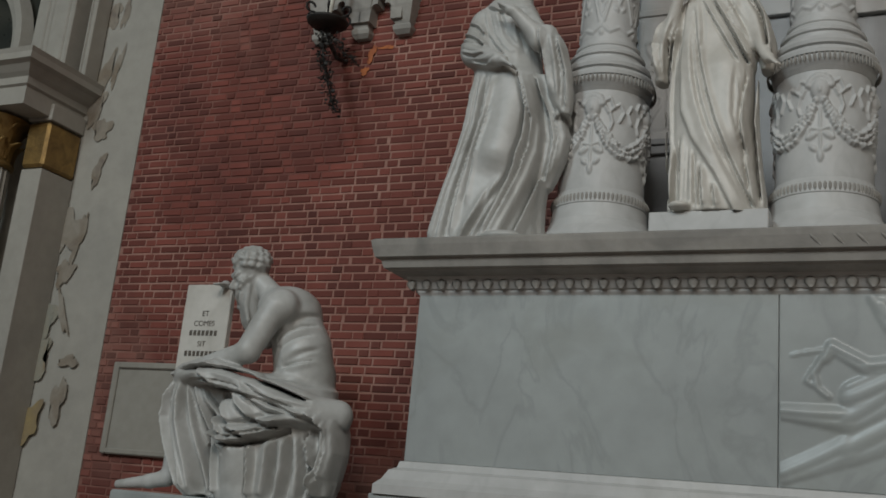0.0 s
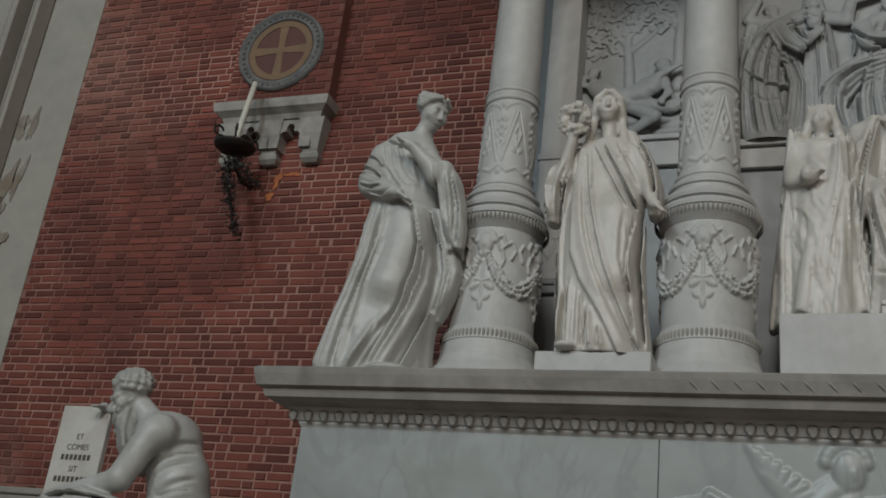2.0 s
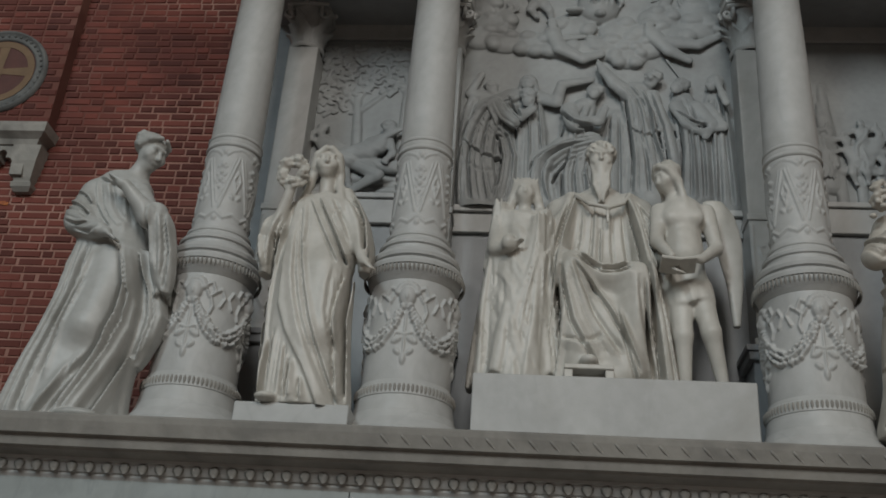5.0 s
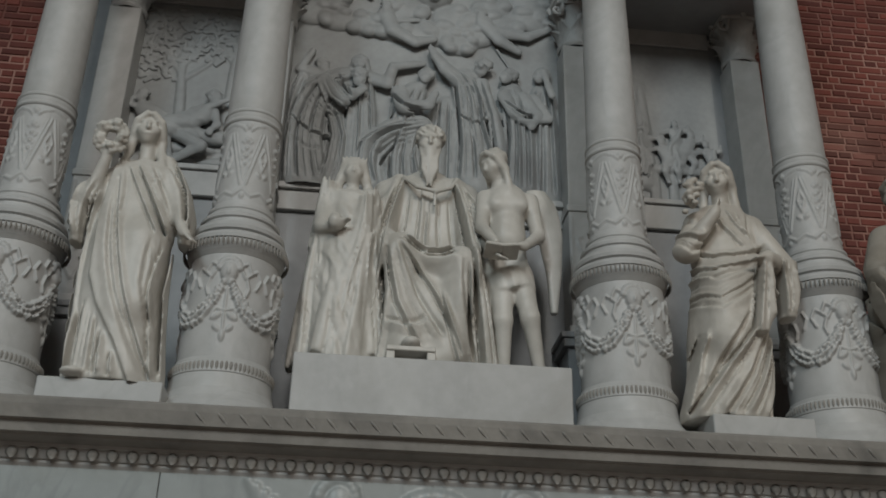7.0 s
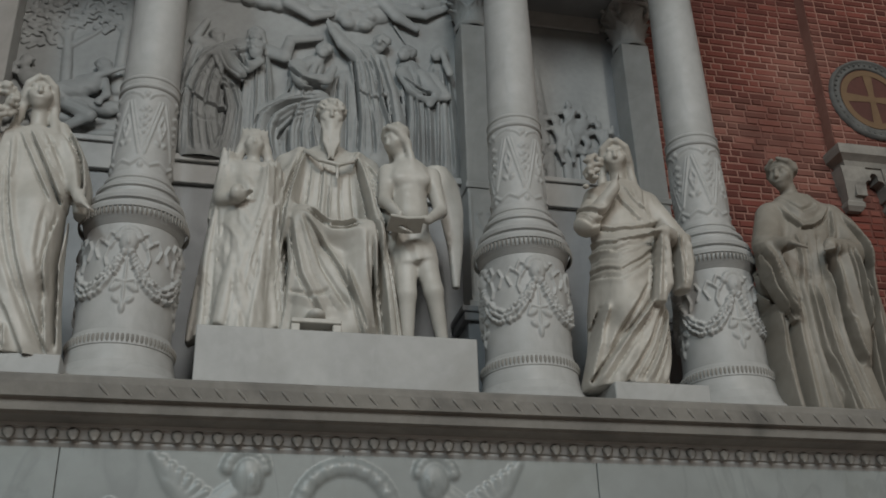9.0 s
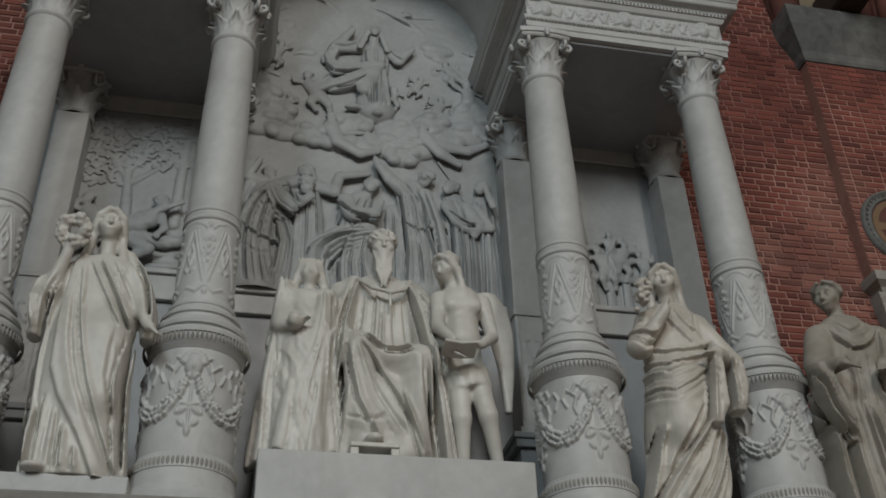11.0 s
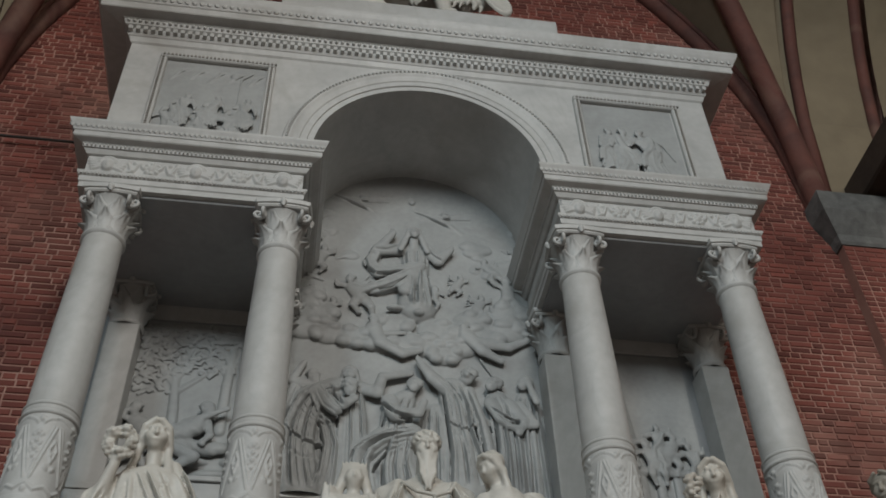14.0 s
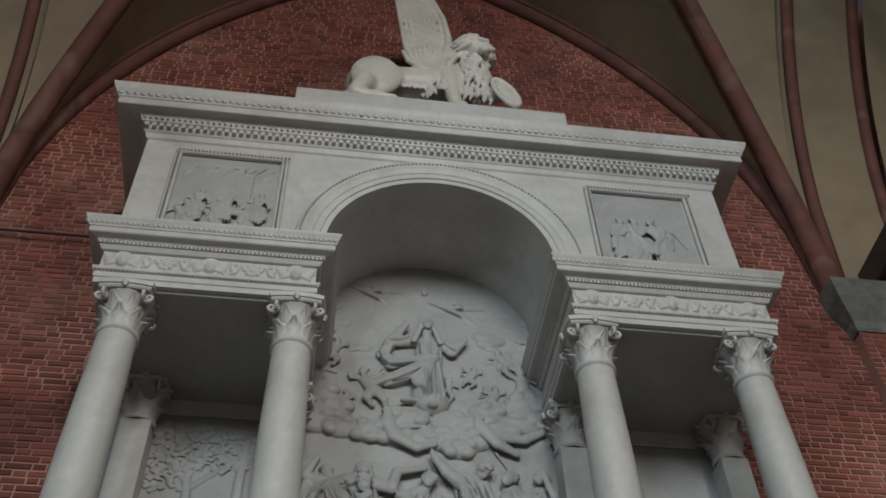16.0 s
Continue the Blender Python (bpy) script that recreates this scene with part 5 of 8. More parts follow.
    # the rising figure
    c.robed([(0.01, 3.06, 0.12), (0.02, 2.9, 0.14), (0.03, 2.72, 0.13)], 1, 4, 0.0, 0.035)
    c.robed([(0.03, 2.74, 0.13), (0.02, 2.5, 0.17), (0.03, 2.24, 0.2)], 2, 6, -0.02, 0.06)
    c.limb((-0.02, -0.12, 2.66), (-0.1, -0.17, 2.42), 0.09, 0.075, 0.04)
    c.chain([(-0.14, -0.05, 3.06), (-0.4, -0.1, 2.98), (-0.23, -0.16, 3.24)], 0.085, 0.04, 0.02)
    c.chain([(0.15, -0.05, 3.06), (0.26, -0.1, 2.9), (0.4, -0.16, 3.06)], 0.085, 0.04, 0.02)
    c.hand((-0.23, -0.17, 3.23), (-0.1, 0, 1), 0.66)
    c.hand((0.4, -0.17, 3.05), (0.3, 0, 1), 0.66)
    c.chain([(-0.4, -0.04, 2.98), (-0.47, -0.06, 2.82), (-0.38, -0.08, 2.68), (-0.16, -0.12, 2.72), (0.06, -0.14, 2.78)], 0.075, 0.06, 0.02)
    c.chain([(-0.02, -0.12, 2.7), (-0.2, -0.1, 2.56), (-0.4, -0.07, 2.46), (-0.56, -0.04, 2.42)], 0.1, 0.07, 0.02)
    c.pleats([[(-0.42, 3.02), (-0.5, 2.84), (-0.4, 2.66), (-0.14, 2.7)], [(-0.36, 2.94), (-0.41, 2.82), (-0.34, 2.72)], [(0.0, 2.74), (-0.22, 2.62), (-0.42, 2.5), (-0.58, 2.46)], [(-0.02, 2.66), (-0.22, 2.52), (-0.44, 2.42), (-0.56, 2.36)], [(-0.06, 2.6), (-0.2, 2.46), (-0.36, 2.4)], [(-0.16, 3.1), (-0.3, 3.02), (-0.42, 3.02)], [(0.16, 3.06), (0.22, 2.96), (0.3, 2.9)], [(-0.1, 2.84), (0.02, 2.78), (0.16, 2.84)]], 0.03, 0.04, 0.3)
    c.limb((0.0, -0.08, 3.06), (0.0, -0.14, 3.18), 0.055, 0.05, 0.02)
    c.head((0.0, -0.2, 3.25), 0.72, 4, -2, "veil")
    c.blob((-0.2, -0.12, 2.18), (0.09, 0.08, 0.035), 0.01)
    c.blob((0.04, -0.14, 2.12), (0.06, 0.1, 0.04), 0.01)
    # angels and clouds at the crown, in low relief
    for x, z, g in ((0.3, 3.6, 1), (-0.62, 3.78, -1)):
        c.chain([(x, 0.02, z), (x - 0.2, 0.02, z + 0.02), (x - 0.34, 0.03, z + 0.06)], 0.06, 0.035, 0.02)
        c.head((x + 0.06, -0.01, z + 0.06), 0.45, 30, 0, "curly")
        c.chain([(x, 0.01, z - 0.02), (x + 0.12, 0.0, z - 0.1), (x + 0.24, 0.01, z - 0.2)], 0.05, 0.02, 0.02)
        c.pleats([[(x - 0.3, z + 0.1), (x - 0.1, z), (x + 0.1, z - 0.1)], [(x, z + 0.02), (x + 0.2, z + 0.08), (x + 0.38, z + 0.12)], [(x, z), (x + 0.2, z + 0.02), (x + 0.36, z + 0.04)]], 0.03, 0.03, 0.3)
    c.head((-0.01, -0.01, 3.84), 0.42, -10, 0, "curly")
    for x, z, r in ((0.62, 3.2, 0.12), (0.74, 3.16, 0.13), (0.66, 3.1, 0.12), (0.9, 2.86, 0.16), (1.02, 2.94, 0.14), (0.84, 2.78, 0.12), (1.1, 2.76, 0.14), (-1.06, 3.2, 0.12), (-1.14, 2.96, 0.12)):
        c.blob((x, 0.0, z), (r, 0.07, r * 0.62), 0.015)
    # the crowd below, back row first
    c.robed([(-1.1, 1.16, 0.1), (-1.14, 0.8, 0.13), (-1.14, 0.15, 0.16)], 3, 4, 0.03)
    c.chain([(-1.0, -0.03, 1.18), (-1.16, -0.05, 1.22), (-1.06, -0.08, 1.42)], 0.06, 0.032, 0.015)
    c.head((-0.96, -0.06, 1.26), 0.62, 60, 20, "curly")
    c.robed([(-0.6, 1.16, 0.12), (-0.58, 0.8, 0.14), (-0.56, 0.06, 0.18)], 4, 5, 0.01)
    c.head((-0.62, -0.14, 1.3), 0.74, -12, 12, "long")
    c.chain([(-0.5, -0.08, 1.16), (-0.36, -0.14, 1.1), (-0.31, -0.15, 1.29), (-0.04, -0.12, 1.36)], 0.075, 0.035, 0.015)
    c.robed([(1.08, 1.17, 0.1), (1.1, 0.8, 0.13), (1.1, 0.06, 0.17)], 5, 5, 0.01)
    c.head((1.07, -0.12, 1.33), 0.74, -70, 0, "veil")
    c.chain([(1.0, -0.12, 1.06), (1.12, -0.18, 0.84), (0.98, -0.2, 0.8)], 0.06, 0.035, 0.015)
    c.robed([(0.2, 0.96, 0.1), (0.2, 0.6, 0.14), (0.18, 0.06, 0.16)], 6, 4, 0.02)
    # the bowed man
    c.robed([(-0.76, 1.14, 0.13), (-0.95, 0.98, 0.17), (-1.04, 0.7, 0.18), (-1.05, 0.4, 0.19), (-1.0, 0.04, 0.22)], 7, 6, -0.05, 0.065)
    c.robed([(-0.84, 0.8, 0.08), (-0.76, 0.5, 0.11), (-0.8, 0.05, 0.15)], 8, 4, -0.05, 0.05)
    c.chain([(-0.92, -0.2, 1.04), (-0.74, -0.28, 0.84), (-0.57, -0.26, 0.98)], 0.09, 0.038, 0.015)
    c.pleats([[(-0.8, 1.16), (-0.72, 1.0), (-0.66, 0.88)], [(-0.9, 1.1), (-0.82, 0.92), (-0.7, 0.8)], [(-0.98, 1.0), (-0.9, 0.82), (-0.76, 0.72)], [(-1.12, 0.86), (-0.96, 0.7), (-0.8, 0.66)], [(-1.18, 0.66), (-1.0, 0.5), (-0.84, 0.5)], [(-1.2, 0.46), (-1.05, 0.3), (-0.9, 0.3)]], 0.034, 0.05, 0.3)
    c.head((-0.62, -0.24, 1.1), 0.74, 75, 36, "curly")
    # the kneeling man looking up
    c.robed([(-0.1, 1.06, 0.11), (-0.17, 0.86, 0.14), (-0.2, 0.62, 0.15)], 9, 4, -0.06, 0.045)
    c.robed([(-0.04, 0.66, 0.12), (-0.28, 0.58, 0.14), (-0.47, 0.44, 0.13), (-0.5, 0.24, 0.12), (-0.46, 0.05, 0.13)], 10, 4, -0.1, 0.055)
    c.robed([(-0.12, 0.6, 0.14), (-0.16, 0.3, 0.19), (-0.12, 0.04, 0.24)], 11, 5, -0.06, 0.06)
    c.chain([(-0.24, -0.16, 1.0), (-0.2, -0.28, 0.82), (0.02, -0.26, 0.86), (0.08, -0.24, 1.0)], 0.085, 0.036, 0.015)
    c.pleats([[(-0.3, 0.98), (-0.2, 0.84), (-0.06, 0.82)], [(-0.3, 0.88), (-0.18, 0.75), (-0.02, 0.76)], [(-0.02, 0.7), (-0.26, 0.64), (-0.46, 0.5)], [(-0.06, 0.6), (-0.28, 0.5), (-0.42, 0.36)], [(-0.1, 0.5), (-0.26, 0.4), (-0.36, 0.22)]], 0.034, 0.05, 0.3)
    c.limb((-0.08, -0.1, 1.05), (-0.03, -0.14, 1.14), 0.05, 0.045, 0.02)
    c.head((-0.01, -0.17, 1.2), 0.74, -20, -8, "curly")
    # the man pointing upwards
    c.robed([(0.36, 1.22, 0.14), (0.41, 0.98, 0.16), (0.43, 0.74, 0.15), (0.46, 0.46, 0.19), (0.47, 0.14, 0.24)], 12, 6, -0.05, 0.06)
    c.robed([(0.53, 1.2, 0.05), (0.63, 0.84, 0.07), (0.7, 0.44, 0.08)], 13, 2, -0.12, 0.035)
    c.chain([(0.3, -0.14, 1.2), (0.17, -0.18, 1.3), (0.08, -0.2, 1.42), (0.03, -0.18, 1.52)], 0.085, 0.032, 0.015)
    c.pleats([[(0.3, 0.82), (0.44, 0.74), (0.56, 0.8)], [(0.22, 1.24), (0.34, 1.1), (0.38, 0.9)], [(0.3, 1.28), (0.42, 1.12), (0.5, 0.96)]], 0.03, 0.04, 0.3)
    c.hand((0.04, -0.18, 1.5), (-0.3, 0, 1), 0.62)
    c.head((0.51, -0.17, 1.34), 0.78, -150, -10, "curly")
    # the elders beside him
    c.robed([(0.79, 1.14, 0.11), (0.85, 0.86, 0.14), (0.88, 0.6, 0.14), (0.87, 0.1, 0.19)], 14, 5, -0.05, 0.055)
    c.chain([(0.72, -0.14, 1.06), (0.8, -0.22, 0.86), (0.97, -0.22, 0.74)], 0.07, 0.034, 0.015)
    c.chain([(0.9, -0.14, 1.06), (1.02, -0.2, 0.86), (0.96, -0.22, 0.72)], 0.07, 0.034, 0.015)
    c.pleats([[(0.72, 1.0), (0.84, 0.9), (0.98, 0.86)], [(0.74, 0.88), (0.86, 0.78), (1.0, 0.8)]], 0.03, 0.04, 0.3)
    c.head((0.75, -0.17, 1.27), 0.74, -60, -12, "curly")
    return c.mesh("relief")


ob = tagged(put("great_relief", central_relief(), RELIEF, None, smooth=True), "tall marble relief of a rising figure, clouds and crowd", "relief")
ob.location, ob.scale = (0, BACK - 0.012, 5.8), (1, FLAT, 1)


def niche_relief(s):
    c = relief_clay(-0.58, 0.58, 1.74, 0.0115)
    rnd = random.Random(20 + s)
    if s < 0:
        c.chain([(-0.05, 0, 0.2), (-0.08, -0.02, 0.7), (-0.12, 0, 1.15)], 0.055, 0.035, 0.015)
        c.chain([(0.35, 0, 0.5), (0.36, -0.02, 1.0), (0.38, 0, 1.45)], 0.055, 0.035, 0.015)
        for a, b in (((-0.1, 0.95), (-0.36, 1.3)), ((-0.1, 1.05), (0.1, 1.4)), ((-0.08, 0.9), (0.2, 1.15)), ((0.36, 1.1), (0.15, 1.35)), ((0.37, 1.2), (0.54, 1.45))):
            c.limb((a[0], 0, a[1]), (b[0], -0.01, b[1]), 0.03, 0.014, 0.012)
        for k in range(340):
            x, z = rnd.uniform(-0.56, 0.56), rnd.uniform(0.85, 1.68)
            if (z > 1.08 or x < -0.15) and not (x > 0.25 and z < 1.15):
                a = rnd.uniform(-1.2, 1.2)
                c.limb((x, -0.02, z), (x + 0.045 * math.cos(a), -0.05 * rnd.random(), z + 0.045 * math.sin(a)), 0.022, 0.01, 0.006)
        c.person(-0.4, 0.66, 0.7, -0.5, -0.7, ((-0.15, 0.05), (0.3, -0.2)), False, -0.08, 0.2)
        c.person(0.24, 0.66, 0.85, 1.0, 0.9, ((0.3, 0.12), (0.1, -0.3)), False, -0.14, 1.2, legs=((-0.2, -0.3), (0.3, -0.38)))
        c.chain([(-0.2, -0.08, 0.4), (0.05, -0.12, 0.28), (0.4, -0.08, 0.3)], 0.09, 0.06, 0.02)
        c.folds(0.1, 0.3, 0.4, 0.2, 60, 12, 0.04, 0.3, 0.5, 0.3)
        for k in range(18):
            c.blob((rnd.uniform(-0.55, 0.55), 0, rnd.uniform(0.0, 0.2)), (0.14, 0.08, 0.045), 0.015)
    else:
        c.chain([(-0.15, 0, 0.2), (-0.17, -0.01, 0.9), (-0.14, 0, 1.25)], 0.1, 0.03, 0.02)
        c.folds(-0.15, 0.9, 0.2, 0.5, 5, 16, 0.03, 0.2, 0.3, 0.3)
        for k in range(7):
            c.person(-0.42 + 0.14 * k, 0.62 + 0.1 * ((k * 5) % 3), 0.5, 0.25 * ((k % 3) - 1), 0.4 * ((k % 3) - 1), ((-0.28, -0.1), (0.25, 0.08)), k % 2 == 0, -0.07, k)
        c.limb((-0.5, -0.06, 0.33), (0.5, -0.06, 0.33), 0.045, 0.045, 0.01)
        for k in range(6):
            c.limb((-0.42 + 0.17 * k, -0.03, 0.0), (-0.42 + 0.17 * k, -0.03, 0.28), 0.05, 0.045, 0.01)
    return c.mesh("relief")


for s in (-1, 1):
    ob = tagged(put("niche_relief", niche_relief(s), RELIEF, None, smooth=True), "grey marble relief of trees and struggling figures" if s < 0 else "grey marble relief of a small crowd at a pyre", "relief")
    ob.location, ob.scale = (s * 2.15 + 0.04, BACK - 0.006, 5.91), (1, FLAT, 1)

for s in (-1, 1):
    c = relief_clay(-0.53, 0.53, 1.16, 0.0105)
    if s > 0:
        c.person(-0.27, 0.68, 0.66, 0.05, 0.5, ((-0.1, -0.4), (0.1, -0.3)), True, -0.03, 2.3)
        c.person(-0.12, 0.67, 0.74, 0.1, 0.8, ((-0.2, -0.25), (0.3, -0.2)), True, -0.08, 0.3)
        c.person(0.06, 0.66, 0.76, -0.3, -0.8, ((-0.2, -0.2), (0.2, -0.28)), True, -0.1, 1.3)
        c.chain([(0.16, -0.03, 0.62), (0.32, -0.03, 0.54), (0.42, -0.02, 0.3)], 0.024, 0.014, 0.01)
    else:
        for k in range(9):
            c.person(-0.42 + 0.1 * k, 0.32 + 0.11 * ((k * 7) % 3), 0.48, 0.2 * ((k % 3) - 1), 0.3, ((-0.25, -0.2), (0.2, -0.35)), True, -0.03 - 0.03 * (k % 3), k)
        c.limb((-0.05, -0.12, 0.26), (0.42, -0.12, 0.18), 0.06, 0.05, 0.02)
        c.chain([(0.27, -0.03, 0.25), (0.27, -0.03, 0.93), (0.38, -0.03, 1.05)], 0.014, 0.01, 0.01)
        c.blob((0.2, -0.02, 0.98), (0.05, 0.06, 0.05), 0.01)
        for k in range(5):
            c.chain([(-0.45 + 0.2 * k, 0, 0.85 + 0.04 * (k % 2)), (-0.35 + 0.2 * k, -0.03, 1.0), (-0.25 + 0.2 * k, 0.02, 1.05)], 0.02, 0.015, 0.02)
    ob = tagged(put("attic_relief", c.mesh("relief"), RELIEF, None, smooth=True), "small framed marble relief of two draped figures" if s > 0 else "small framed marble relief of a mourning crowd", "relief")
    ob.location, ob.scale = (s * 2.23, AY - 0.004, 8.95 + 0.072), (1, 0.36, 1)

c = Carving(-1.56, 1.56, 1.73, 2.83, 0.012)
for s in (-1, 1):
    for k in range(9):
        c.stroke([(s * 0.78, 2.5 - 0.03 * k), (s * (0.98 - 0.015 * k), 2.66 - 0.02 * k), (s * (1.07 - 0.05 * k), 2.82 - 0.035 * k)], 0.05, 0.028, 0, 2, 0.03)
    c.face(s * 0.54, 2.7, 1.5, 0.06, 0.02, -s * 0.6)
    c.stroke([(s * 0.6, 2.55), (s * 0.85, 2.38), (s * 1.15, 2.25)], 0.13, 0.05, 0, 6, 0.1)
    c.stroke([(s * 0.8, 2.45), (s * 1.1, 2.42), (s * 1.28, 2.53), (s * 1.32, 2.46)], 0.06, 0.045, 0.0, 4, 0.03)
    c.stroke([(s * 1.25, 2.52), (s * 1.4, 2.5), (s * 1.5, 2.48)], 0.014, 0.025, 0, 0, 0.008)
    c.stroke([(s * 1.33, 2.47), (s * 1.38, 2.38), (s * 1.36, 2.29), (s * 1.3, 2.24)], 0.024, 0.035, 0, 0, 0.014)
    c.stroke([(s * 1.38, 2.4), (s * 1.42, 2.33), (s * 1.37, 2.3)], 0.016, 0.03)
    c.stroke([(s * 0.9, 2.3), (s * 1.2, 2.12), (s * 1.54, 2.15)], 0.11, 0.045, 0, 5, 0.05)
    c.stroke([(s * 0.9, 2.1), (s * 1.2, 1.95), (s * 1.54, 1.8)], 0.12, 0.04, 0, 5, 0.06)
    c.stroke([(s * 0.5, 2.5), (s * 0.25, 2.55)], 0.05, 0.05, 0, 0, 0.03)
for k in range(40):
    a = k * 2 * math.pi / 40
    c.ball(0.02 + 0.27 * math.cos(a), 2.5 + 0.27 * math.sin(a), 0.055, 0.05, 0.05 + 0.01 * (k % 2), 0, a)
c.h *= 0.5
tagged(put("die_relief", c.sheet("die", BASE_Y - 0.002), SLAB, None, smooth=True), "low marble relief of winged figures holding a wreath", "relief")


# ---- statues ----
def statue(name, clay, x, y, z, label, material=None):
    ob = tagged(put(name, clay.mesh(name), material or STATUE, None, smooth=True), label, "statue")
    ob.location = (x, y, z)
    return ob


def statue_inward_woman():
    """Draped woman in profile, bowed to her left, one hand at her breast, cloth over the forearm."""
    c = Clay((-0.78, -0.52, -0.02), (0.62, 0.5, 2.42), 0.0092)
    c.robe([(0, -0.2, 0.0, 0.42, 0.33), (0.3, -0.19, 0, 0.385, 0.31), (0.6, -0.13, 0, 0.35, 0.28), (1.0, -0.1, 0, 0.31, 0.25), (1.3, -0.13, 0, 0.26, 0.22), (1.55, -0.16, 0.02, 0.25, 0.19), (1.8, -0.18, 0.03, 0.23, 0.16), (1.95, -0.16, 0.03, 0.13, 0.11)], 9, 0.012, 0.8, phase=0.6)
    c.blob((-0.19, 0.03, 1.8), (0.235, 0.17, 0.14), 0.06)
    c.limb((0.0, -0.1, 1.15), (-0.07, -0.22, 0.66), 0.15, 0.13, 0.1)
    c.pleats([[(-0.33, 1.32), (-0.36, 0.86), (-0.46, 0.4), (-0.56, 0.03)], [(-0.26, 1.3), (-0.28, 0.9), (-0.4, 0.42), (-0.46, 0.02)], [(-0.17, 1.25), (-0.2, 0.9), (-0.3, 0.45), (-0.34, 0.02)]], 0.05, 0.05)
    c.pleats([[(0.02, 1.28), (0.12, 0.97), (0.07, 0.55), (-0.13, 0.02)], [(0.08, 1.25), (0.19, 0.85), (0.14, 0.5), (-0.03, 0.02)], [(0.14, 1.25), (0.25, 0.85), (0.2, 0.45), (0.08, 0.02)], [(0.0, 0.5), (-0.22, 0.12), (-0.26, 0.02)]], 0.042, 0.05)
    c.pleats([[(-0.14, 1.0), (-0.22, 0.62), (-0.25, 0.3)], [(-0.1, 0.4), (-0.24, 0.06)]], 0.03, 0.025)
    c.limb((-0.14, 0.02, 1.86), (-0.03, -0.02, 2.03), 0.076, 0.066, 0.04)
    c.pleats([[(-0.3, 1.88), (-0.14, 1.8), (0.04, 1.82)], [(-0.22, 1.86), (-0.14, 1.6), (-0.02, 1.46)], [(-0.3, 1.84), (-0.24, 1.62), (-0.1, 1.44)], [(-0.08, 1.78), (-0.04, 1.6), (0.0, 1.45)]], 0.032, 0.026)
    c.head((0.0, -0.03, 2.13), 1.24, 62, 22, "bun")
    c.limb((-0.34, -0.05, 1.76), (-0.36, -0.14, 1.5), 0.1, 0.1, 0.05)
    c.limb((-0.35, -0.15, 1.47), (-0.12, -0.28, 1.36), 0.095, 0.055, 0.03)
    c.pleats([[(-0.45, 1.64), (-0.33, 1.58), (-0.25, 1.52)], [(-0.46, 1.55), (-0.34, 1.5), (-0.26, 1.44)], [(-0.42, 1.47), (-0.31, 1.42), (-0.22, 1.42)], [(-0.34, 1.38), (-0.2, 1.32), (-0.12, 1.34)], [(-0.42, 1.74), (-0.32, 1.68), (-0.27, 1.62)]], 0.026, 0.028)
    c.hand((-0.1, -0.29, 1.35), (0.65, -0.1, -0.35), 1.1)
    c.limb((0.0, -0.06, 1.76), (0.16, -0.17, 1.52), 0.085, 0.085, 0.04)
    c.limb((0.16, -0.18, 1.52), (-0.02, -0.27, 1.72), 0.07, 0.042, 0.025)
    c.hand((-0.02, -0.27, 1.71), (-0.6, -0.1, 0.45), 1.1)
    c.robe([(0.96, 0.35, -0.1, 0.04, 0.05), (1.1, 0.32, -0.11, 0.085, 0.06), (1.3, 0.28, -0.12, 0.1, 0.07), (1.48, 0.24, -0.14, 0.1, 0.09), (1.63, 0.18, -0.13, 0.06, 0.07)], 5, 0.01, 0.3, 0.015)
    c.pleats([[(0.17, 1.58), (0.2, 1.35), (0.24, 1.14)], [(0.24, 1.58), (0.29, 1.3), (0.31, 1.08)], [(0.29, 1.52), (0.36, 1.25), (0.37, 1.0)]], 0.032, 0.032, 0.2)
    c.robe([(0.46, 0.19, 0.0, 0.05, 0.07), (0.62, 0.23, 0, 0.09, 0.09), (0.82, 0.28, 0, 0.1, 0.09), (1.05, 0.25, 0, 0.1, 0.09), (1.3, 0.13, 0, 0.08, 0.1)], 5, 0.012, 0.4, 0.02)
    c.pleats([[(0.2, 1.1), (0.28, 0.8), (0.24, 0.5)], [(0.28, 1.0), (0.35, 0.82), (0.3, 0.62)]], 0.035, 0.035, 0.2)
    c.blob((0.04, -0.34, 0.03), (0.15, 0.09, 0.04), 0.03)
    return c


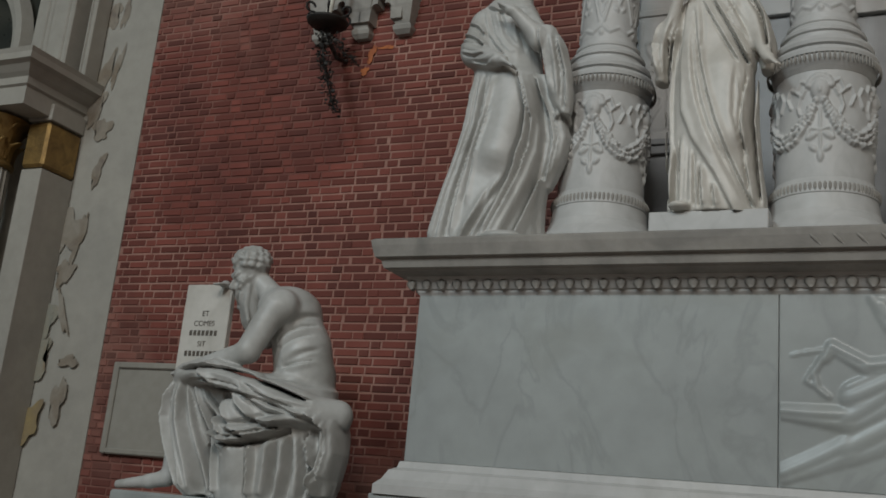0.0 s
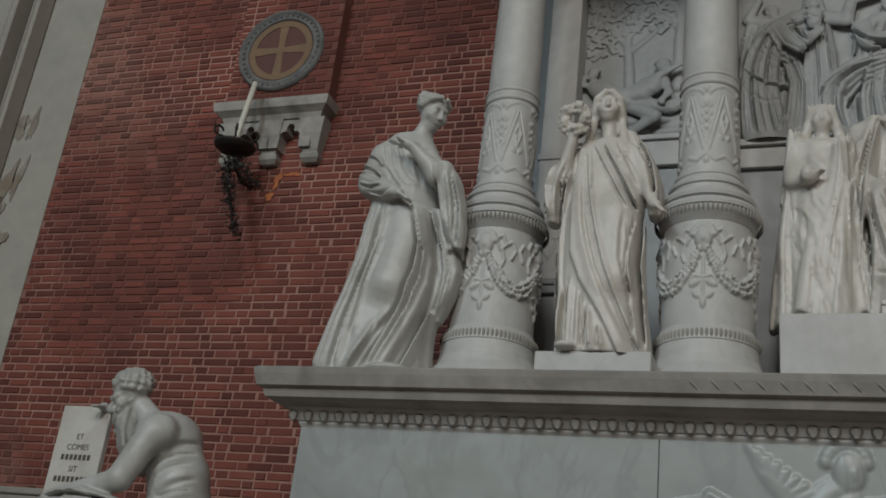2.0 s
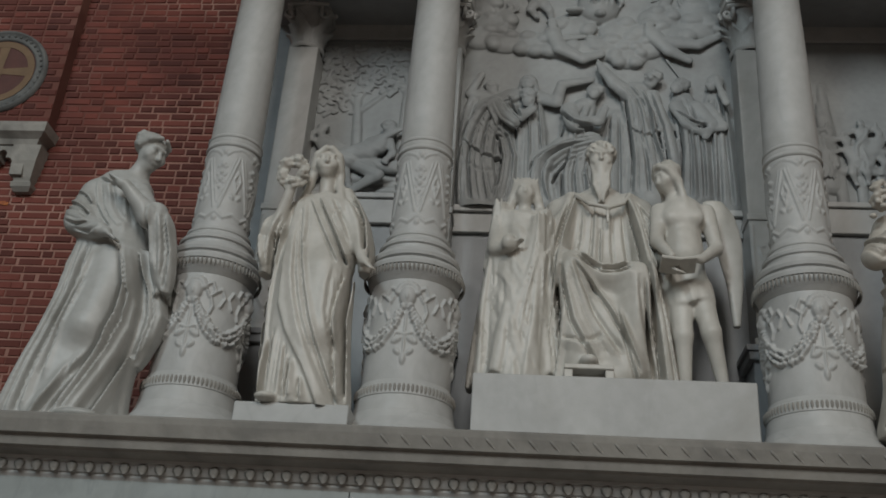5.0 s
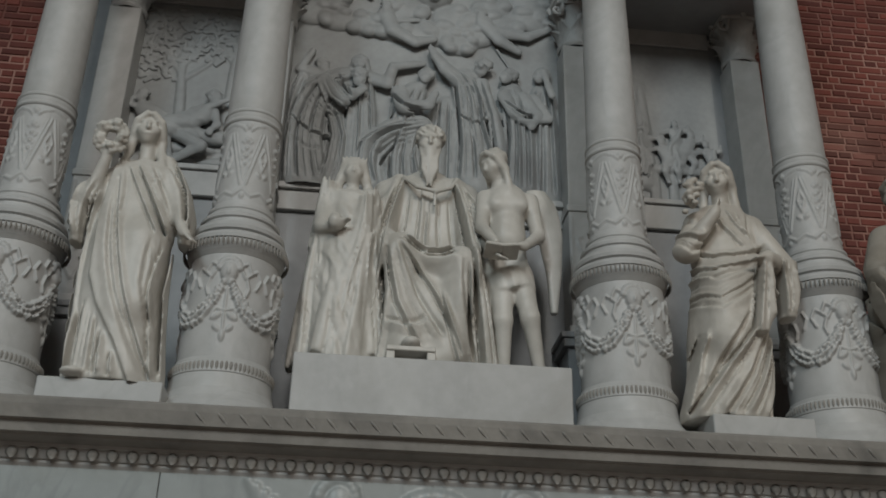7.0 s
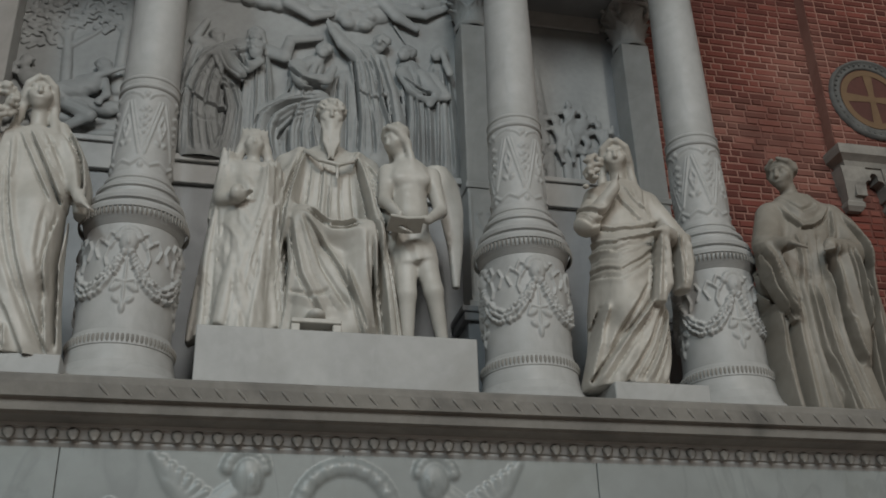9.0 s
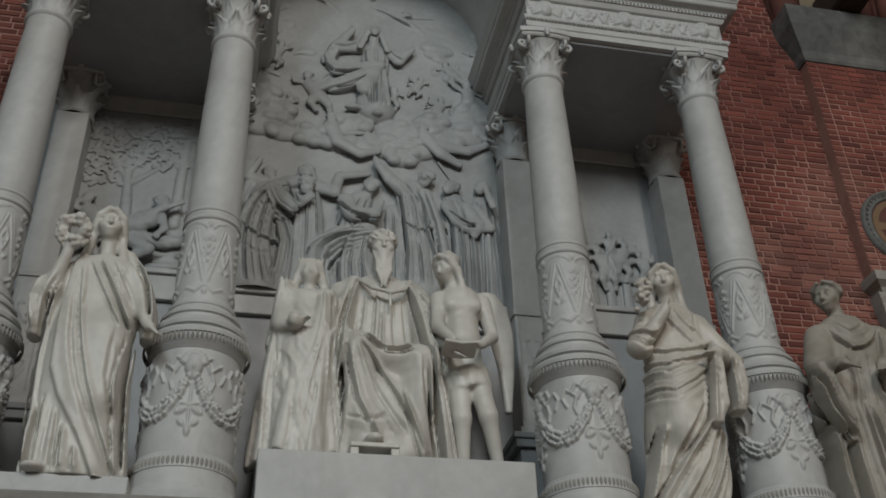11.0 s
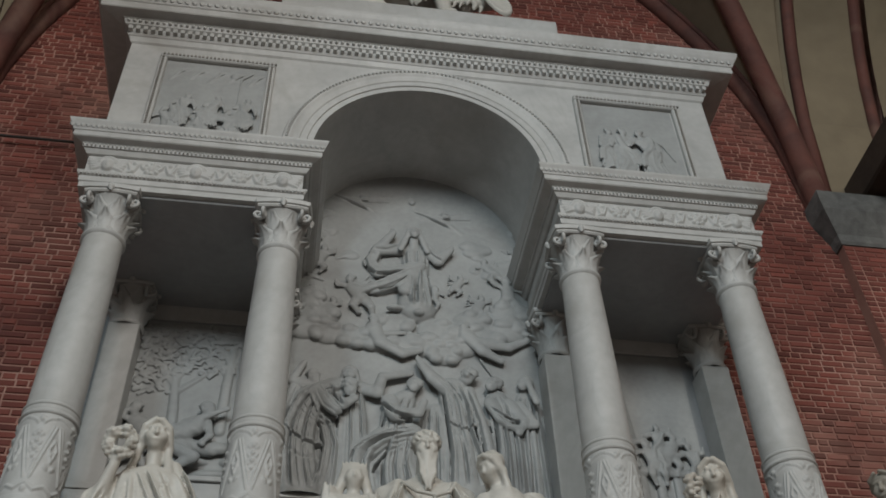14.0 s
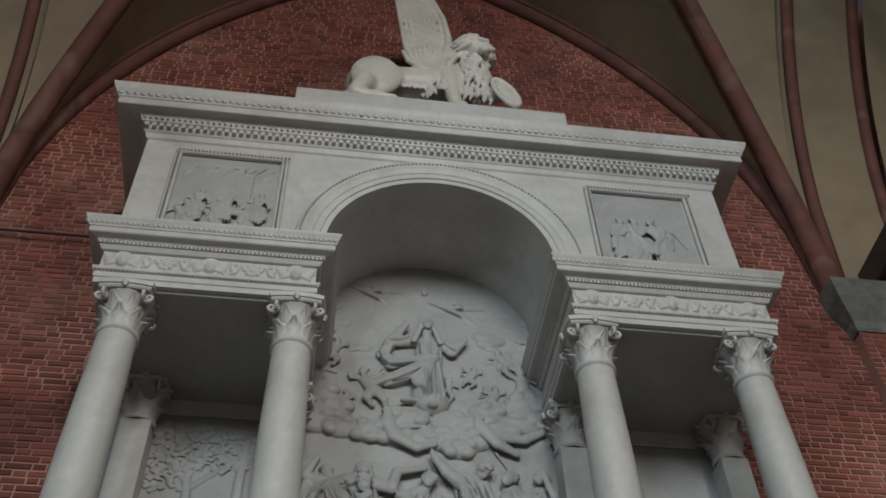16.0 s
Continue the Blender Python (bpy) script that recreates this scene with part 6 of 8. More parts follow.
def statue_wreath_woman():
    """Standing woman lifting a wreath beside her head, a stole crossing her breast."""
    c = Clay((-0.52, -0.42, -0.02), (0.52, 0.42, 2.06), 0.0102)
    c.robe([(0, 0.03, 0.0, 0.31, 0.26), (0.35, 0.0, 0, 0.285, 0.245), (0.75, -0.02, 0, 0.28, 0.225), (1.05, -0.02, 0, 0.265, 0.2), (1.3, 0.0, 0, 0.235, 0.165), (1.48, 0.0, 0.01, 0.19, 0.125), (1.58, 0, 0.02, 0.1, 0.08)], 9, 0.01, 0.5, phase=0.2)
    c.blob((0, 0.02, 1.46), (0.23, 0.12, 0.1), 0.06)
    c.limb((0.08, -0.1, 0.95), (0.1, -0.17, 0.5), 0.13, 0.11, 0.08)
    # the mantle's hem runs from the shoulder down to the further foot
    c.step_edge([(-0.2, 1.5), (-0.22, 1.05), (-0.2, 0.68), (-0.12, 0.48), (0.04, 0.22), (0.16, -0.02)], 0.035, 0.2)
    c.pleats([[(-0.12, 1.42), (-0.06, 1.0), (0.05, 0.58), (0.2, 0.22), (0.3, 0.02)], [(-0.16, 1.3), (-0.13, 0.9), (-0.04, 0.55), (0.12, 0.2), (0.22, 0.02)], [(0.23, 0.9), (0.2, 0.56), (0.28, 0.05)], [(0.14, 0.96), (0.13, 0.62), (0.24, 0.25)], [(0.28, 1.0), (0.27, 0.6), (0.33, 0.05)]], 0.032, 0.026)
    c.pleats([[(-0.24, 1.42), (-0.29, 1.0), (-0.28, 0.55), (-0.24, 0.05)], [(-0.3, 1.2), (-0.33, 0.8), (-0.3, 0.3)], [(-0.18, 0.5), (-0.18, 0.04)], [(-0.11, 0.4), (-0.1, 0.04)], [(-0.04, 0.28), (-0.02, 0.03)], [(-0.24, 0.45), (-0.25, 0.04)], [(0.04, 0.16), (0.06, 0.02)]], 0.03, 0.04)
    c.pleats([[(-0.02, 1.52), (0.1, 1.3), (0.24, 1.02)], [(0.05, 1.52), (0.16, 1.3), (0.28, 1.06)], [(-0.08, 1.5), (0.04, 1.26), (0.18, 1.0)]], 0.03, 0.034)
    c.pleats([[(0.14, 1.46), (0.1, 1.36), (0.18, 1.24)], [(-0.12, 1.5), (-0.08, 1.25), (-0.1, 1.1)]], 0.025, 0.014)
    c.limb((0, 0.0, 1.5), (-0.01, -0.01, 1.7), 0.06, 0.055, 0.03)
    c.head((-0.02, -0.02, 1.83), 1.08, 8, -4, "long")
    c.limb((-0.19, 0, 1.46), (-0.33, -0.08, 1.27), 0.08, 0.08, 0.04)
    c.limb((-0.31, -0.1, 1.27), (-0.23, -0.18, 1.52), 0.054, 0.035, 0.025)
    c.hand((-0.23, -0.18, 1.52), (0.1, -0.1, 1), 0.95)
    for i in range(22):
        a = 2 * math.pi * i / 22
        for q in (0, 1, 2):
            c.blob((-0.22 + (0.055 + 0.026 * q) * math.cos(a + 0.14 * q), -0.2 + 0.02 * math.sin(5 * a) - 0.022 * (q == 1), 1.67 + (0.06 + 0.032 * q) * math.sin(a + 0.14 * q)), (0.022, 0.022, 0.018), 0.006)
    c.robe([(0.95, -0.36, -0.02, 0.04, 0.07), (1.1, -0.37, -0.03, 0.07, 0.1), (1.28, -0.36, -0.03, 0.075, 0.1), (1.42, -0.29, -0.03, 0.06, 0.08)], 5, 0.01, 0.3, 0.02)
    c.pleats([[(-0.36, 1.38), (-0.42, 1.2), (-0.38, 1.0)], [(-0.28, 1.36), (-0.34, 1.18), (-0.33, 0.98)], [(-0.24, 1.3), (-0.28, 1.16), (-0.3, 1.0)]], 0.026, 0.03)
    c.limb((0.19, 0, 1.45), (0.28, -0.06, 1.2), 0.075, 0.07, 0.04)
    c.limb((0.28, -0.06, 1.2), (0.34, -0.17, 1.03), 0.052, 0.036, 0.025)
    c.hand((0.34, -0.17, 1.02), (0.5, -0.3, -0.4), 0.95)
    c.robe([(1.0, 0.33, 0.04, 0.04, 0.08), (1.2, 0.32, 0.04, 0.065, 0.1), (1.42, 0.25, 0.05, 0.065, 0.1), (1.66, 0.13, 0.06, 0.05, 0.08)], 4, 0.01, 0.3, 0.02)
    c.pleats([[(0.2, 1.6), (0.31, 1.38), (0.36, 1.1)], [(0.16, 1.54), (0.26, 1.36), (0.31, 1.12)]], 0.026, 0.028, 0.2)
    c.blob((-0.17, -0.25, 0.03), (0.07, 0.07, 0.03), 0.02)
    return c


def statue_flower_woman():
    """Standing woman with flowers at her shoulder, her mantle gathered across the hips."""
    c = Clay((-0.64, -0.45, -0.02), (0.55, 0.42, 2.02), 0.0105)
    c.robe([(0, -0.15, 0.0, 0.3, 0.25), (0.3, -0.1, 0, 0.27, 0.235), (0.6, -0.08, 0, 0.27, 0.225), (0.95, -0.03, 0, 0.255, 0.205), (1.2, -0.03, 0, 0.225, 0.17), (1.45, -0.03, 0.0, 0.19, 0.12), (1.55, -0.03, 0.01, 0.1, 0.08)], 9, 0.012, 1.2, phase=1.1)
    c.blob((-0.03, 0.02, 1.44), (0.24, 0.12, 0.1), 0.06)
    c.limb((-0.1, -0.1, 0.95), (-0.16, -0.2, 0.52), 0.14, 0.12, 0.08)
    c.step_edge([(-0.46, 1.0), (-0.24, 0.92), (0.02, 1.04), (0.22, 1.1)], 0.016, 0.1)
    c.pleats([[(-0.4, 1.16), (-0.21, 1.0), (0.05, 1.08), (0.26, 1.18)], [(-0.4, 1.06), (-0.2, 0.9), (0.08, 1.02)], [(-0.38, 0.94), (-0.2, 0.78), (0.08, 0.98)], [(-0.36, 0.82), (-0.2, 0.68), (0.06, 0.86)], [(-0.38, 1.24), (-0.18, 1.12), (0.06, 1.16), (0.24, 1.28)]], 0.026, 0.024)
    c.pleats([[(0.06, 0.62), (-0.2, 0.3), (-0.4, 0.02)], [(0.14, 0.68), (-0.05, 0.3), (-0.26, 0.02)], [(0.2, 0.6), (0.05, 0.25), (-0.1, 0.02)], [(0.22, 0.5), (0.14, 0.2), (0.05, 0.02)], [(-0.3, 0.55), (-0.36, 0.3), (-0.44, 0.04)], [(-0.02, 0.7), (-0.2, 0.45), (-0.32, 0.24)]], 0.034, 0.05)
    c.pleats([[(-0.15, 1.48), (-0.06, 1.32), (0.04, 1.2)], [(0.1, 1.48), (0.08, 1.34), (0.1, 1.2)], [(-0.05, 1.5), (0.02, 1.36), (0.1, 1.3)], [(0.18, 1.44), (0.2, 1.3), (0.28, 1.16)]], 0.028, 0.022)
    c.limb((-0.02, 0.0, 1.48), (-0.04, -0.02, 1.66), 0.062, 0.056, 0.03)
    c.head((-0.05, -0.03, 1.76), 1.08, -22, 8, "long")
    c.limb((-0.23, 0, 1.42), (-0.36, -0.1, 1.16), 0.075, 0.08, 0.04)
    c.limb((-0.34, -0.12, 1.17), (-0.18, -0.24, 1.38), 0.07, 0.042, 0.03)
    c.pleats([[(-0.42, 1.3), (-0.3, 1.22), (-0.24, 1.24)], [(-0.44, 1.18), (-0.34, 1.1), (-0.26, 1.14)]], 0.03, 0.03)
    c.hand((-0.18, -0.24, 1.38), (0.2, -0.1, 0.6), 0.95)
    rnd = random.Random(6)
    for i in range(26):
        c.blob((-0.24 - 0.14 * rnd.random(), -0.24 + 0.08 * rnd.random(), 1.42 + 0.22 * rnd.random()), (0.028, 0.024, 0.02), 0.006)
    c.limb((0.18, 0, 1.42), (0.35, -0.08, 1.1), 0.08, 0.075, 0.04)
    c.limb((0.34, -0.08, 1.08), (0.15, -0.27, 1.07), 0.075, 0.048, 0.03)
    c.hand((0.15, -0.27, 1.07), (-0.6, -0.2, -0.1), 1.0)
    c.robe([(0.55, 0.05, -0.24, 0.05, 0.05), (0.7, 0.09, -0.23, 0.08, 0.06), (0.9, 0.13, -0.23, 0.07, 0.07), (1.06, 0.14, -0.24, 0.05, 0.06)], 4, 0.008, 0.3, 0.015)
    c.pleats([[(0.11, 1.03), (0.07, 0.8), (0.03, 0.56)], [(0.16, 1.02), (0.15, 0.8), (0.16, 0.66)]], 0.028, 0.035)
    c.robe([(0.72, 0.33, -0.06, 0.05, 0.07), (0.9, 0.34, -0.07, 0.08, 0.1), (1.12, 0.35, -0.08, 0.08, 0.1)], 4, 0.01, 0.3, 0.02)
    c.pleats([[(0.28, 1.1), (0.3, 0.9), (0.3, 0.74)], [(0.38, 1.08), (0.4, 0.9), (0.36, 0.74)]], 0.028, 0.032)
    return c


def statue_cloaked_woman():
    """Tall woman in a wide cloak, forearms before her with the cloth hung over both."""
    c = Clay((-0.66, -0.52, -0.02), (0.72, 0.45, 2.32), 0.0092)
    c.robe([(0, 0.0, 0.0, 0.38, 0.31), (0.4, -0.05, 0, 0.37, 0.29), (0.8, -0.07, 0, 0.36, 0.27), (1.2, -0.06, 0, 0.34, 0.23), (1.5, 0.0, 0, 0.3, 0.19), (1.72, 0.03, 0, 0.24, 0.15), (1.86, 0.02, 0.01, 0.11, 0.09)], 9, 0.012, -0.5, phase=0.9)
    c.blob((0.04, 0.02, 1.72), (0.28, 0.15, 0.12), 0.06)
    c.pleats([[(-0.28, 1.15), (-0.3, 0.61), (-0.28, 0.03)], [(-0.19, 1.05), (-0.2, 0.56), (-0.13, 0.03)], [(-0.1, 1.0), (-0.08, 0.5), (0.02, 0.03)], [(0.0, 1.0), (0.04, 0.5), (0.14, 0.03)], [(-0.38, 0.95), (-0.4, 0.5), (-0.36, 0.04)], [(0.14, 0.6), (0.22, 0.3), (0.28, 0.03)], [(-0.14, 0.5), (-0.06, 0.2), (-0.06, 0.03)]], 0.042, 0.05)
    c.pleats([[(-0.2, 1.74), (-0.08, 1.52), (0.1, 1.6), (0.22, 1.76)], [(-0.16, 1.8), (-0.04, 1.64), (0.12, 1.72)], [(-0.14, 1.45), (-0.16, 1.2), (-0.2, 1.05)], [(0.0, 1.45), (-0.04, 1.25), (-0.06, 1.05)], [(0.24, 1.76), (0.2, 1.5), (0.1, 1.36)], [(-0.26, 1.66), (-0.3, 1.45), (-0.3, 1.3)]], 0.034, 0.034)
    c.limb((0.02, 0.0, 1.76), (-0.03, -0.02, 1.93), 0.07, 0.062, 0.03)
    c.head((-0.06, -0.03, 2.04), 1.18, -55, 6, "bun")
    c.limb((-0.22, 0, 1.68), (-0.38, -0.14, 1.36), 0.105, 0.105, 0.04)
    c.limb((-0.37, -0.14, 1.34), (-0.33, -0.34, 1.28), 0.085, 0.05, 0.03)
    c.hand((-0.33, -0.34, 1.28), (0.2, -0.6, -0.3), 1.1)
    c.limb((0.28, 0, 1.7), (0.36, -0.12, 1.36), 0.12, 0.125, 0.04)
    c.limb((0.34, -0.14, 1.34), (0.02, -0.34, 1.3), 0.1, 0.055, 0.03)
    c.hand((0.0, -0.35, 1.3), (-0.4, -0.5, -0.4), 1.1)
    c.robe([(0.72, -0.3, -0.22, 0.03, 0.05), (0.9, -0.34, -0.22, 0.07, 0.07), (1.12, -0.4, -0.2, 0.085, 0.1), (1.34, -0.41, -0.17, 0.07, 0.1)], 4, 0.01, 0.3, 0.02)
    c.pleats([[(-0.46, 1.28), (-0.4, 1.0), (-0.3, 0.76)], [(-0.38, 1.26), (-0.33, 1.02), (-0.28, 0.86)], [(-0.48, 1.16), (-0.44, 0.96), (-0.36, 0.82)]], 0.03, 0.038)
    c.robe([(0.42, 0.17, -0.2, 0.04, 0.06), (0.62, 0.16, -0.22, 0.1, 0.09), (0.9, 0.15, -0.22, 0.14, 0.11), (1.15, 0.16, -0.2, 0.17, 0.13), (1.36, 0.2, -0.16, 0.16, 0.12)], 4, 0.01, 0.3, 0.025)
    c.pleats([[(0.06, 1.28), (0.05, 0.95), (0.1, 0.6), (0.16, 0.44)], [(0.15, 1.3), (0.15, 0.98), (0.2, 0.62)], [(0.25, 1.3), (0.24, 1.0), (0.26, 0.72)], [(0.0, 1.14), (0.02, 0.9), (0.06, 0.74)]], 0.04, 0.055)
    c.robe([(0.0, 0.44, 0.04, 0.15, 0.17), (0.5, 0.42, 0.03, 0.14, 0.17), (1.0, 0.4, 0.02, 0.12, 0.16), (1.5, 0.34, 0.02, 0.12, 0.15), (1.74, 0.22, 0.03, 0.1, 0.12)], 5, 0.015, 0.4, 0.03)
    c.pleats([[(0.32, 1.66), (0.42, 1.2), (0.4, 0.6), (0.4, 0.03)], [(0.42, 1.4), (0.49, 0.9), (0.48, 0.4), (0.5, 0.03)], [(0.3, 1.1), (0.34, 0.7), (0.33, 0.1)], [(0.36, 1.7), (0.46, 1.4), (0.5, 1.1)]], 0.045, 0.055, 0.2)
    c.blob((0.05, -0.33, 0.03), (0.16, 0.1, 0.04), 0.03)
    return c


def statue_enthroned_elder():
    """Bearded man seated frontally, one foot on a stool, a wide cloak falling from his shoulders."""
    c = Clay((-0.66, -0.66, -0.02), (0.68, 0.42, 2.34), 0.0092)
    c.limb((0, 0.12, 0.5), (0, 0.1, 0.95), 0.3, 0.3, 0.05)
    c.robe([(0.85, 0, 0.05, 0.3, 0.22), (1.2, 0, 0.04, 0.27, 0.2), (1.5, 0.0, 0.04, 0.29, 0.19), (1.72, 0.0, 0.05, 0.24, 0.15), (1.82, 0, 0.05, 0.12, 0.1)], 9, 0.01, 0.4, 0.05)
    c.blob((0.0, 0.05, 1.66), (0.34, 0.17, 0.14), 0.07)
    for q, kz in ((-1, 0.94), (1, 0.86)):
        c.limb((q * 0.14, 0.0, 0.92), (q * 0.23, -0.38, kz), 0.17, 0.125, 0.05)
        c.limb((q * 0.23, -0.38, kz), (q * 0.16, -0.36, 0.14), 0.12, 0.1, 0.06)
    c.robe([(0.02, -0.02, -0.14, 0.4, 0.33), (0.3, -0.02, -0.14, 0.37, 0.31), (0.7, 0.0, -0.12, 0.33, 0.29), (0.92, 0, -0.08, 0.28, 0.24)], 7, 0.012, 0.8, 0.06, 0.3)
    c.limb((-0.2, -0.36, 0.9), (0.2, -0.36, 0.84), 0.1, 0.1, 0.06)
    c.pleats([[(-0.3, 0.92), (-0.22, 0.5), (-0.06, 0.22)], [(-0.25, 0.94), (-0.1, 0.55), (0.08, 0.24)], [(-0.2, 0.93), (-0.02, 0.72), (0.14, 0.42), (0.26, 0.14)], [(-0.24, 0.98), (-0.02, 0.86), (0.2, 0.88)], [(-0.18, 1.04), (-0.02, 0.94), (0.16, 0.98)], [(0.22, 0.84), (0.24, 0.5), (0.33, 0.12)], [(0.3, 0.82), (0.32, 0.5), (0.38, 0.1)], [(-0.36, 0.8), (-0.38, 0.45), (-0.42, 0.08)], [(-0.3, 0.62), (-0.32, 0.3), (-0.36, 0.04)], [(-0.3, 0.36), (-0.14, 0.3), (0.0, 0.36)], [(0.1, 0.6), (0.16, 0.34), (0.24, 0.06)]], 0.04, 0.042)
    c.limb((0.0, 0.02, 1.72), (0.0, -0.04, 1.96), 0.085, 0.08, 0.03)
    c.pleats([[(-0.05, 1.6), (-0.06, 1.3), (-0.08, 1.04)], [(0.06, 1.55), (0.05, 1.3), (0.06, 1.06)], [(-0.14, 1.56), (-0.16, 1.3), (-0.2, 1.06)], [(0.14, 1.56), (0.15, 1.3), (0.18, 1.05)], [(0.0, 1.4), (-0.01, 1.2), (0.0, 1.02)]], 0.03, 0.026)
    c.head((0.0, -0.08, 2.06), 1.22, -3, 8, "curly", True)
    c.limb((-0.32, 0.02, 1.62), (-0.4, -0.08, 1.2), 0.12, 0.12, 0.05)
    c.limb((-0.38, -0.08, 1.2), (-0.3, -0.34, 1.06), 0.1, 0.06, 0.04)
    c.limb((0.3, 0.02, 1.64), (0.41, -0.12, 1.24), 0.115, 0.105, 0.05)
    c.limb((0.4, -0.12, 1.22), (0.46, -0.4, 0.98), 0.09, 0.05, 0.035)
    c.pleats([[(0.28, 1.66), (0.38, 1.5), (0.47, 1.4)], [(0.3, 1.5), (0.4, 1.36), (0.48, 1.26)], [(0.34, 1.34), (0.44, 1.2), (0.5, 1.1)], [(0.22, 1.74), (0.26, 1.5), (0.3, 1.2)]], 0.032, 0.032)
    c.hand((0.46, -0.4, 0.97), (0.3, -0.4, -0.3), 1.15)
    c.robe([(0.02, 0.46, -0.12, 0.12, 0.18), (0.5, 0.42, -0.12, 0.11, 0.2), (1.0, 0.35, -0.1, 0.1, 0.18), (1.4, 0.3, -0.06, 0.09, 0.16), (1.74, 0.2, 0.0, 0.07, 0.12)], 4, 0.012, 0.4, 0.04)
    c.robe([(0.02, -0.46, -0.12, 0.13, 0.2), (0.5, -0.43, -0.12, 0.11, 0.2), (1.0, -0.38, -0.1, 0.1, 0.18), (1.4, -0.33, -0.06, 0.1, 0.16), (1.74, -0.22, 0.0, 0.07, 0.12)], 4, 0.012, -0.4, 0.04)
    c.pleats([[(0.2, 1.7), (0.28, 1.3), (0.38, 0.62), (0.44, 0.05)], [(0.28, 1.6), (0.36, 1.1), (0.46, 0.5), (0.52, 0.05)], [(-0.2, 1.7), (-0.3, 1.3), (-0.37, 0.8), (-0.42, 0.2)], [(-0.28, 1.6), (-0.38, 1.2), (-0.44, 0.7), (-0.5, 0.05)], [(-0.36, 1.5), (-0.46, 1.15), (-0.5, 0.9)]], 0.038, 0.045)
    c.chain([(-0.2, -0.14, 1.7), (-0.1, -0.22, 1.58), (0.05, -0.24, 1.54), (0.16, -0.2, 1.6), (0.22, -0.13, 1.72)], 0.018, 0.018, 0.008)
    c.limb((0.04, -0.23, 1.54), (0.04, -0.23, 1.42), 0.016, 0.012, 0.01)
    c.blob((-0.12, -0.5, 0.16), (0.07, 0.12, 0.05), 0.02)
    return c


def statue_veiled_woman():
    c = Clay((-0.4, -0.36, -0.02), (0.4, 0.34, 1.72), 0.0115)
    c.robe([(0, 0.0, 0.0, 0.22, 0.2), (0.4, 0.0, 0, 0.19, 0.18), (0.8, 0.0, 0, 0.17, 0.15), (1.1, 0.01, 0, 0.16, 0.13), (1.27, 0.02, 0.0, 0.13, 0.1)], 9, 0.03, 1.2, phase=0.5)
    c.robe([(0.2, 0.02, 0.0, 0.22, 0.2), (0.6, 0.01, 0, 0.2, 0.18), (1.0, 0.01, 0, 0.19, 0.155), (1.25, 0.02, 0, 0.15, 0.12)], 7, 0.02, 1.5, 0.02, 0.2, clip=(-0.7, -0.7, -0.45))
    c.blob((0.02, 0.02, 1.24), (0.17, 0.1, 0.08), 0.05)
    c.folds(0.02, 0.45, 0.24, 0.5, 22, 14, 0.032, 0.2, 0.8)
    c.folds(0.03, 1.0, 0.18, 0.26, 40, 17, 0.018, 0.3, 0.2)
    c.limb((0.02, 0, 1.26), (0.02, -0.01, 1.38), 0.047, 0.043, 0.02)
    c.head((0.02, -0.01, 1.45), 0.86, 0, 2, "veil")
    for i in range(7):
        c.limb((-0.06 + 0.027 * i, -0.03, 1.53), (-0.07 + 0.03 * i, -0.03, 1.57), 0.012, 0.008, 0.008)
    c.limb((-0.13, 0, 1.2), (-0.17, -0.1, 0.98), 0.055, 0.06, 0.03)
    c.limb((-0.17, -0.1, 0.98), (-0.06, -0.2, 0.94), 0.05, 0.03, 0.02)
    c.hand((-0.06, -0.2, 0.94), (0.3, -0.2, 0.2), 0.8)
    c.blob((-0.08, -0.22, 0.97), (0.05, 0.05, 0.06), 0.02)
    c.drape([(0.12, 1.22, 0.04, 0.06), (0.1, 0.9, 0.07, 0.07), (-0.02, 0.5, 0.09, 0.08), (-0.1, 0.06, 0.1, 0.08)], -0.12, 3, 0.03, 0.3, 0.4, 0.02)
    c.drape([(0.15, 0.95, 0.04, 0.06), (0.1, 0.5, 0.06, 0.07), (0.06, 0.06, 0.08, 0.08)], -0.12, 3, 0.03, 1.3, 0.4, 0.02)
    c.fall((-0.15, 0.02, 1.36), (-0.25, 0.0, 0.02), 0.1, 6, 1.9, 0.08, 0.03)
    c.fall((0.17, 0.0, 1.3), (0.23, -0.02, 0.1), 0.08, 5, 1.9, 0.07, 0.03)
    return c


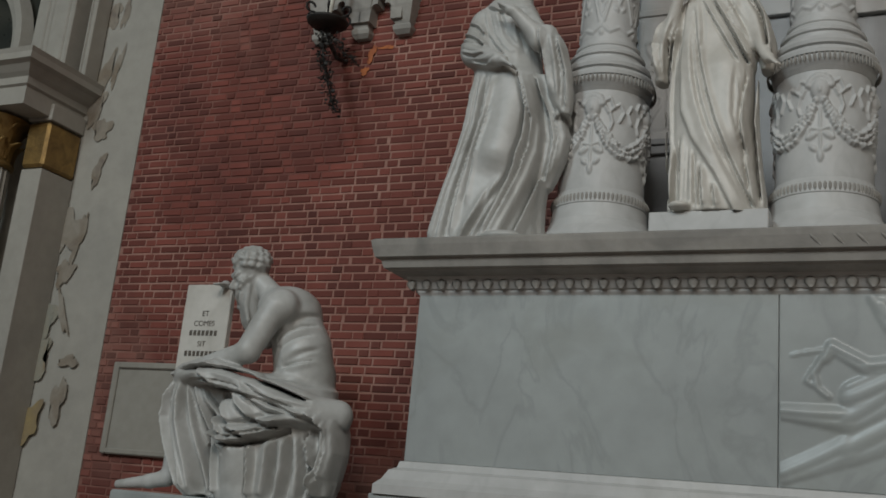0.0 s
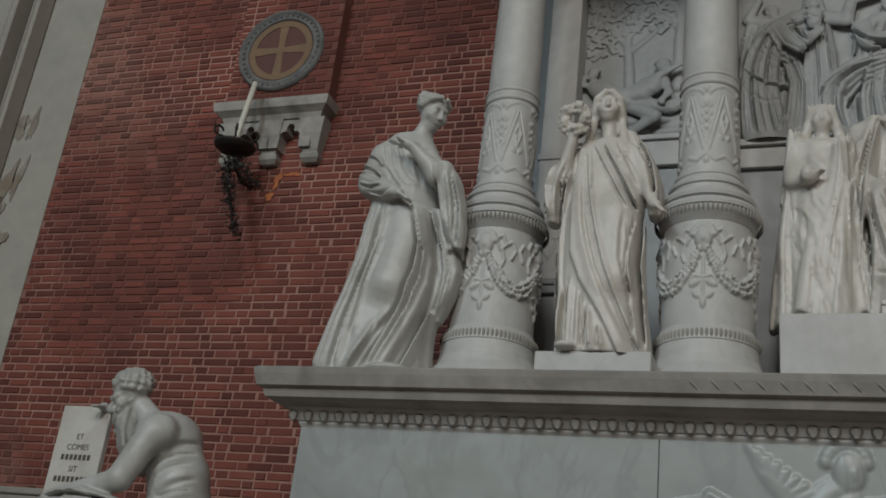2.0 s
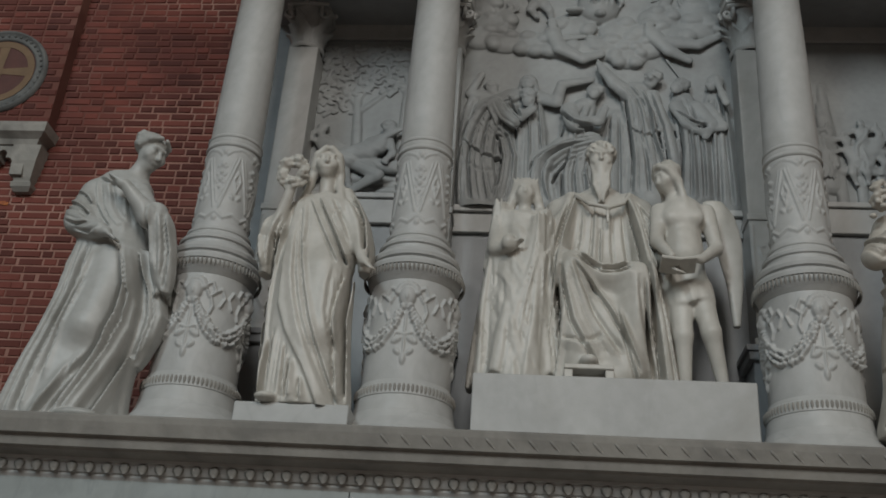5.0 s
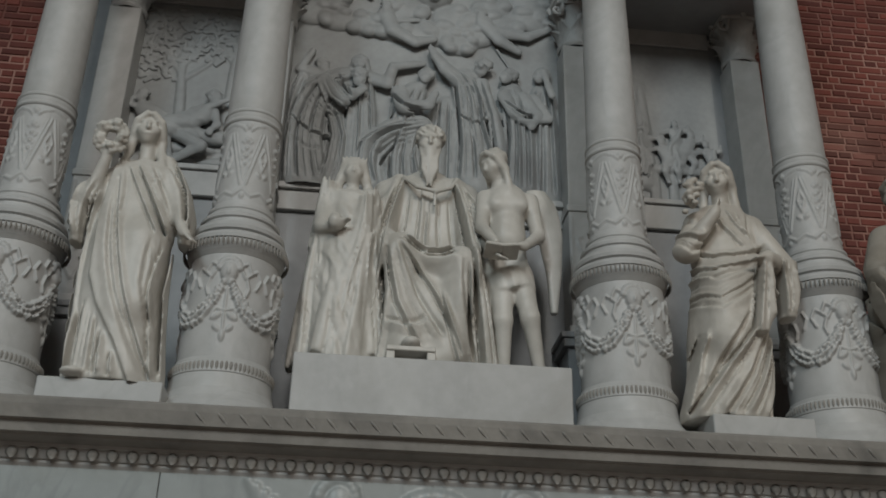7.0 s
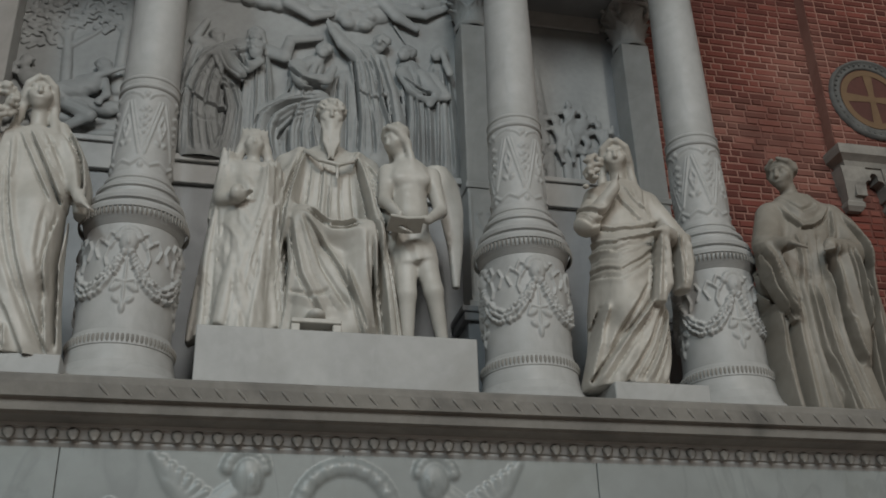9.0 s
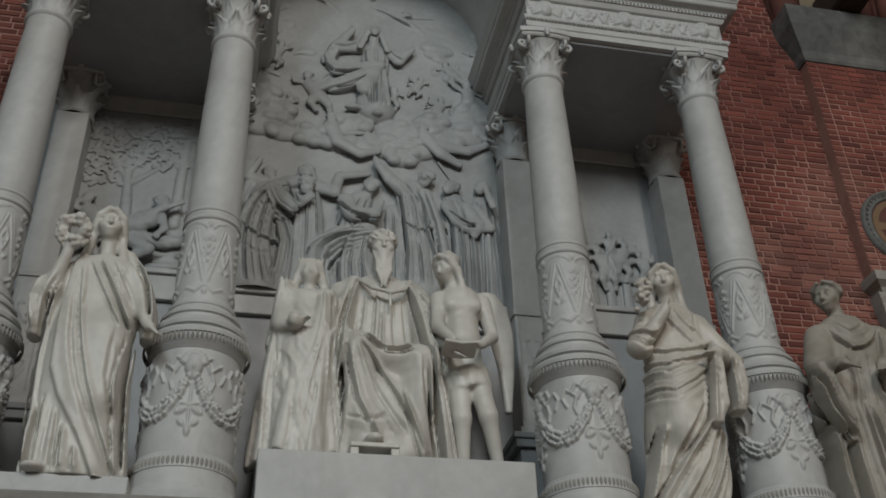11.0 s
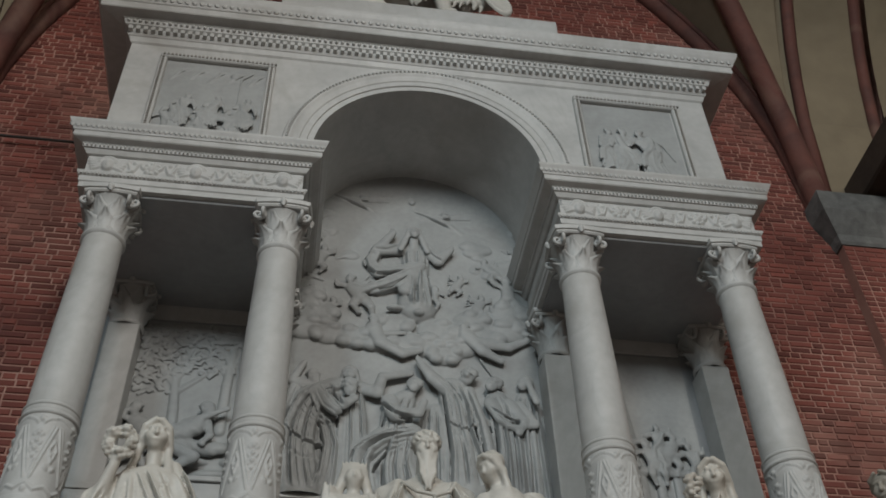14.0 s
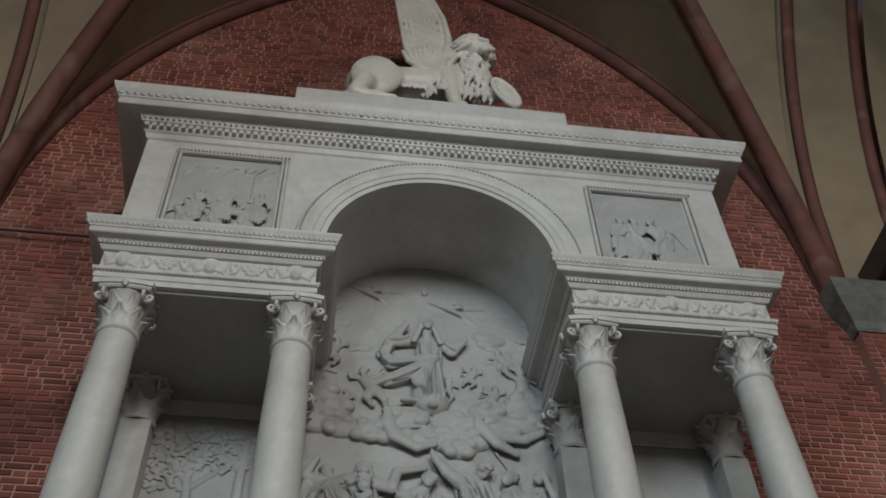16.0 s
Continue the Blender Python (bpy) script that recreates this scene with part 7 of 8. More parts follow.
def statue_winged_youth():
    c = Clay((-0.36, -0.42, -0.02), (0.5, 0.36, 1.75), 0.0115)
    c.chain([(0.04, 0, 0.76), (0.0, 0.0, 0.98), (0.0, 0.0, 1.26)], 0.118, 0.135, 0.06)
    c.blob((0, 0.01, 1.27), (0.185, 0.095, 0.085), 0.05)
    for q in (-1, 1):
        c.blob((q * 0.07, -0.095, 1.2), (0.075, 0.045, 0.06), 0.03)
        for i in range(3):
            c.blob((0.005 + q * 0.035, -0.105, 1.08 - 0.065 * i), (0.035, 0.022, 0.03), 0.03)
    c.limb((-0.02, 0, 1.3), (-0.07, -0.03, 1.43), 0.055, 0.052, 0.03)
    c.head((-0.1, -0.05, 1.51), 0.92, -58, 20, "long")
    c.limb((-0.16, 0, 1.28), (-0.19, -0.1, 1.02), 0.058, 0.048, 0.03)
    c.limb((-0.19, -0.1, 1.02), (-0.12, -0.28, 0.84), 0.046, 0.03, 0.02)
    c.limb((0.18, 0, 1.28), (0.22, -0.05, 1.0), 0.06, 0.048, 0.03)
    c.limb((0.22, -0.05, 1.0), (0.08, -0.28, 0.82), 0.046, 0.03, 0.02)
    c.hand((0.08, -0.28, 0.82), (-0.5, -0.2, 0), 0.8)
    c.robe([(0.6, 0.05, 0.0, 0.15, 0.13), (0.7, 0.04, 0, 0.145, 0.125), (0.82, 0.02, 0, 0.13, 0.11)], 9, 0.02, 1.0, 0.01, hem=0.05)
    c.limb((-0.03, 0, 0.72), (-0.03, -0.06, 0.4), 0.09, 0.062, 0.03)
    c.limb((-0.03, -0.06, 0.4), (-0.02, 0.0, 0.04), 0.062, 0.038, 0.03)
    c.limb((0.1, 0, 0.72), (0.15, -0.08, 0.42), 0.09, 0.064, 0.03)
    c.limb((0.15, -0.08, 0.42), (0.24, 0.02, 0.05), 0.064, 0.038, 0.03)
    c.blob((0.23, -0.04, 0.03), (0.05, 0.1, 0.035), 0.02)
    c.blob((-0.03, -0.06, 0.03), (0.05, 0.1, 0.035), 0.02)
    c.robe([(0.55, 0.37, 0.17, 0.025, 0.03), (0.85, 0.38, 0.18, 0.06, 0.035), (1.15, 0.35, 0.17, 0.1, 0.04), (1.36, 0.28, 0.15, 0.12, 0.045), (1.44, 0.24, 0.14, 0.06, 0.03)], 4, 0.004, 0.2, 0.02)
    for i in range(6):
        c.chain([(0.08 + 0.02 * i, 0.12, 1.32 - 0.02 * i), (0.26 + 0.01 * i, 0.17, 1.42 - 0.07 * i), (0.34 + 0.01 * i, 0.18, 1.15 - 0.07 * i), (0.37 - 0.01 * i, 0.16, 0.58 + 0.07 * i)], 0.032, 0.018, 0.008)
    c.fall((-0.12, 0.1, 0.85), (-0.12, 0.06, 0.0), 0.12, 6, 1.5, 0.07, 0.035)
    return c


def statue_seated_scribe():
    """Old man seated in profile, bowed over a tablet, a heavy cloth gathered round his hips and legs."""
    c = Clay((-0.98, -0.62, -0.02), (1.16, 0.55, 2.06), 0.011)
    c.limb((0.52, 0.05, 0.72), (0.56, 0.05, 0.98), 0.27, 0.23, 0.08)
    c.chain([(0.54, 0.04, 0.95), (0.5, 0.04, 1.2), (0.4, 0.02, 1.44)], 0.22, 0.21, 0.08)
    c.blob((0.34, 0.02, 1.52), (0.24, 0.29, 0.19), 0.08)
    c.pleats([[(0.66, 1.36), (0.52, 1.3), (0.42, 1.2)], [(0.7, 1.22), (0.58, 1.16), (0.46, 1.08)], [(0.72, 1.08), (0.6, 1.04), (0.5, 1.0)], [(0.62, 1.5), (0.5, 1.42), (0.46, 1.32)]], 0.05, 0.03)
    c.limb((0.24, 0.0, 1.58), (0.06, -0.02, 1.74), 0.1, 0.09, 0.05)
    c.head((-0.03, -0.06, 1.8), 1.55, -40, 30, "curly", True)
    c.pleats([[(-0.06, 1.78), (-0.14, 1.66), (-0.17, 1.52)], [(0.0, 1.74), (-0.09, 1.6), (-0.13, 1.5)], [(0.05, 1.78), (-0.03, 1.66), (-0.06, 1.56)]], 0.03, 0.03, 0.0)
    c.blob((0.42, -0.22, 1.5), (0.14, 0.12, 0.14), 0.04)
    c.limb((0.4, -0.26, 1.48), (0.26, -0.36, 1.12), 0.115, 0.095, 0.03)
    c.blob((0.34, -0.34, 1.28), (0.08, 0.07, 0.12), 0.04)
    c.limb((0.27, -0.36, 1.11), (-0.28, -0.34, 0.98), 0.09, 0.045, 0.025)
    c.hand((-0.28, -0.34, 0.98), (-0.8, 0.0, -0.25), 1.15)
    c.limb((0.24, 0.24, 1.5), (0.0, 0.26, 1.32), 0.09, 0.075, 0.04)
    c.limb((0.0, 0.26, 1.32), (-0.28, 0.12, 1.72), 0.07, 0.04, 0.03)
    c.hand((-0.32, 0.06, 1.74), (-0.1, -0.6, 0.0), 1.1)
    # legs
    c.limb((0.5, -0.14, 0.78), (-0.32, -0.24, 0.82), 0.19, 0.13, 0.06)
    c.limb((-0.34, -0.24, 0.8), (-0.42, -0.22, 0.16), 0.105, 0.054, 0.04)
    c.chain([(-0.43, -0.22, 0.12), (-0.58, -0.23, 0.085), (-0.88, -0.24, 0.04)], 0.07, 0.036, 0.03)
    c.limb((0.5, 0.18, 0.8), (-0.05, 0.2, 0.8), 0.17, 0.13, 0.06)
    c.limb((-0.05, 0.2, 0.8), (0.05, 0.2, 0.1), 0.11, 0.06, 0.05)
    # cloth
    c.robe([(0.0, 0.44, -0.03, 0.5, 0.44), (0.3, 0.44, -0.03, 0.47, 0.42), (0.6, 0.45, -0.02, 0.45, 0.4), (0.88, 0.46, 0, 0.38, 0.33)], 7, 0.012, 0.8, 0.08, 0.8)
    c.limb((0.62, -0.2, 0.7), (0.3, -0.36, 0.58), 0.15, 0.14, 0.08)
    c.limb((0.3, -0.38, 0.62), (0.36, -0.34, 0.1), 0.14, 0.14, 0.08)
    c.robe([(0.02, -0.02, -0.26, 0.13, 0.16), (0.3, -0.16, -0.26, 0.16, 0.17), (0.6, -0.26, -0.25, 0.17, 0.17), (0.88, -0.3, -0.24, 0.14, 0.15)], 5, 0.012, 0.6, 0.04, 0.5)
    c.pleats([[(-0.38, 0.86), (-0.42, 0.58), (-0.26, 0.28), (-0.1, 0.03)], [(-0.3, 0.86), (-0.24, 0.55), (-0.1, 0.25), (-0.01, 0.03)], [(-0.18, 0.84), (0.0, 0.48), (0.16, 0.15), (0.2, 0.03)], [(-0.1, 0.8), (0.08, 0.55), (0.2, 0.36)], [(0.04, 0.5), (0.26, 0.42), (0.48, 0.46), (0.7, 0.56)], [(0.08, 0.62), (0.3, 0.5), (0.56, 0.58), (0.78, 0.64)], [(0.46, 0.42), (0.5, 0.22), (0.52, 0.03)], [(0.7, 0.48), (0.72, 0.25), (0.7, 0.03)], [(0.84, 0.52), (0.9, 0.28), (0.94, 0.06)], [(0.6, 0.45), (0.62, 0.24), (0.62, 0.04)]], 0.05, 0.1)
    c.chain([(-0.3, -0.36, 0.92), (0.02, -0.44, 0.94), (0.42, -0.42, 0.82), (0.78, -0.32, 0.7), (0.98, -0.12, 0.68)], 0.08, 0.12, 0.03)
    c.pleats([[(0.26, 0.8), (0.46, 0.6), (0.72, 0.58)], [(0.34, 0.84), (0.58, 0.68), (0.86, 0.64)], [(0.16, 0.76), (0.3, 0.52), (0.56, 0.46)], [(0.1, 0.8), (0.16, 0.56), (0.3, 0.38)], [(0.88, 0.66), (0.98, 0.56), (1.0, 0.4)]], 0.05, 0.075)
    c.pleats([[(-0.3, 0.96), (0.04, 0.99), (0.44, 0.92), (0.84, 0.78)], [(-0.24, 0.9), (0.06, 0.92), (0.46, 0.83), (0.86, 0.7)], [(-0.1, 0.86), (0.2, 0.82), (0.5, 0.76), (0.9, 0.63)], [(0.0, 1.0), (0.3, 0.9), (0.6, 0.88)], [(-0.1, 0.98), (0.0, 0.9), (0.1, 0.84)]], 0.04, 0.055)
    c.robe([(0.08, 0.92, -0.1, 0.07, 0.12), (0.35, 0.95, -0.1, 0.1, 0.14), (0.62, 0.96, -0.1, 0.1, 0.14)], 4, 0.012, 0.4, 0.03)
    c.pleats([[(0.94, 0.66), (0.96, 0.4), (0.9, 0.12)], [(1.0, 0.62), (1.03, 0.4), (0.98, 0.2)]], 0.045, 0.05, 0.2)
    return c


def statue_winged_lion():
    c = Clay((-1.36, -0.78, -0.02), (1.2, 0.5, 3.55), 0.0185)
    c.limb((-0.7, 0, 0.86), (0.2, 0, 0.92), 0.3, 0.33, 0.1)
    c.blob((-0.74, 0, 0.86), (0.38, 0.33, 0.44), 0.06)
    c.blob((-0.72, -0.27, 0.74), (0.34, 0.14, 0.46), 0.025)
    c.limb((-0.86, -0.34, 0.42), (-0.98, -0.36, 0.16), 0.15, 0.1, 0.05)
    c.chain([(-0.98, -0.33, 0.12), (-0.7, -0.34, 0.1), (-0.5, -0.34, 0.07)], 0.1, 0.085, 0.04)
    c.chain([(-1.0, 0.1, 0.7), (-1.22, 0.0, 0.4), (-1.3, -0.2, 0.14), (-1.1, -0.33, 0.1)], 0.06, 0.055, 0.03)
    c.blob((0.36, 0, 0.92), (0.34, 0.34, 0.5), 0.08)
    c.limb((0.24, -0.26, 0.95), (0.33, -0.3, 0.08), 0.13, 0.085, 0.03)
    c.limb((0.62, -0.1, 0.8), (0.88, -0.3, 0.5), 0.14, 0.1, 0.05)
    c.blob((0.95, -0.34, 0.52), (0.14, 0.1, 0.09), 0.03)
    c.limb((0.5, 0.2, 0.7), (0.7, 0.1, 0.06), 0.12, 0.1, 0.05)
    c.blob((0.34, -0.3, 0.07), (0.13, 0.14, 0.075), 0.03)
    for q in (-1, 0, 1):
        c.limb((0.34 + q * 0.07, -0.36, 0.08), (0.34 + q * 0.08, -0.41, 0.05), 0.045, 0.035, 0.01)
    rnd = random.Random(4)
    # tufts on the breast and under the belly
    for i in range(70):
        a, z = rnd.uniform(-1.3, 0.9), rnd.uniform(0.5, 1.05)
        x = 0.36 + 0.34 * math.sin(a)
        c.limb((x - 0.12, -0.3 * math.cos(a) - 0.02, z), (x - 0.1, -0.36 * math.cos(a), z - 0.11), 0.034, 0.014, 0.008)
    for i in range(22):
        x = -0.55 + 0.034 * i
        c.limb((x, -0.2, 0.66), (x + 0.01, -0.22 - 0.03 * (i % 2), 0.6), 0.028, 0.012, 0.008)
    # mane in thick locks, the head turned half to the front
    c.blob((0.5, -0.06, 1.36), (0.24, 0.24, 0.32), 0.06)
    c.limb((0.54, -0.12, 1.2), (0.6, -0.24, 0.4), 0.2, 0.1, 0.08)
    H = Vector((0.6, -0.34, 1.5))
    for ring in range(4):
        for i in range(15):
            a = -2.5 + 5.0 * i / 14 + 0.17 * (ring % 2)
            r0 = 0.22 + 0.06 * ring
            p = H + Vector((r0 * math.sin(a) * 0.95, -0.03, r0 * math.cos(a) * 0.9)) + Vector((-0.07 * ring, 0.05 * ring, -0.02 * ring))
            q = p + Vector((0.1 * math.sin(a), 0.02, 0.06 * math.cos(a) - 0.11))
            c.limb(tuple(p), tuple(q), 0.055, 0.022, 0.01)
    for i in range(64):
        x, z = rnd.uniform(0.42, 0.8), rnd.uniform(0.4, 1.3)
        y = -0.26 - 0.1 * math.cos((x - 0.57) * 6) - 0.02 * (z - 0.5)
        c.chain([(x, y, z), (x + 0.02, y - 0.03, z - 0.09), (x - 0.01, y - 0.01, z - 0.17)], 0.042, 0.018, 0.008)
    M = Matrix.Rotation(radians(52), 3, "Z") @ Matrix.Rotation(radians(34), 3, "X")

    def at(x, y, z):
        v = H + M @ Vector((x, y, z))
        return (v.x, v.y, v.z)

    c.blob(at(0, 0, 0.02), (0.19, 0.2, 0.2), 0.02)
    c.limb(at(0, -0.14, 0.1), at(0, -0.29, 0.0), 0.075, 0.07, 0.03)
    c.blob(at(0, -0.34, 0.01), (0.055, 0.04, 0.04), 0.015)
    for q in (-1, 1):
        c.limb(at(q * 0.05, -0.25, -0.04), at(q * 0.065, -0.31, -0.075), 0.075, 0.06, 0.015)
        c.limb(at(q * 0.05, -0.2, 0.14), at(q * 0.14, -0.13, 0.11), 0.04, 0.03, 0.015)
        c.cut(at(q * 0.09, -0.215, 0.085), 0.034, 0.012)
        c.blob(at(q * 0.15, -0.02, 0.15), (0.04, 0.035, 0.04), 0.02)
    for i in range(90):
        h, a = 1 - 1.7 * (i + 0.5) / 90, i * 2.39996
        r = math.sqrt(1 - h * h)
        v = Vector((0.21 * r * math.cos(a), 0.05 + 0.21 * r * math.sin(a), 0.03 + 0.21 * h))
        if v.y > -0.02 or (v.y > -0.08 and abs(v.x) > 0.12):
            e = v + Vector((0.05 * math.cos(a), 0.06, -0.1))
            c.limb(at(*v), at(*e), 0.05, 0.02, 0.006)
    c.limb(at(0, -0.14, -0.17), at(0, -0.26, -0.2), 0.085, 0.055, 0.015)
    c.limb(at(0, -0.22, -0.25), at(0, -0.2, -0.4), 0.06, 0.03, 0.02)
    c.cut(at(0, -0.31, -0.145), 0.05, 0.012)
    # wing, long feathers with short coverts over them
    c.drape([(0.0, 1.05, 0.14, 0.05), (-0.05, 1.6, 0.26, 0.05), (-0.08, 2.1, 0.28, 0.05), (-0.25, 3.2, 0.2, 0.04)], -0.2, 1, 0.0, 0.0, 0.0)
    for i in range(10):
        t = i / 9
        c.chain([(-0.14 + 0.26 * t, -0.25, 1.0 + 0.05 * t), (-0.3 + 0.48 * t, -0.26, 1.4 + 0.2 * t), (-0.36 + 0.62 * t, -0.26, 1.8 + 0.1 * t), (-0.4 + 0.62 * t, -0.25, 2.3 + 0.15 * t), (-0.48 + 0.46 * t, -0.23, 3.1 + 0.35 * t)], 0.038, 0.03, 0.004)
    for i in range(8):
        t = i / 7
        c.chain([(-0.1 + 0.2 * t, -0.3, 1.0), (-0.3 + 0.42 * t, -0.31, 1.14 + 0.2 * t), (-0.37 + 0.5 * t, -0.3, 1.4 + 0.3 * t)], 0.036, 0.03, 0.004)
    c.chain([(0.14, -0.3, 1.0), (0.24, -0.31, 1.5), (0.28, -0.29, 1.9), (0.22, -0.27, 2.5), (-0.02, -0.24, 3.45)], 0.06, 0.035, 0.012)
    c.folds(-0.3, 0.8, 0.3, 0.3, 10, 9, 0.012, 0.3, 0.4, 0.2)
    return c


group = holder("group_plinth", 0, 0, LEDGE_Z, label="white marble plinth under the seated group", category="plinth")
part("block", boxes([(-0.905, 0.975, -0.72, 0.5, 0.16, 0.62)]), MARBLE, group)
part("foot", boxes([(-0.94, 1.01, -0.755, 0.5, 0, 0.16)]), MARBLE, group)
GZ = LEDGE_Z + 0.62
statue("statue_elder", statue_enthroned_elder(), 0.0, -0.05, GZ, "pale marble statue of a bearded seated elder")
statue("statue_veiled", statue_veiled_woman(), -0.62, -0.3, GZ, "pale marble statue of a veiled standing woman").scale = (1.08, 1.05, 1.13)
statue("statue_youth", statue_winged_youth(), 0.6, -0.26, GZ, "pale marble statue of a winged nude youth").scale = (1.08, 1.08, 1.19)
stool = holder("footstool", -0.12, -0.5, GZ, label="small carved marble footstool under the elder's foot", category="footstool")
part("top", boxes([(-0.17, 0.17, -0.14, 0.14, 0.085, 0.12)]), STATUE, stool)
for x in (-0.14, 0.14):
    part("leg", boxes([(x - 0.03, x + 0.03, -0.13, 0.13, 0, 0.085)]), STATUE, stool)
book = holder("open_book", 0.52, -0.54, GZ + 0.92, label="open marble book held before the youth", category="book")
for s in (-1, 1):
    leafm = boxes([(min(0, s * 0.13), max(0, s * 0.13), -0.09, 0.09, 0, 0.025)])
    ob = part("page", leafm, STATUE, book)
    ob.rotation_euler = (radians(-14), -s * 0.12, 0)
for x, w in ((-2.015, 0.37), (2.11, 0.335)):
    blk = tagged(part("marble_plinth", boxes([(-w, w, -0.32, 0.26, 0, 0.22)]), MARBLE), "plain white marble block under a statue", "plinth", "statue blocks")
    blk.location = (x, -0.82, LEDGE_Z)
statue("statue_inward", statue_inward_woman(), -3.36, -0.98, LEDGE_Z, "grey-white marble statue of a draped woman looking down", COOLSTATUE)
statue("statue_wreath", statue_wreath_woman(), -2.02, -0.9, LEDGE_Z + 0.22, "pale marble statue of a woman raising a wreath").scale = (1, 1, 1.03)
statue("statue_flower_bearer", statue_flower_woman(), 2.11, -0.88, LEDGE_Z + 0.22, "warm pale marble statue of a woman holding flowers", WARMSTATUE).scale = (1.02, 1.02, 1.05)
statue("statue_cloaked", statue_cloaked_woman(), 3.5, -0.9, LEDGE_Z, "soiled warm grey marble statue of a cloaked woman", DIRTYSTATUE)
statue("statue_lion", statue_winged_lion(), 0.0, 0.05, 12.13, "weathered marble winged lion with lifted head on plinth")
# shield held by the lion
sh = holder("shield", 1.08, -0.36, 12.145, label="oval carved marble shield leaning on the lion", category="shield")
me = lathe("shield", [(0.0, 0.05), (0.1, 0.045), (0.17, 0.03), (0.175, 0.045), (0.205, 0.045), (0.21, 0.0)], 32)
me.transform(Matrix.Diagonal((0.74, 1.7, 1, 1)))
me.transform(Matrix.Rotation(radians(86), 4, "X"))
me.transform(Matrix.Translation((0, 0, 0.36)))
o = put("oval", me, STATUE, sh, smooth=True)
o.rotation_euler = (0, radians(-20), radians(10))

# the seated scribe on his own pedestal, with the tablet
ped = holder("scribe_pedestal", -5.35, -0.5, -0.35, label="plain pale marble pedestal beside the monument", category="pedestal")
part("block", boxes([(-1.0, 0.98, -0.52, 0.55, 0, 1.57)]), SLAB, ped)
part("cap", boxes([(-1.08, 1.05, -0.6, 0.6, 1.57, 1.72)], 0.02), SLAB, ped)
statue("statue_scribe", statue_seated_scribe(), -5.78, -0.5, 1.37, "pale marble statue of a seated bearded man bent over a tablet", COOLSTATUE).scale = (1, 1, 1)
tab = holder("tablet", -6.27, -0.42, 2.3, label="white marble tablet with engraved lettering held on the knee", category="tablet")
slab = part("slab", boxes([(-0.25, 0.22, -0.03, 0.03, 0, 0.82)]), STATUE, tab)


def word(text, x, z, size):
    cu = bpy.data.curves.new("lettering", "FONT")
    cu.body, cu.size, cu.extrude, cu.align_x = text, size, 0.001, "CENTER"
    cu.materials.append(INK)
    ob = new("lettering", cu)
    ob.parent = slab
    ob.matrix_local = pose(x, -0.0325, z, 90, 0, 0)


word("ET", -0.015, 0.545, 0.066)
word("COMES", -0.015, 0.46, 0.066)
word("SIT", -0.015, 0.285, 0.066)
word("MDLIII", -0.015, 0.115, 0.066)
for z, n in ((0.4, 7), (0.225, 8)):
    for k in range(n):
        x = -0.015 + (k - (n - 1) / 2) * 0.042
        part("letter_bar", boxes([(x - 0.014, x + 0.014, -0.033, -0.03, z - 0.022, z + 0.022)], 0), INK, slab)

# plaque on the wall
pq = holder("wall_plaque", -7.69, 0.885, 1.7, label="large worn stone plaque with raised rim on brick wall", category="plaque")
part("field", boxes([(-0.6, 0.6, -0.03, 0.02, 0.05, 0.87)]), PLAQUE, pq)
for it in ((-0.66, -0.59, -0.06, 0.02, 0, 0.93), (0.59, 0.66, -0.06, 0.02, 0, 0.93), (-0.59, 0.59, -0.06, 0.02, 0, 0.06), (-0.59, 0.59, -0.06, 0.02, 0.865, 0.93)):
    part("rim", boxes([it], 0.012), PLAQUE, pq)

# iron torch bracket with its withered garland
sc = holder("torch_bracket", -6.05, 0.45, 5.94, label="black iron bracket with tilted candle and withered garland", category="bracket")
put("candle", sweep("candle", [(-0.02, 0, 0.05), (0.02, 0.01, 0.4), (0.07, 0.02, 0.82)], 0.035, 10, 0.8), WAX, sc, "long dirty white candle", smooth=True)
put("dish", lathe("dish", [(0.02, 0.0), (0.15, 0.02), (0.2, 0.06), (0.21, 0.08), (0.18, 0.07), (0.05, 0.03)], 24), IRON, sc, smooth=True)
put("arm", sweep("arm", [(0, 0.45, -0.15), (0, 0.25, -0.2), (0, 0.1, -0.12), (0, 0, 0.02)], 0.022, 8), IRON, sc)
for k in range(6):
    a = k * math.pi / 3
    pts = [(0.19 * math.cos(a), 0.19 * math.sin(a), 0.07)] + [((0.2 + 0.05 * math.sin(t)) * math.cos(a), (0.2 + 0.05 * math.sin(t)) * math.sin(a), 0.12 + 0.05 * (1 - math.cos(t))) for t in np.linspace(0, 4.5, 8)]
    put("scroll", sweep("scroll", pts, 0.012, 6), IRON, sc)
rnd = random.Random(9)
vs, fs = [], []
for k in range(520):
    t = rnd.random()
    br = rnd.random() < 0.3
    x = (0.02 + 0.34 * t if br else -0.04 + 0.26 * t ** 1.6) + rnd.gauss(0, 0.035 * (1.1 - 0.4 * t))
    z = (-0.05 - 0.35 * t if br else -0.02 - 0.88 * t) + rnd.gauss(0, 0.02)
    if not br and 0.62 < t < 0.7 and rnd.random() < 0.8:
        continue
    y = rnd.gauss(0, 0.035)
    q = Euler((rnd.uniform(0, 6), rnd.uniform(0, 6), rnd.uniform(0, 6))).to_matrix()
    n0 = len(vs)
    L, W = rnd.uniform(0.03, 0.06), rnd.uniform(0.008, 0.016)
    for p in ((0, 0, 0), (W, 0, L * 0.5), (0, 0.004, L), (-W, 0, L * 0.5)):
        vs.append(tuple(q @ Vector(p) + Vector((x, y, z))))
    fs.append((n0, n0 + 1, n0 + 2, n0 + 3))
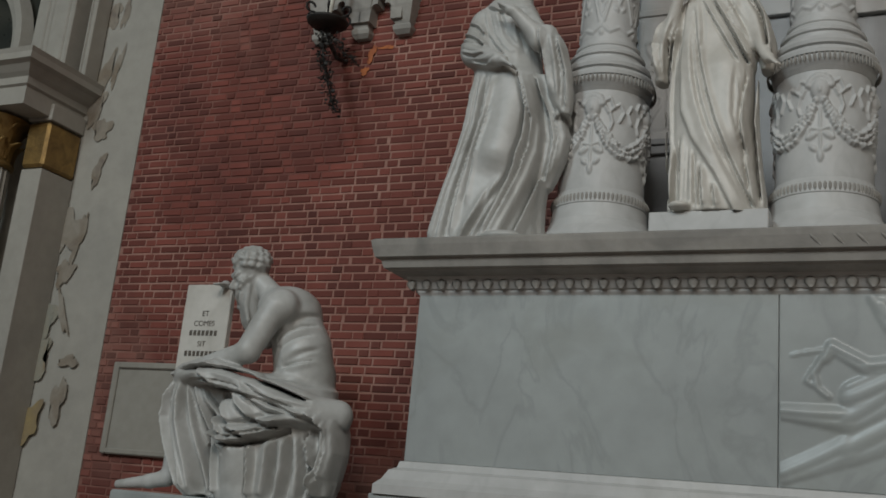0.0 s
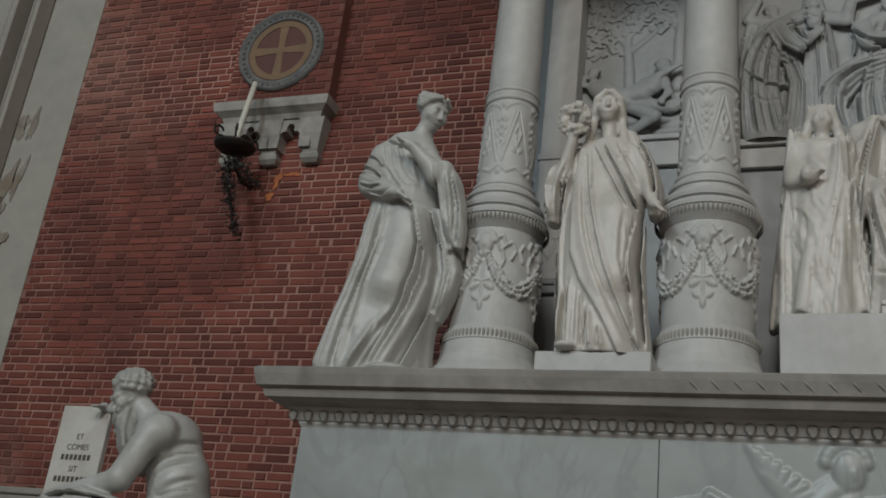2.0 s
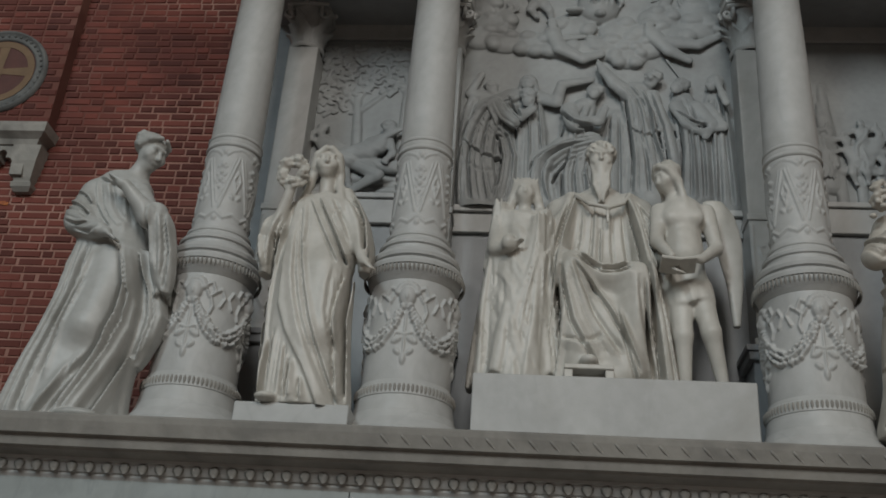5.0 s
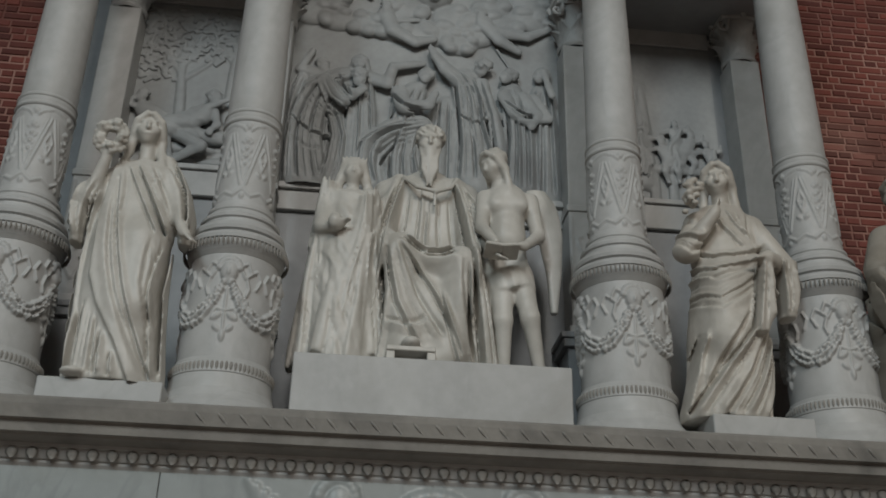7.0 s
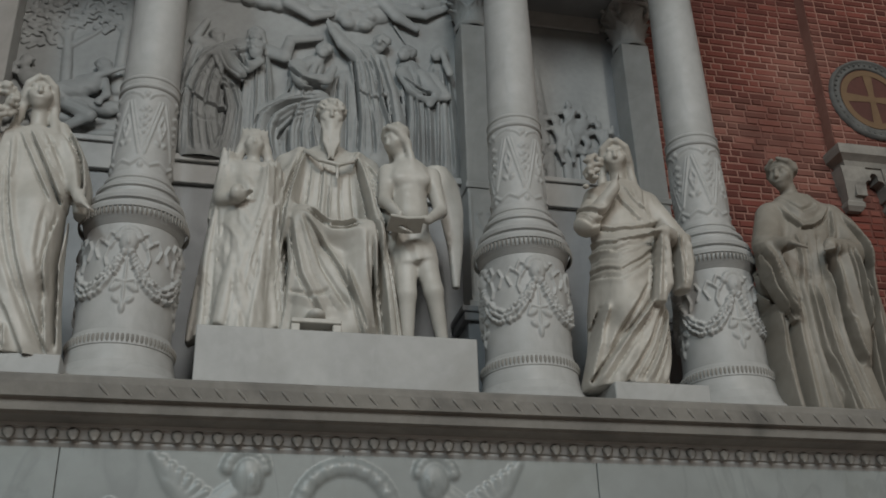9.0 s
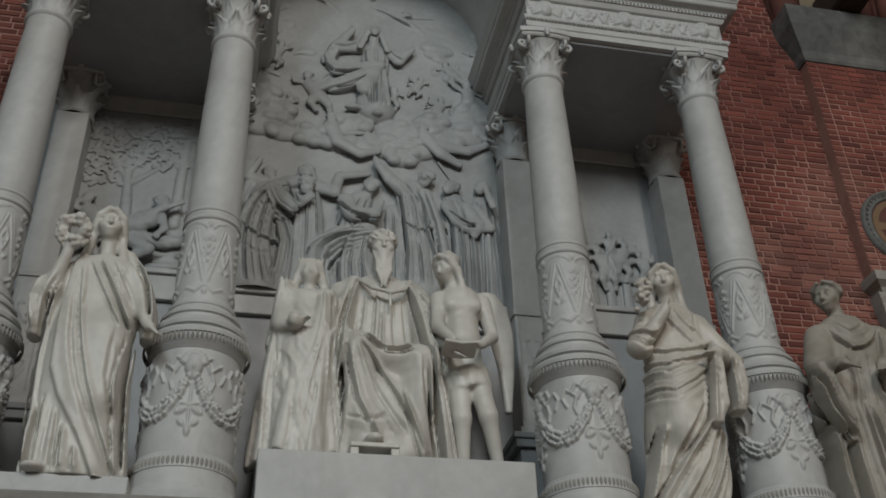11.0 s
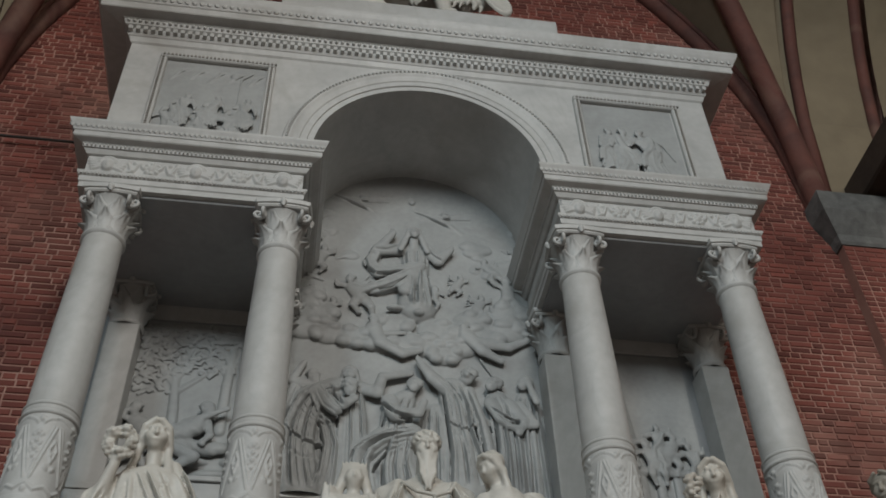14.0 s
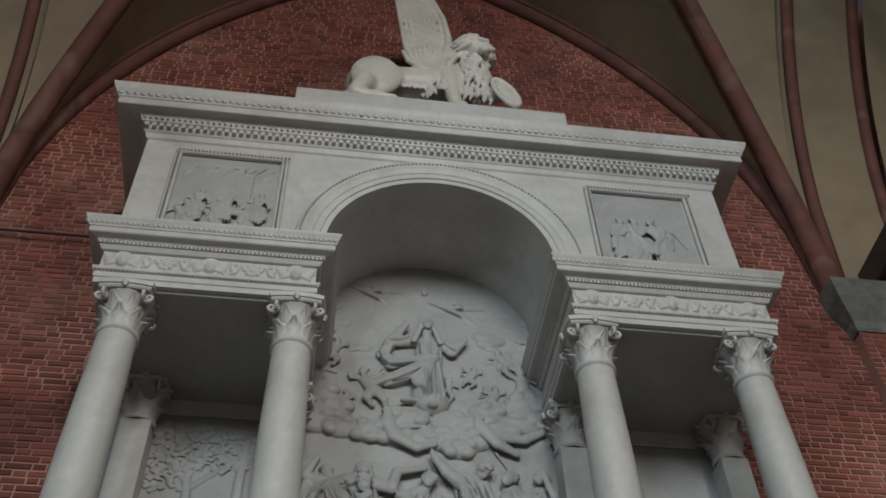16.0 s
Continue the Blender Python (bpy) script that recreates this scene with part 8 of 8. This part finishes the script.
gl = tagged(put("garland_leaves", raw("leaves", vs, fs), IRON, sc), kind="stuff")
put("garland_stem", sweep("stem", [(-0.04 + 0.26 * t ** 1.6, 0, -0.02 - 0.88 * t) for t in np.linspace(0, 1, 14)], 0.014, 6, 0.5), IRON, sc)

# ---- altar at the fresco wall ----
alt = holder("side_altar", -10.16, 0.3, 0.36, label="painted altar frame with fluted column and gilded capital", category="altar")
n = 20
prof_a = np.linspace(0, 2 * math.pi, n * 6, endpoint=False)
rr = 0.26 - 0.022 * np.abs(np.sin(prof_a * n / 2)) ** 0.5
P = np.array([[(r * math.cos(a) * s, r * math.sin(a) * s, z) for a, r in zip(prof_a, rr)] for z, s in ((-0.71, 1.08), (2.2, 1.06), (4.3, 0.95))])
o = put("column_shaft", sheet("shaft", P, True), FRESCOGROUND, alt, "fluted grey column shaft")
o = put("gilt_capital", lathe("gilt", [(0.25, 4.3), (0.28, 4.32), (0.28, 4.36), (0.25, 4.38), (0.26, 4.6), (0.32, 4.78), (0.38, 4.86)], 32), GOLD, alt, smooth=True)
for k in range(10):
    for zz, off, me in ((4.38, 0, LEAF_LOW), (4.4, 0.3, LEAF_HIGH)):
        l = LEAF_LOW.copy() if me is LEAF_LOW else LEAF_HIGH.copy()
        l.materials.clear()
        l.materials.append(GOLD)
        ob = new("gilt_leaf", l)
        ob.parent = o
        ob.matrix_local = Matrix.Rotation(k * 2 * math.pi / 10 + off, 4, "Z") @ pose(0, -0.26, zz) @ Matrix.Diagonal((1.2, 1.2, 1.25, 1))
part("pilaster", boxes([(0.42, 0.72, 0.1, 0.58, -0.71, 4.3), (0.4, 0.74, 0.08, 0.58, 4.86, 5.05)]), FRESCOGROUND, alt)
part("pilaster_capital", boxes([(0.41, 0.73, 0.08, 0.58, 4.32, 4.84)], 0.03), GOLD, alt)
put("altar_entablature", moulding("alt", [(0.0, 4.9), (0.0, 5.1), (0.03, 5.12), (0.03, 5.2), (0.08, 5.24), (0.14, 5.3), (0.2, 5.33), (0.2, 5.4), (0.22, 5.45)], 0.7, -0.3, 0.58, -2.4), FRESCOGROUND, alt)
part("gilt_strip", boxes([(-2.4, 0.0, -0.52, -0.28, 5.33, 5.42)], 0.02), GOLD, alt)
for x0, x1, yy in ((0.3, 0.62, 0.2), (-0.02, 0.24, 0.25), (0.7, 0.8, 0.35)):
    part("upper_pilaster", boxes([(x0, x1, yy, 0.58, 5.45, 9.5), (x0 + 0.06, x1 - 0.06, yy - 0.02, 0.58, 5.45, 9.5)], 0.015), FRESCOGROUND, alt)
part("painting_panel", boxes([(-2.4, -0.1, 0.4, 0.58, 5.45, 9.5)], 0), PAINTING, alt)
prof = [(1.0, 0.3), (1.02, 0.2), (1.1, 0.18), (1.13, 0.14), (1.22, 0.14), (1.25, 0.3)]
P = np.array([[(-1.3 + r * math.cos(a), y, 5.9 + r * math.sin(a)) for a in np.linspace(-0.4, math.pi, 40)] for r, y in prof])
put("arch_moulding", sheet("arch", P), FRESCOGROUND, alt)

# remnants of painted figures on the fresco wall
rnd = random.Random(2)


def remnant(x, z, w, h, lean, mtl, label, depth_at, name="fresco_remnant"):
    n, p3, p5, p8 = 40, rnd.uniform(0, 6), rnd.uniform(0, 6), rnd.uniform(0, 6)
    pts = []
    for k in range(n):
        a = 2 * math.pi * k / n
        r = 1 + 0.2 * math.sin(3 * a + p3) + 0.16 * math.sin(5 * a + p5) + 0.08 * math.sin(8 * a + p8) + rnd.uniform(-0.05, 0.05)
        u, v = w * r * math.cos(a), h * r * math.sin(a)
        pts.append((x + u + lean * v, depth_at, z + v))
    bm = bmesh.new()
    bm.faces.new([bm.verts.new(p) for p in pts])
    bmesh.ops.triangulate(bm, faces=bm.faces[:])
    bmesh.ops.recalc_face_normals(bm, faces=bm.faces[:])
    tagged(part(name, bm, mtl), label, "fresco" if name[0] == "f" else "stain", "fresco remnants" if name[0] == "f" else "rust stains")


FRESCO2 = mat("faded_blue_fresco", (0.24, 0.235, 0.20), (0.28, 0.25, 0.19), 4, 0.9, 0.1, dirt=(0.2, 0.14, 0.08), dirt_scale=4)
FRESCO3 = mat("faded_yellow_fresco", (0.30, 0.225, 0.10), (0.22, 0.17, 0.11), 4, 0.9, 0.1)
RUST = mat("orange_rust_stain", (0.5, 0.17, 0.05), (0.3, 0.09, 0.045), 9, 0.8, 0.2, dirt=(0.24, 0.07, 0.045), dirt_scale=6)
for x, z, w, h, lean in ((-5.76, 5.84, 0.035, 0.1, 0.25), (-5.82, 5.66, 0.04, 0.045, 0.2), (-5.6, 5.9, 0.1, 0.018, 0.0)):
    remnant(x, z, w, h, lean, RUST, "orange rust stain running down the brick wall", WALL_Y - 0.02, "rust_stain")
layer = 0
for x, z, w, h, lean, m in ((-9.32, 6.72, 0.12, 0.16, 0.2, FRESCO), (-9.12, 6.75, 0.05, 0.2, 0.1, FRESCO), (-9.28, 5.95, 0.1, 0.26, 0.3, FRESCO), (-9.1, 6.05, 0.045, 0.25, 0.2, FRESCO), (-9.33, 5.55, 0.13, 0.2, 0.1, FRESCO), (-9.16, 5.28, 0.13, 0.13, 0.0, FRESCO), (-9.1, 4.78, 0.06, 0.2, 0.2, FRESCO),
                           (-9.4, 4.05, 0.24, 0.24, 0.1, FRESCO), (-9.18, 4.0, 0.05, 0.3, 0.2, FRESCO), (-9.3, 3.6, 0.12, 0.14, 0.1, FRESCO), (-9.62, 3.5, 0.08, 0.12, 0.0, FRESCO), (-9.5, 3.05, 0.17, 0.3, 0.1, FRESCO2), (-9.22, 3.15, 0.05, 0.24, -0.4, FRESCO), (-9.5, 2.6, 0.2, 0.24, 0.2, FRESCO2), (-9.0, 2.62, 0.13, 0.06, 0.0, FRESCO), (-9.05, 2.2, 0.09, 0.24, 0.1, FRESCO), (-9.6, 2.28, 0.09, 0.16, 0.1, FRESCO3), (-9.42, 1.95, 0.17, 0.2, 0.3, FRESCO3)):
    remnant(x, z, w, h, lean, m, "ragged brown patch of old fresco on grey plaster", WALL_Y - 0.017 - 0.002 * layer)
    layer += 1

# tie beam and rod
beam = tagged(part("tie_beam", boxes([(5.72, 6.12, -9.5, 0.88, 10.5, 10.95)], 0.03), WOOD), "dark wooden tie beam at the vault springing", "beam")
tagged(put("tie_rod", sweep("rod", [(-8.6, 0.8, 10.36), (-3.4, 0.8, 10.36)], 0.018, 8), IRON), "thin dark iron rod along the brick wall", "rod")

# nearest bricks, one by one
shared = {}
for x, z, w in near:
    key = round(w, 3)
    if key not in shared:
        v, f = brick_mesh(w, COURSE - 0.013, 0.011)
        shared[key] = raw("brick", v, f)
        shared[key].materials.append(BRICKPIECE)
    ob = new("brick", shared[key])
    ob.location = (x, WALL_Y + rng.uniform(0, 0.004), z)
    ob.parent = wall_main
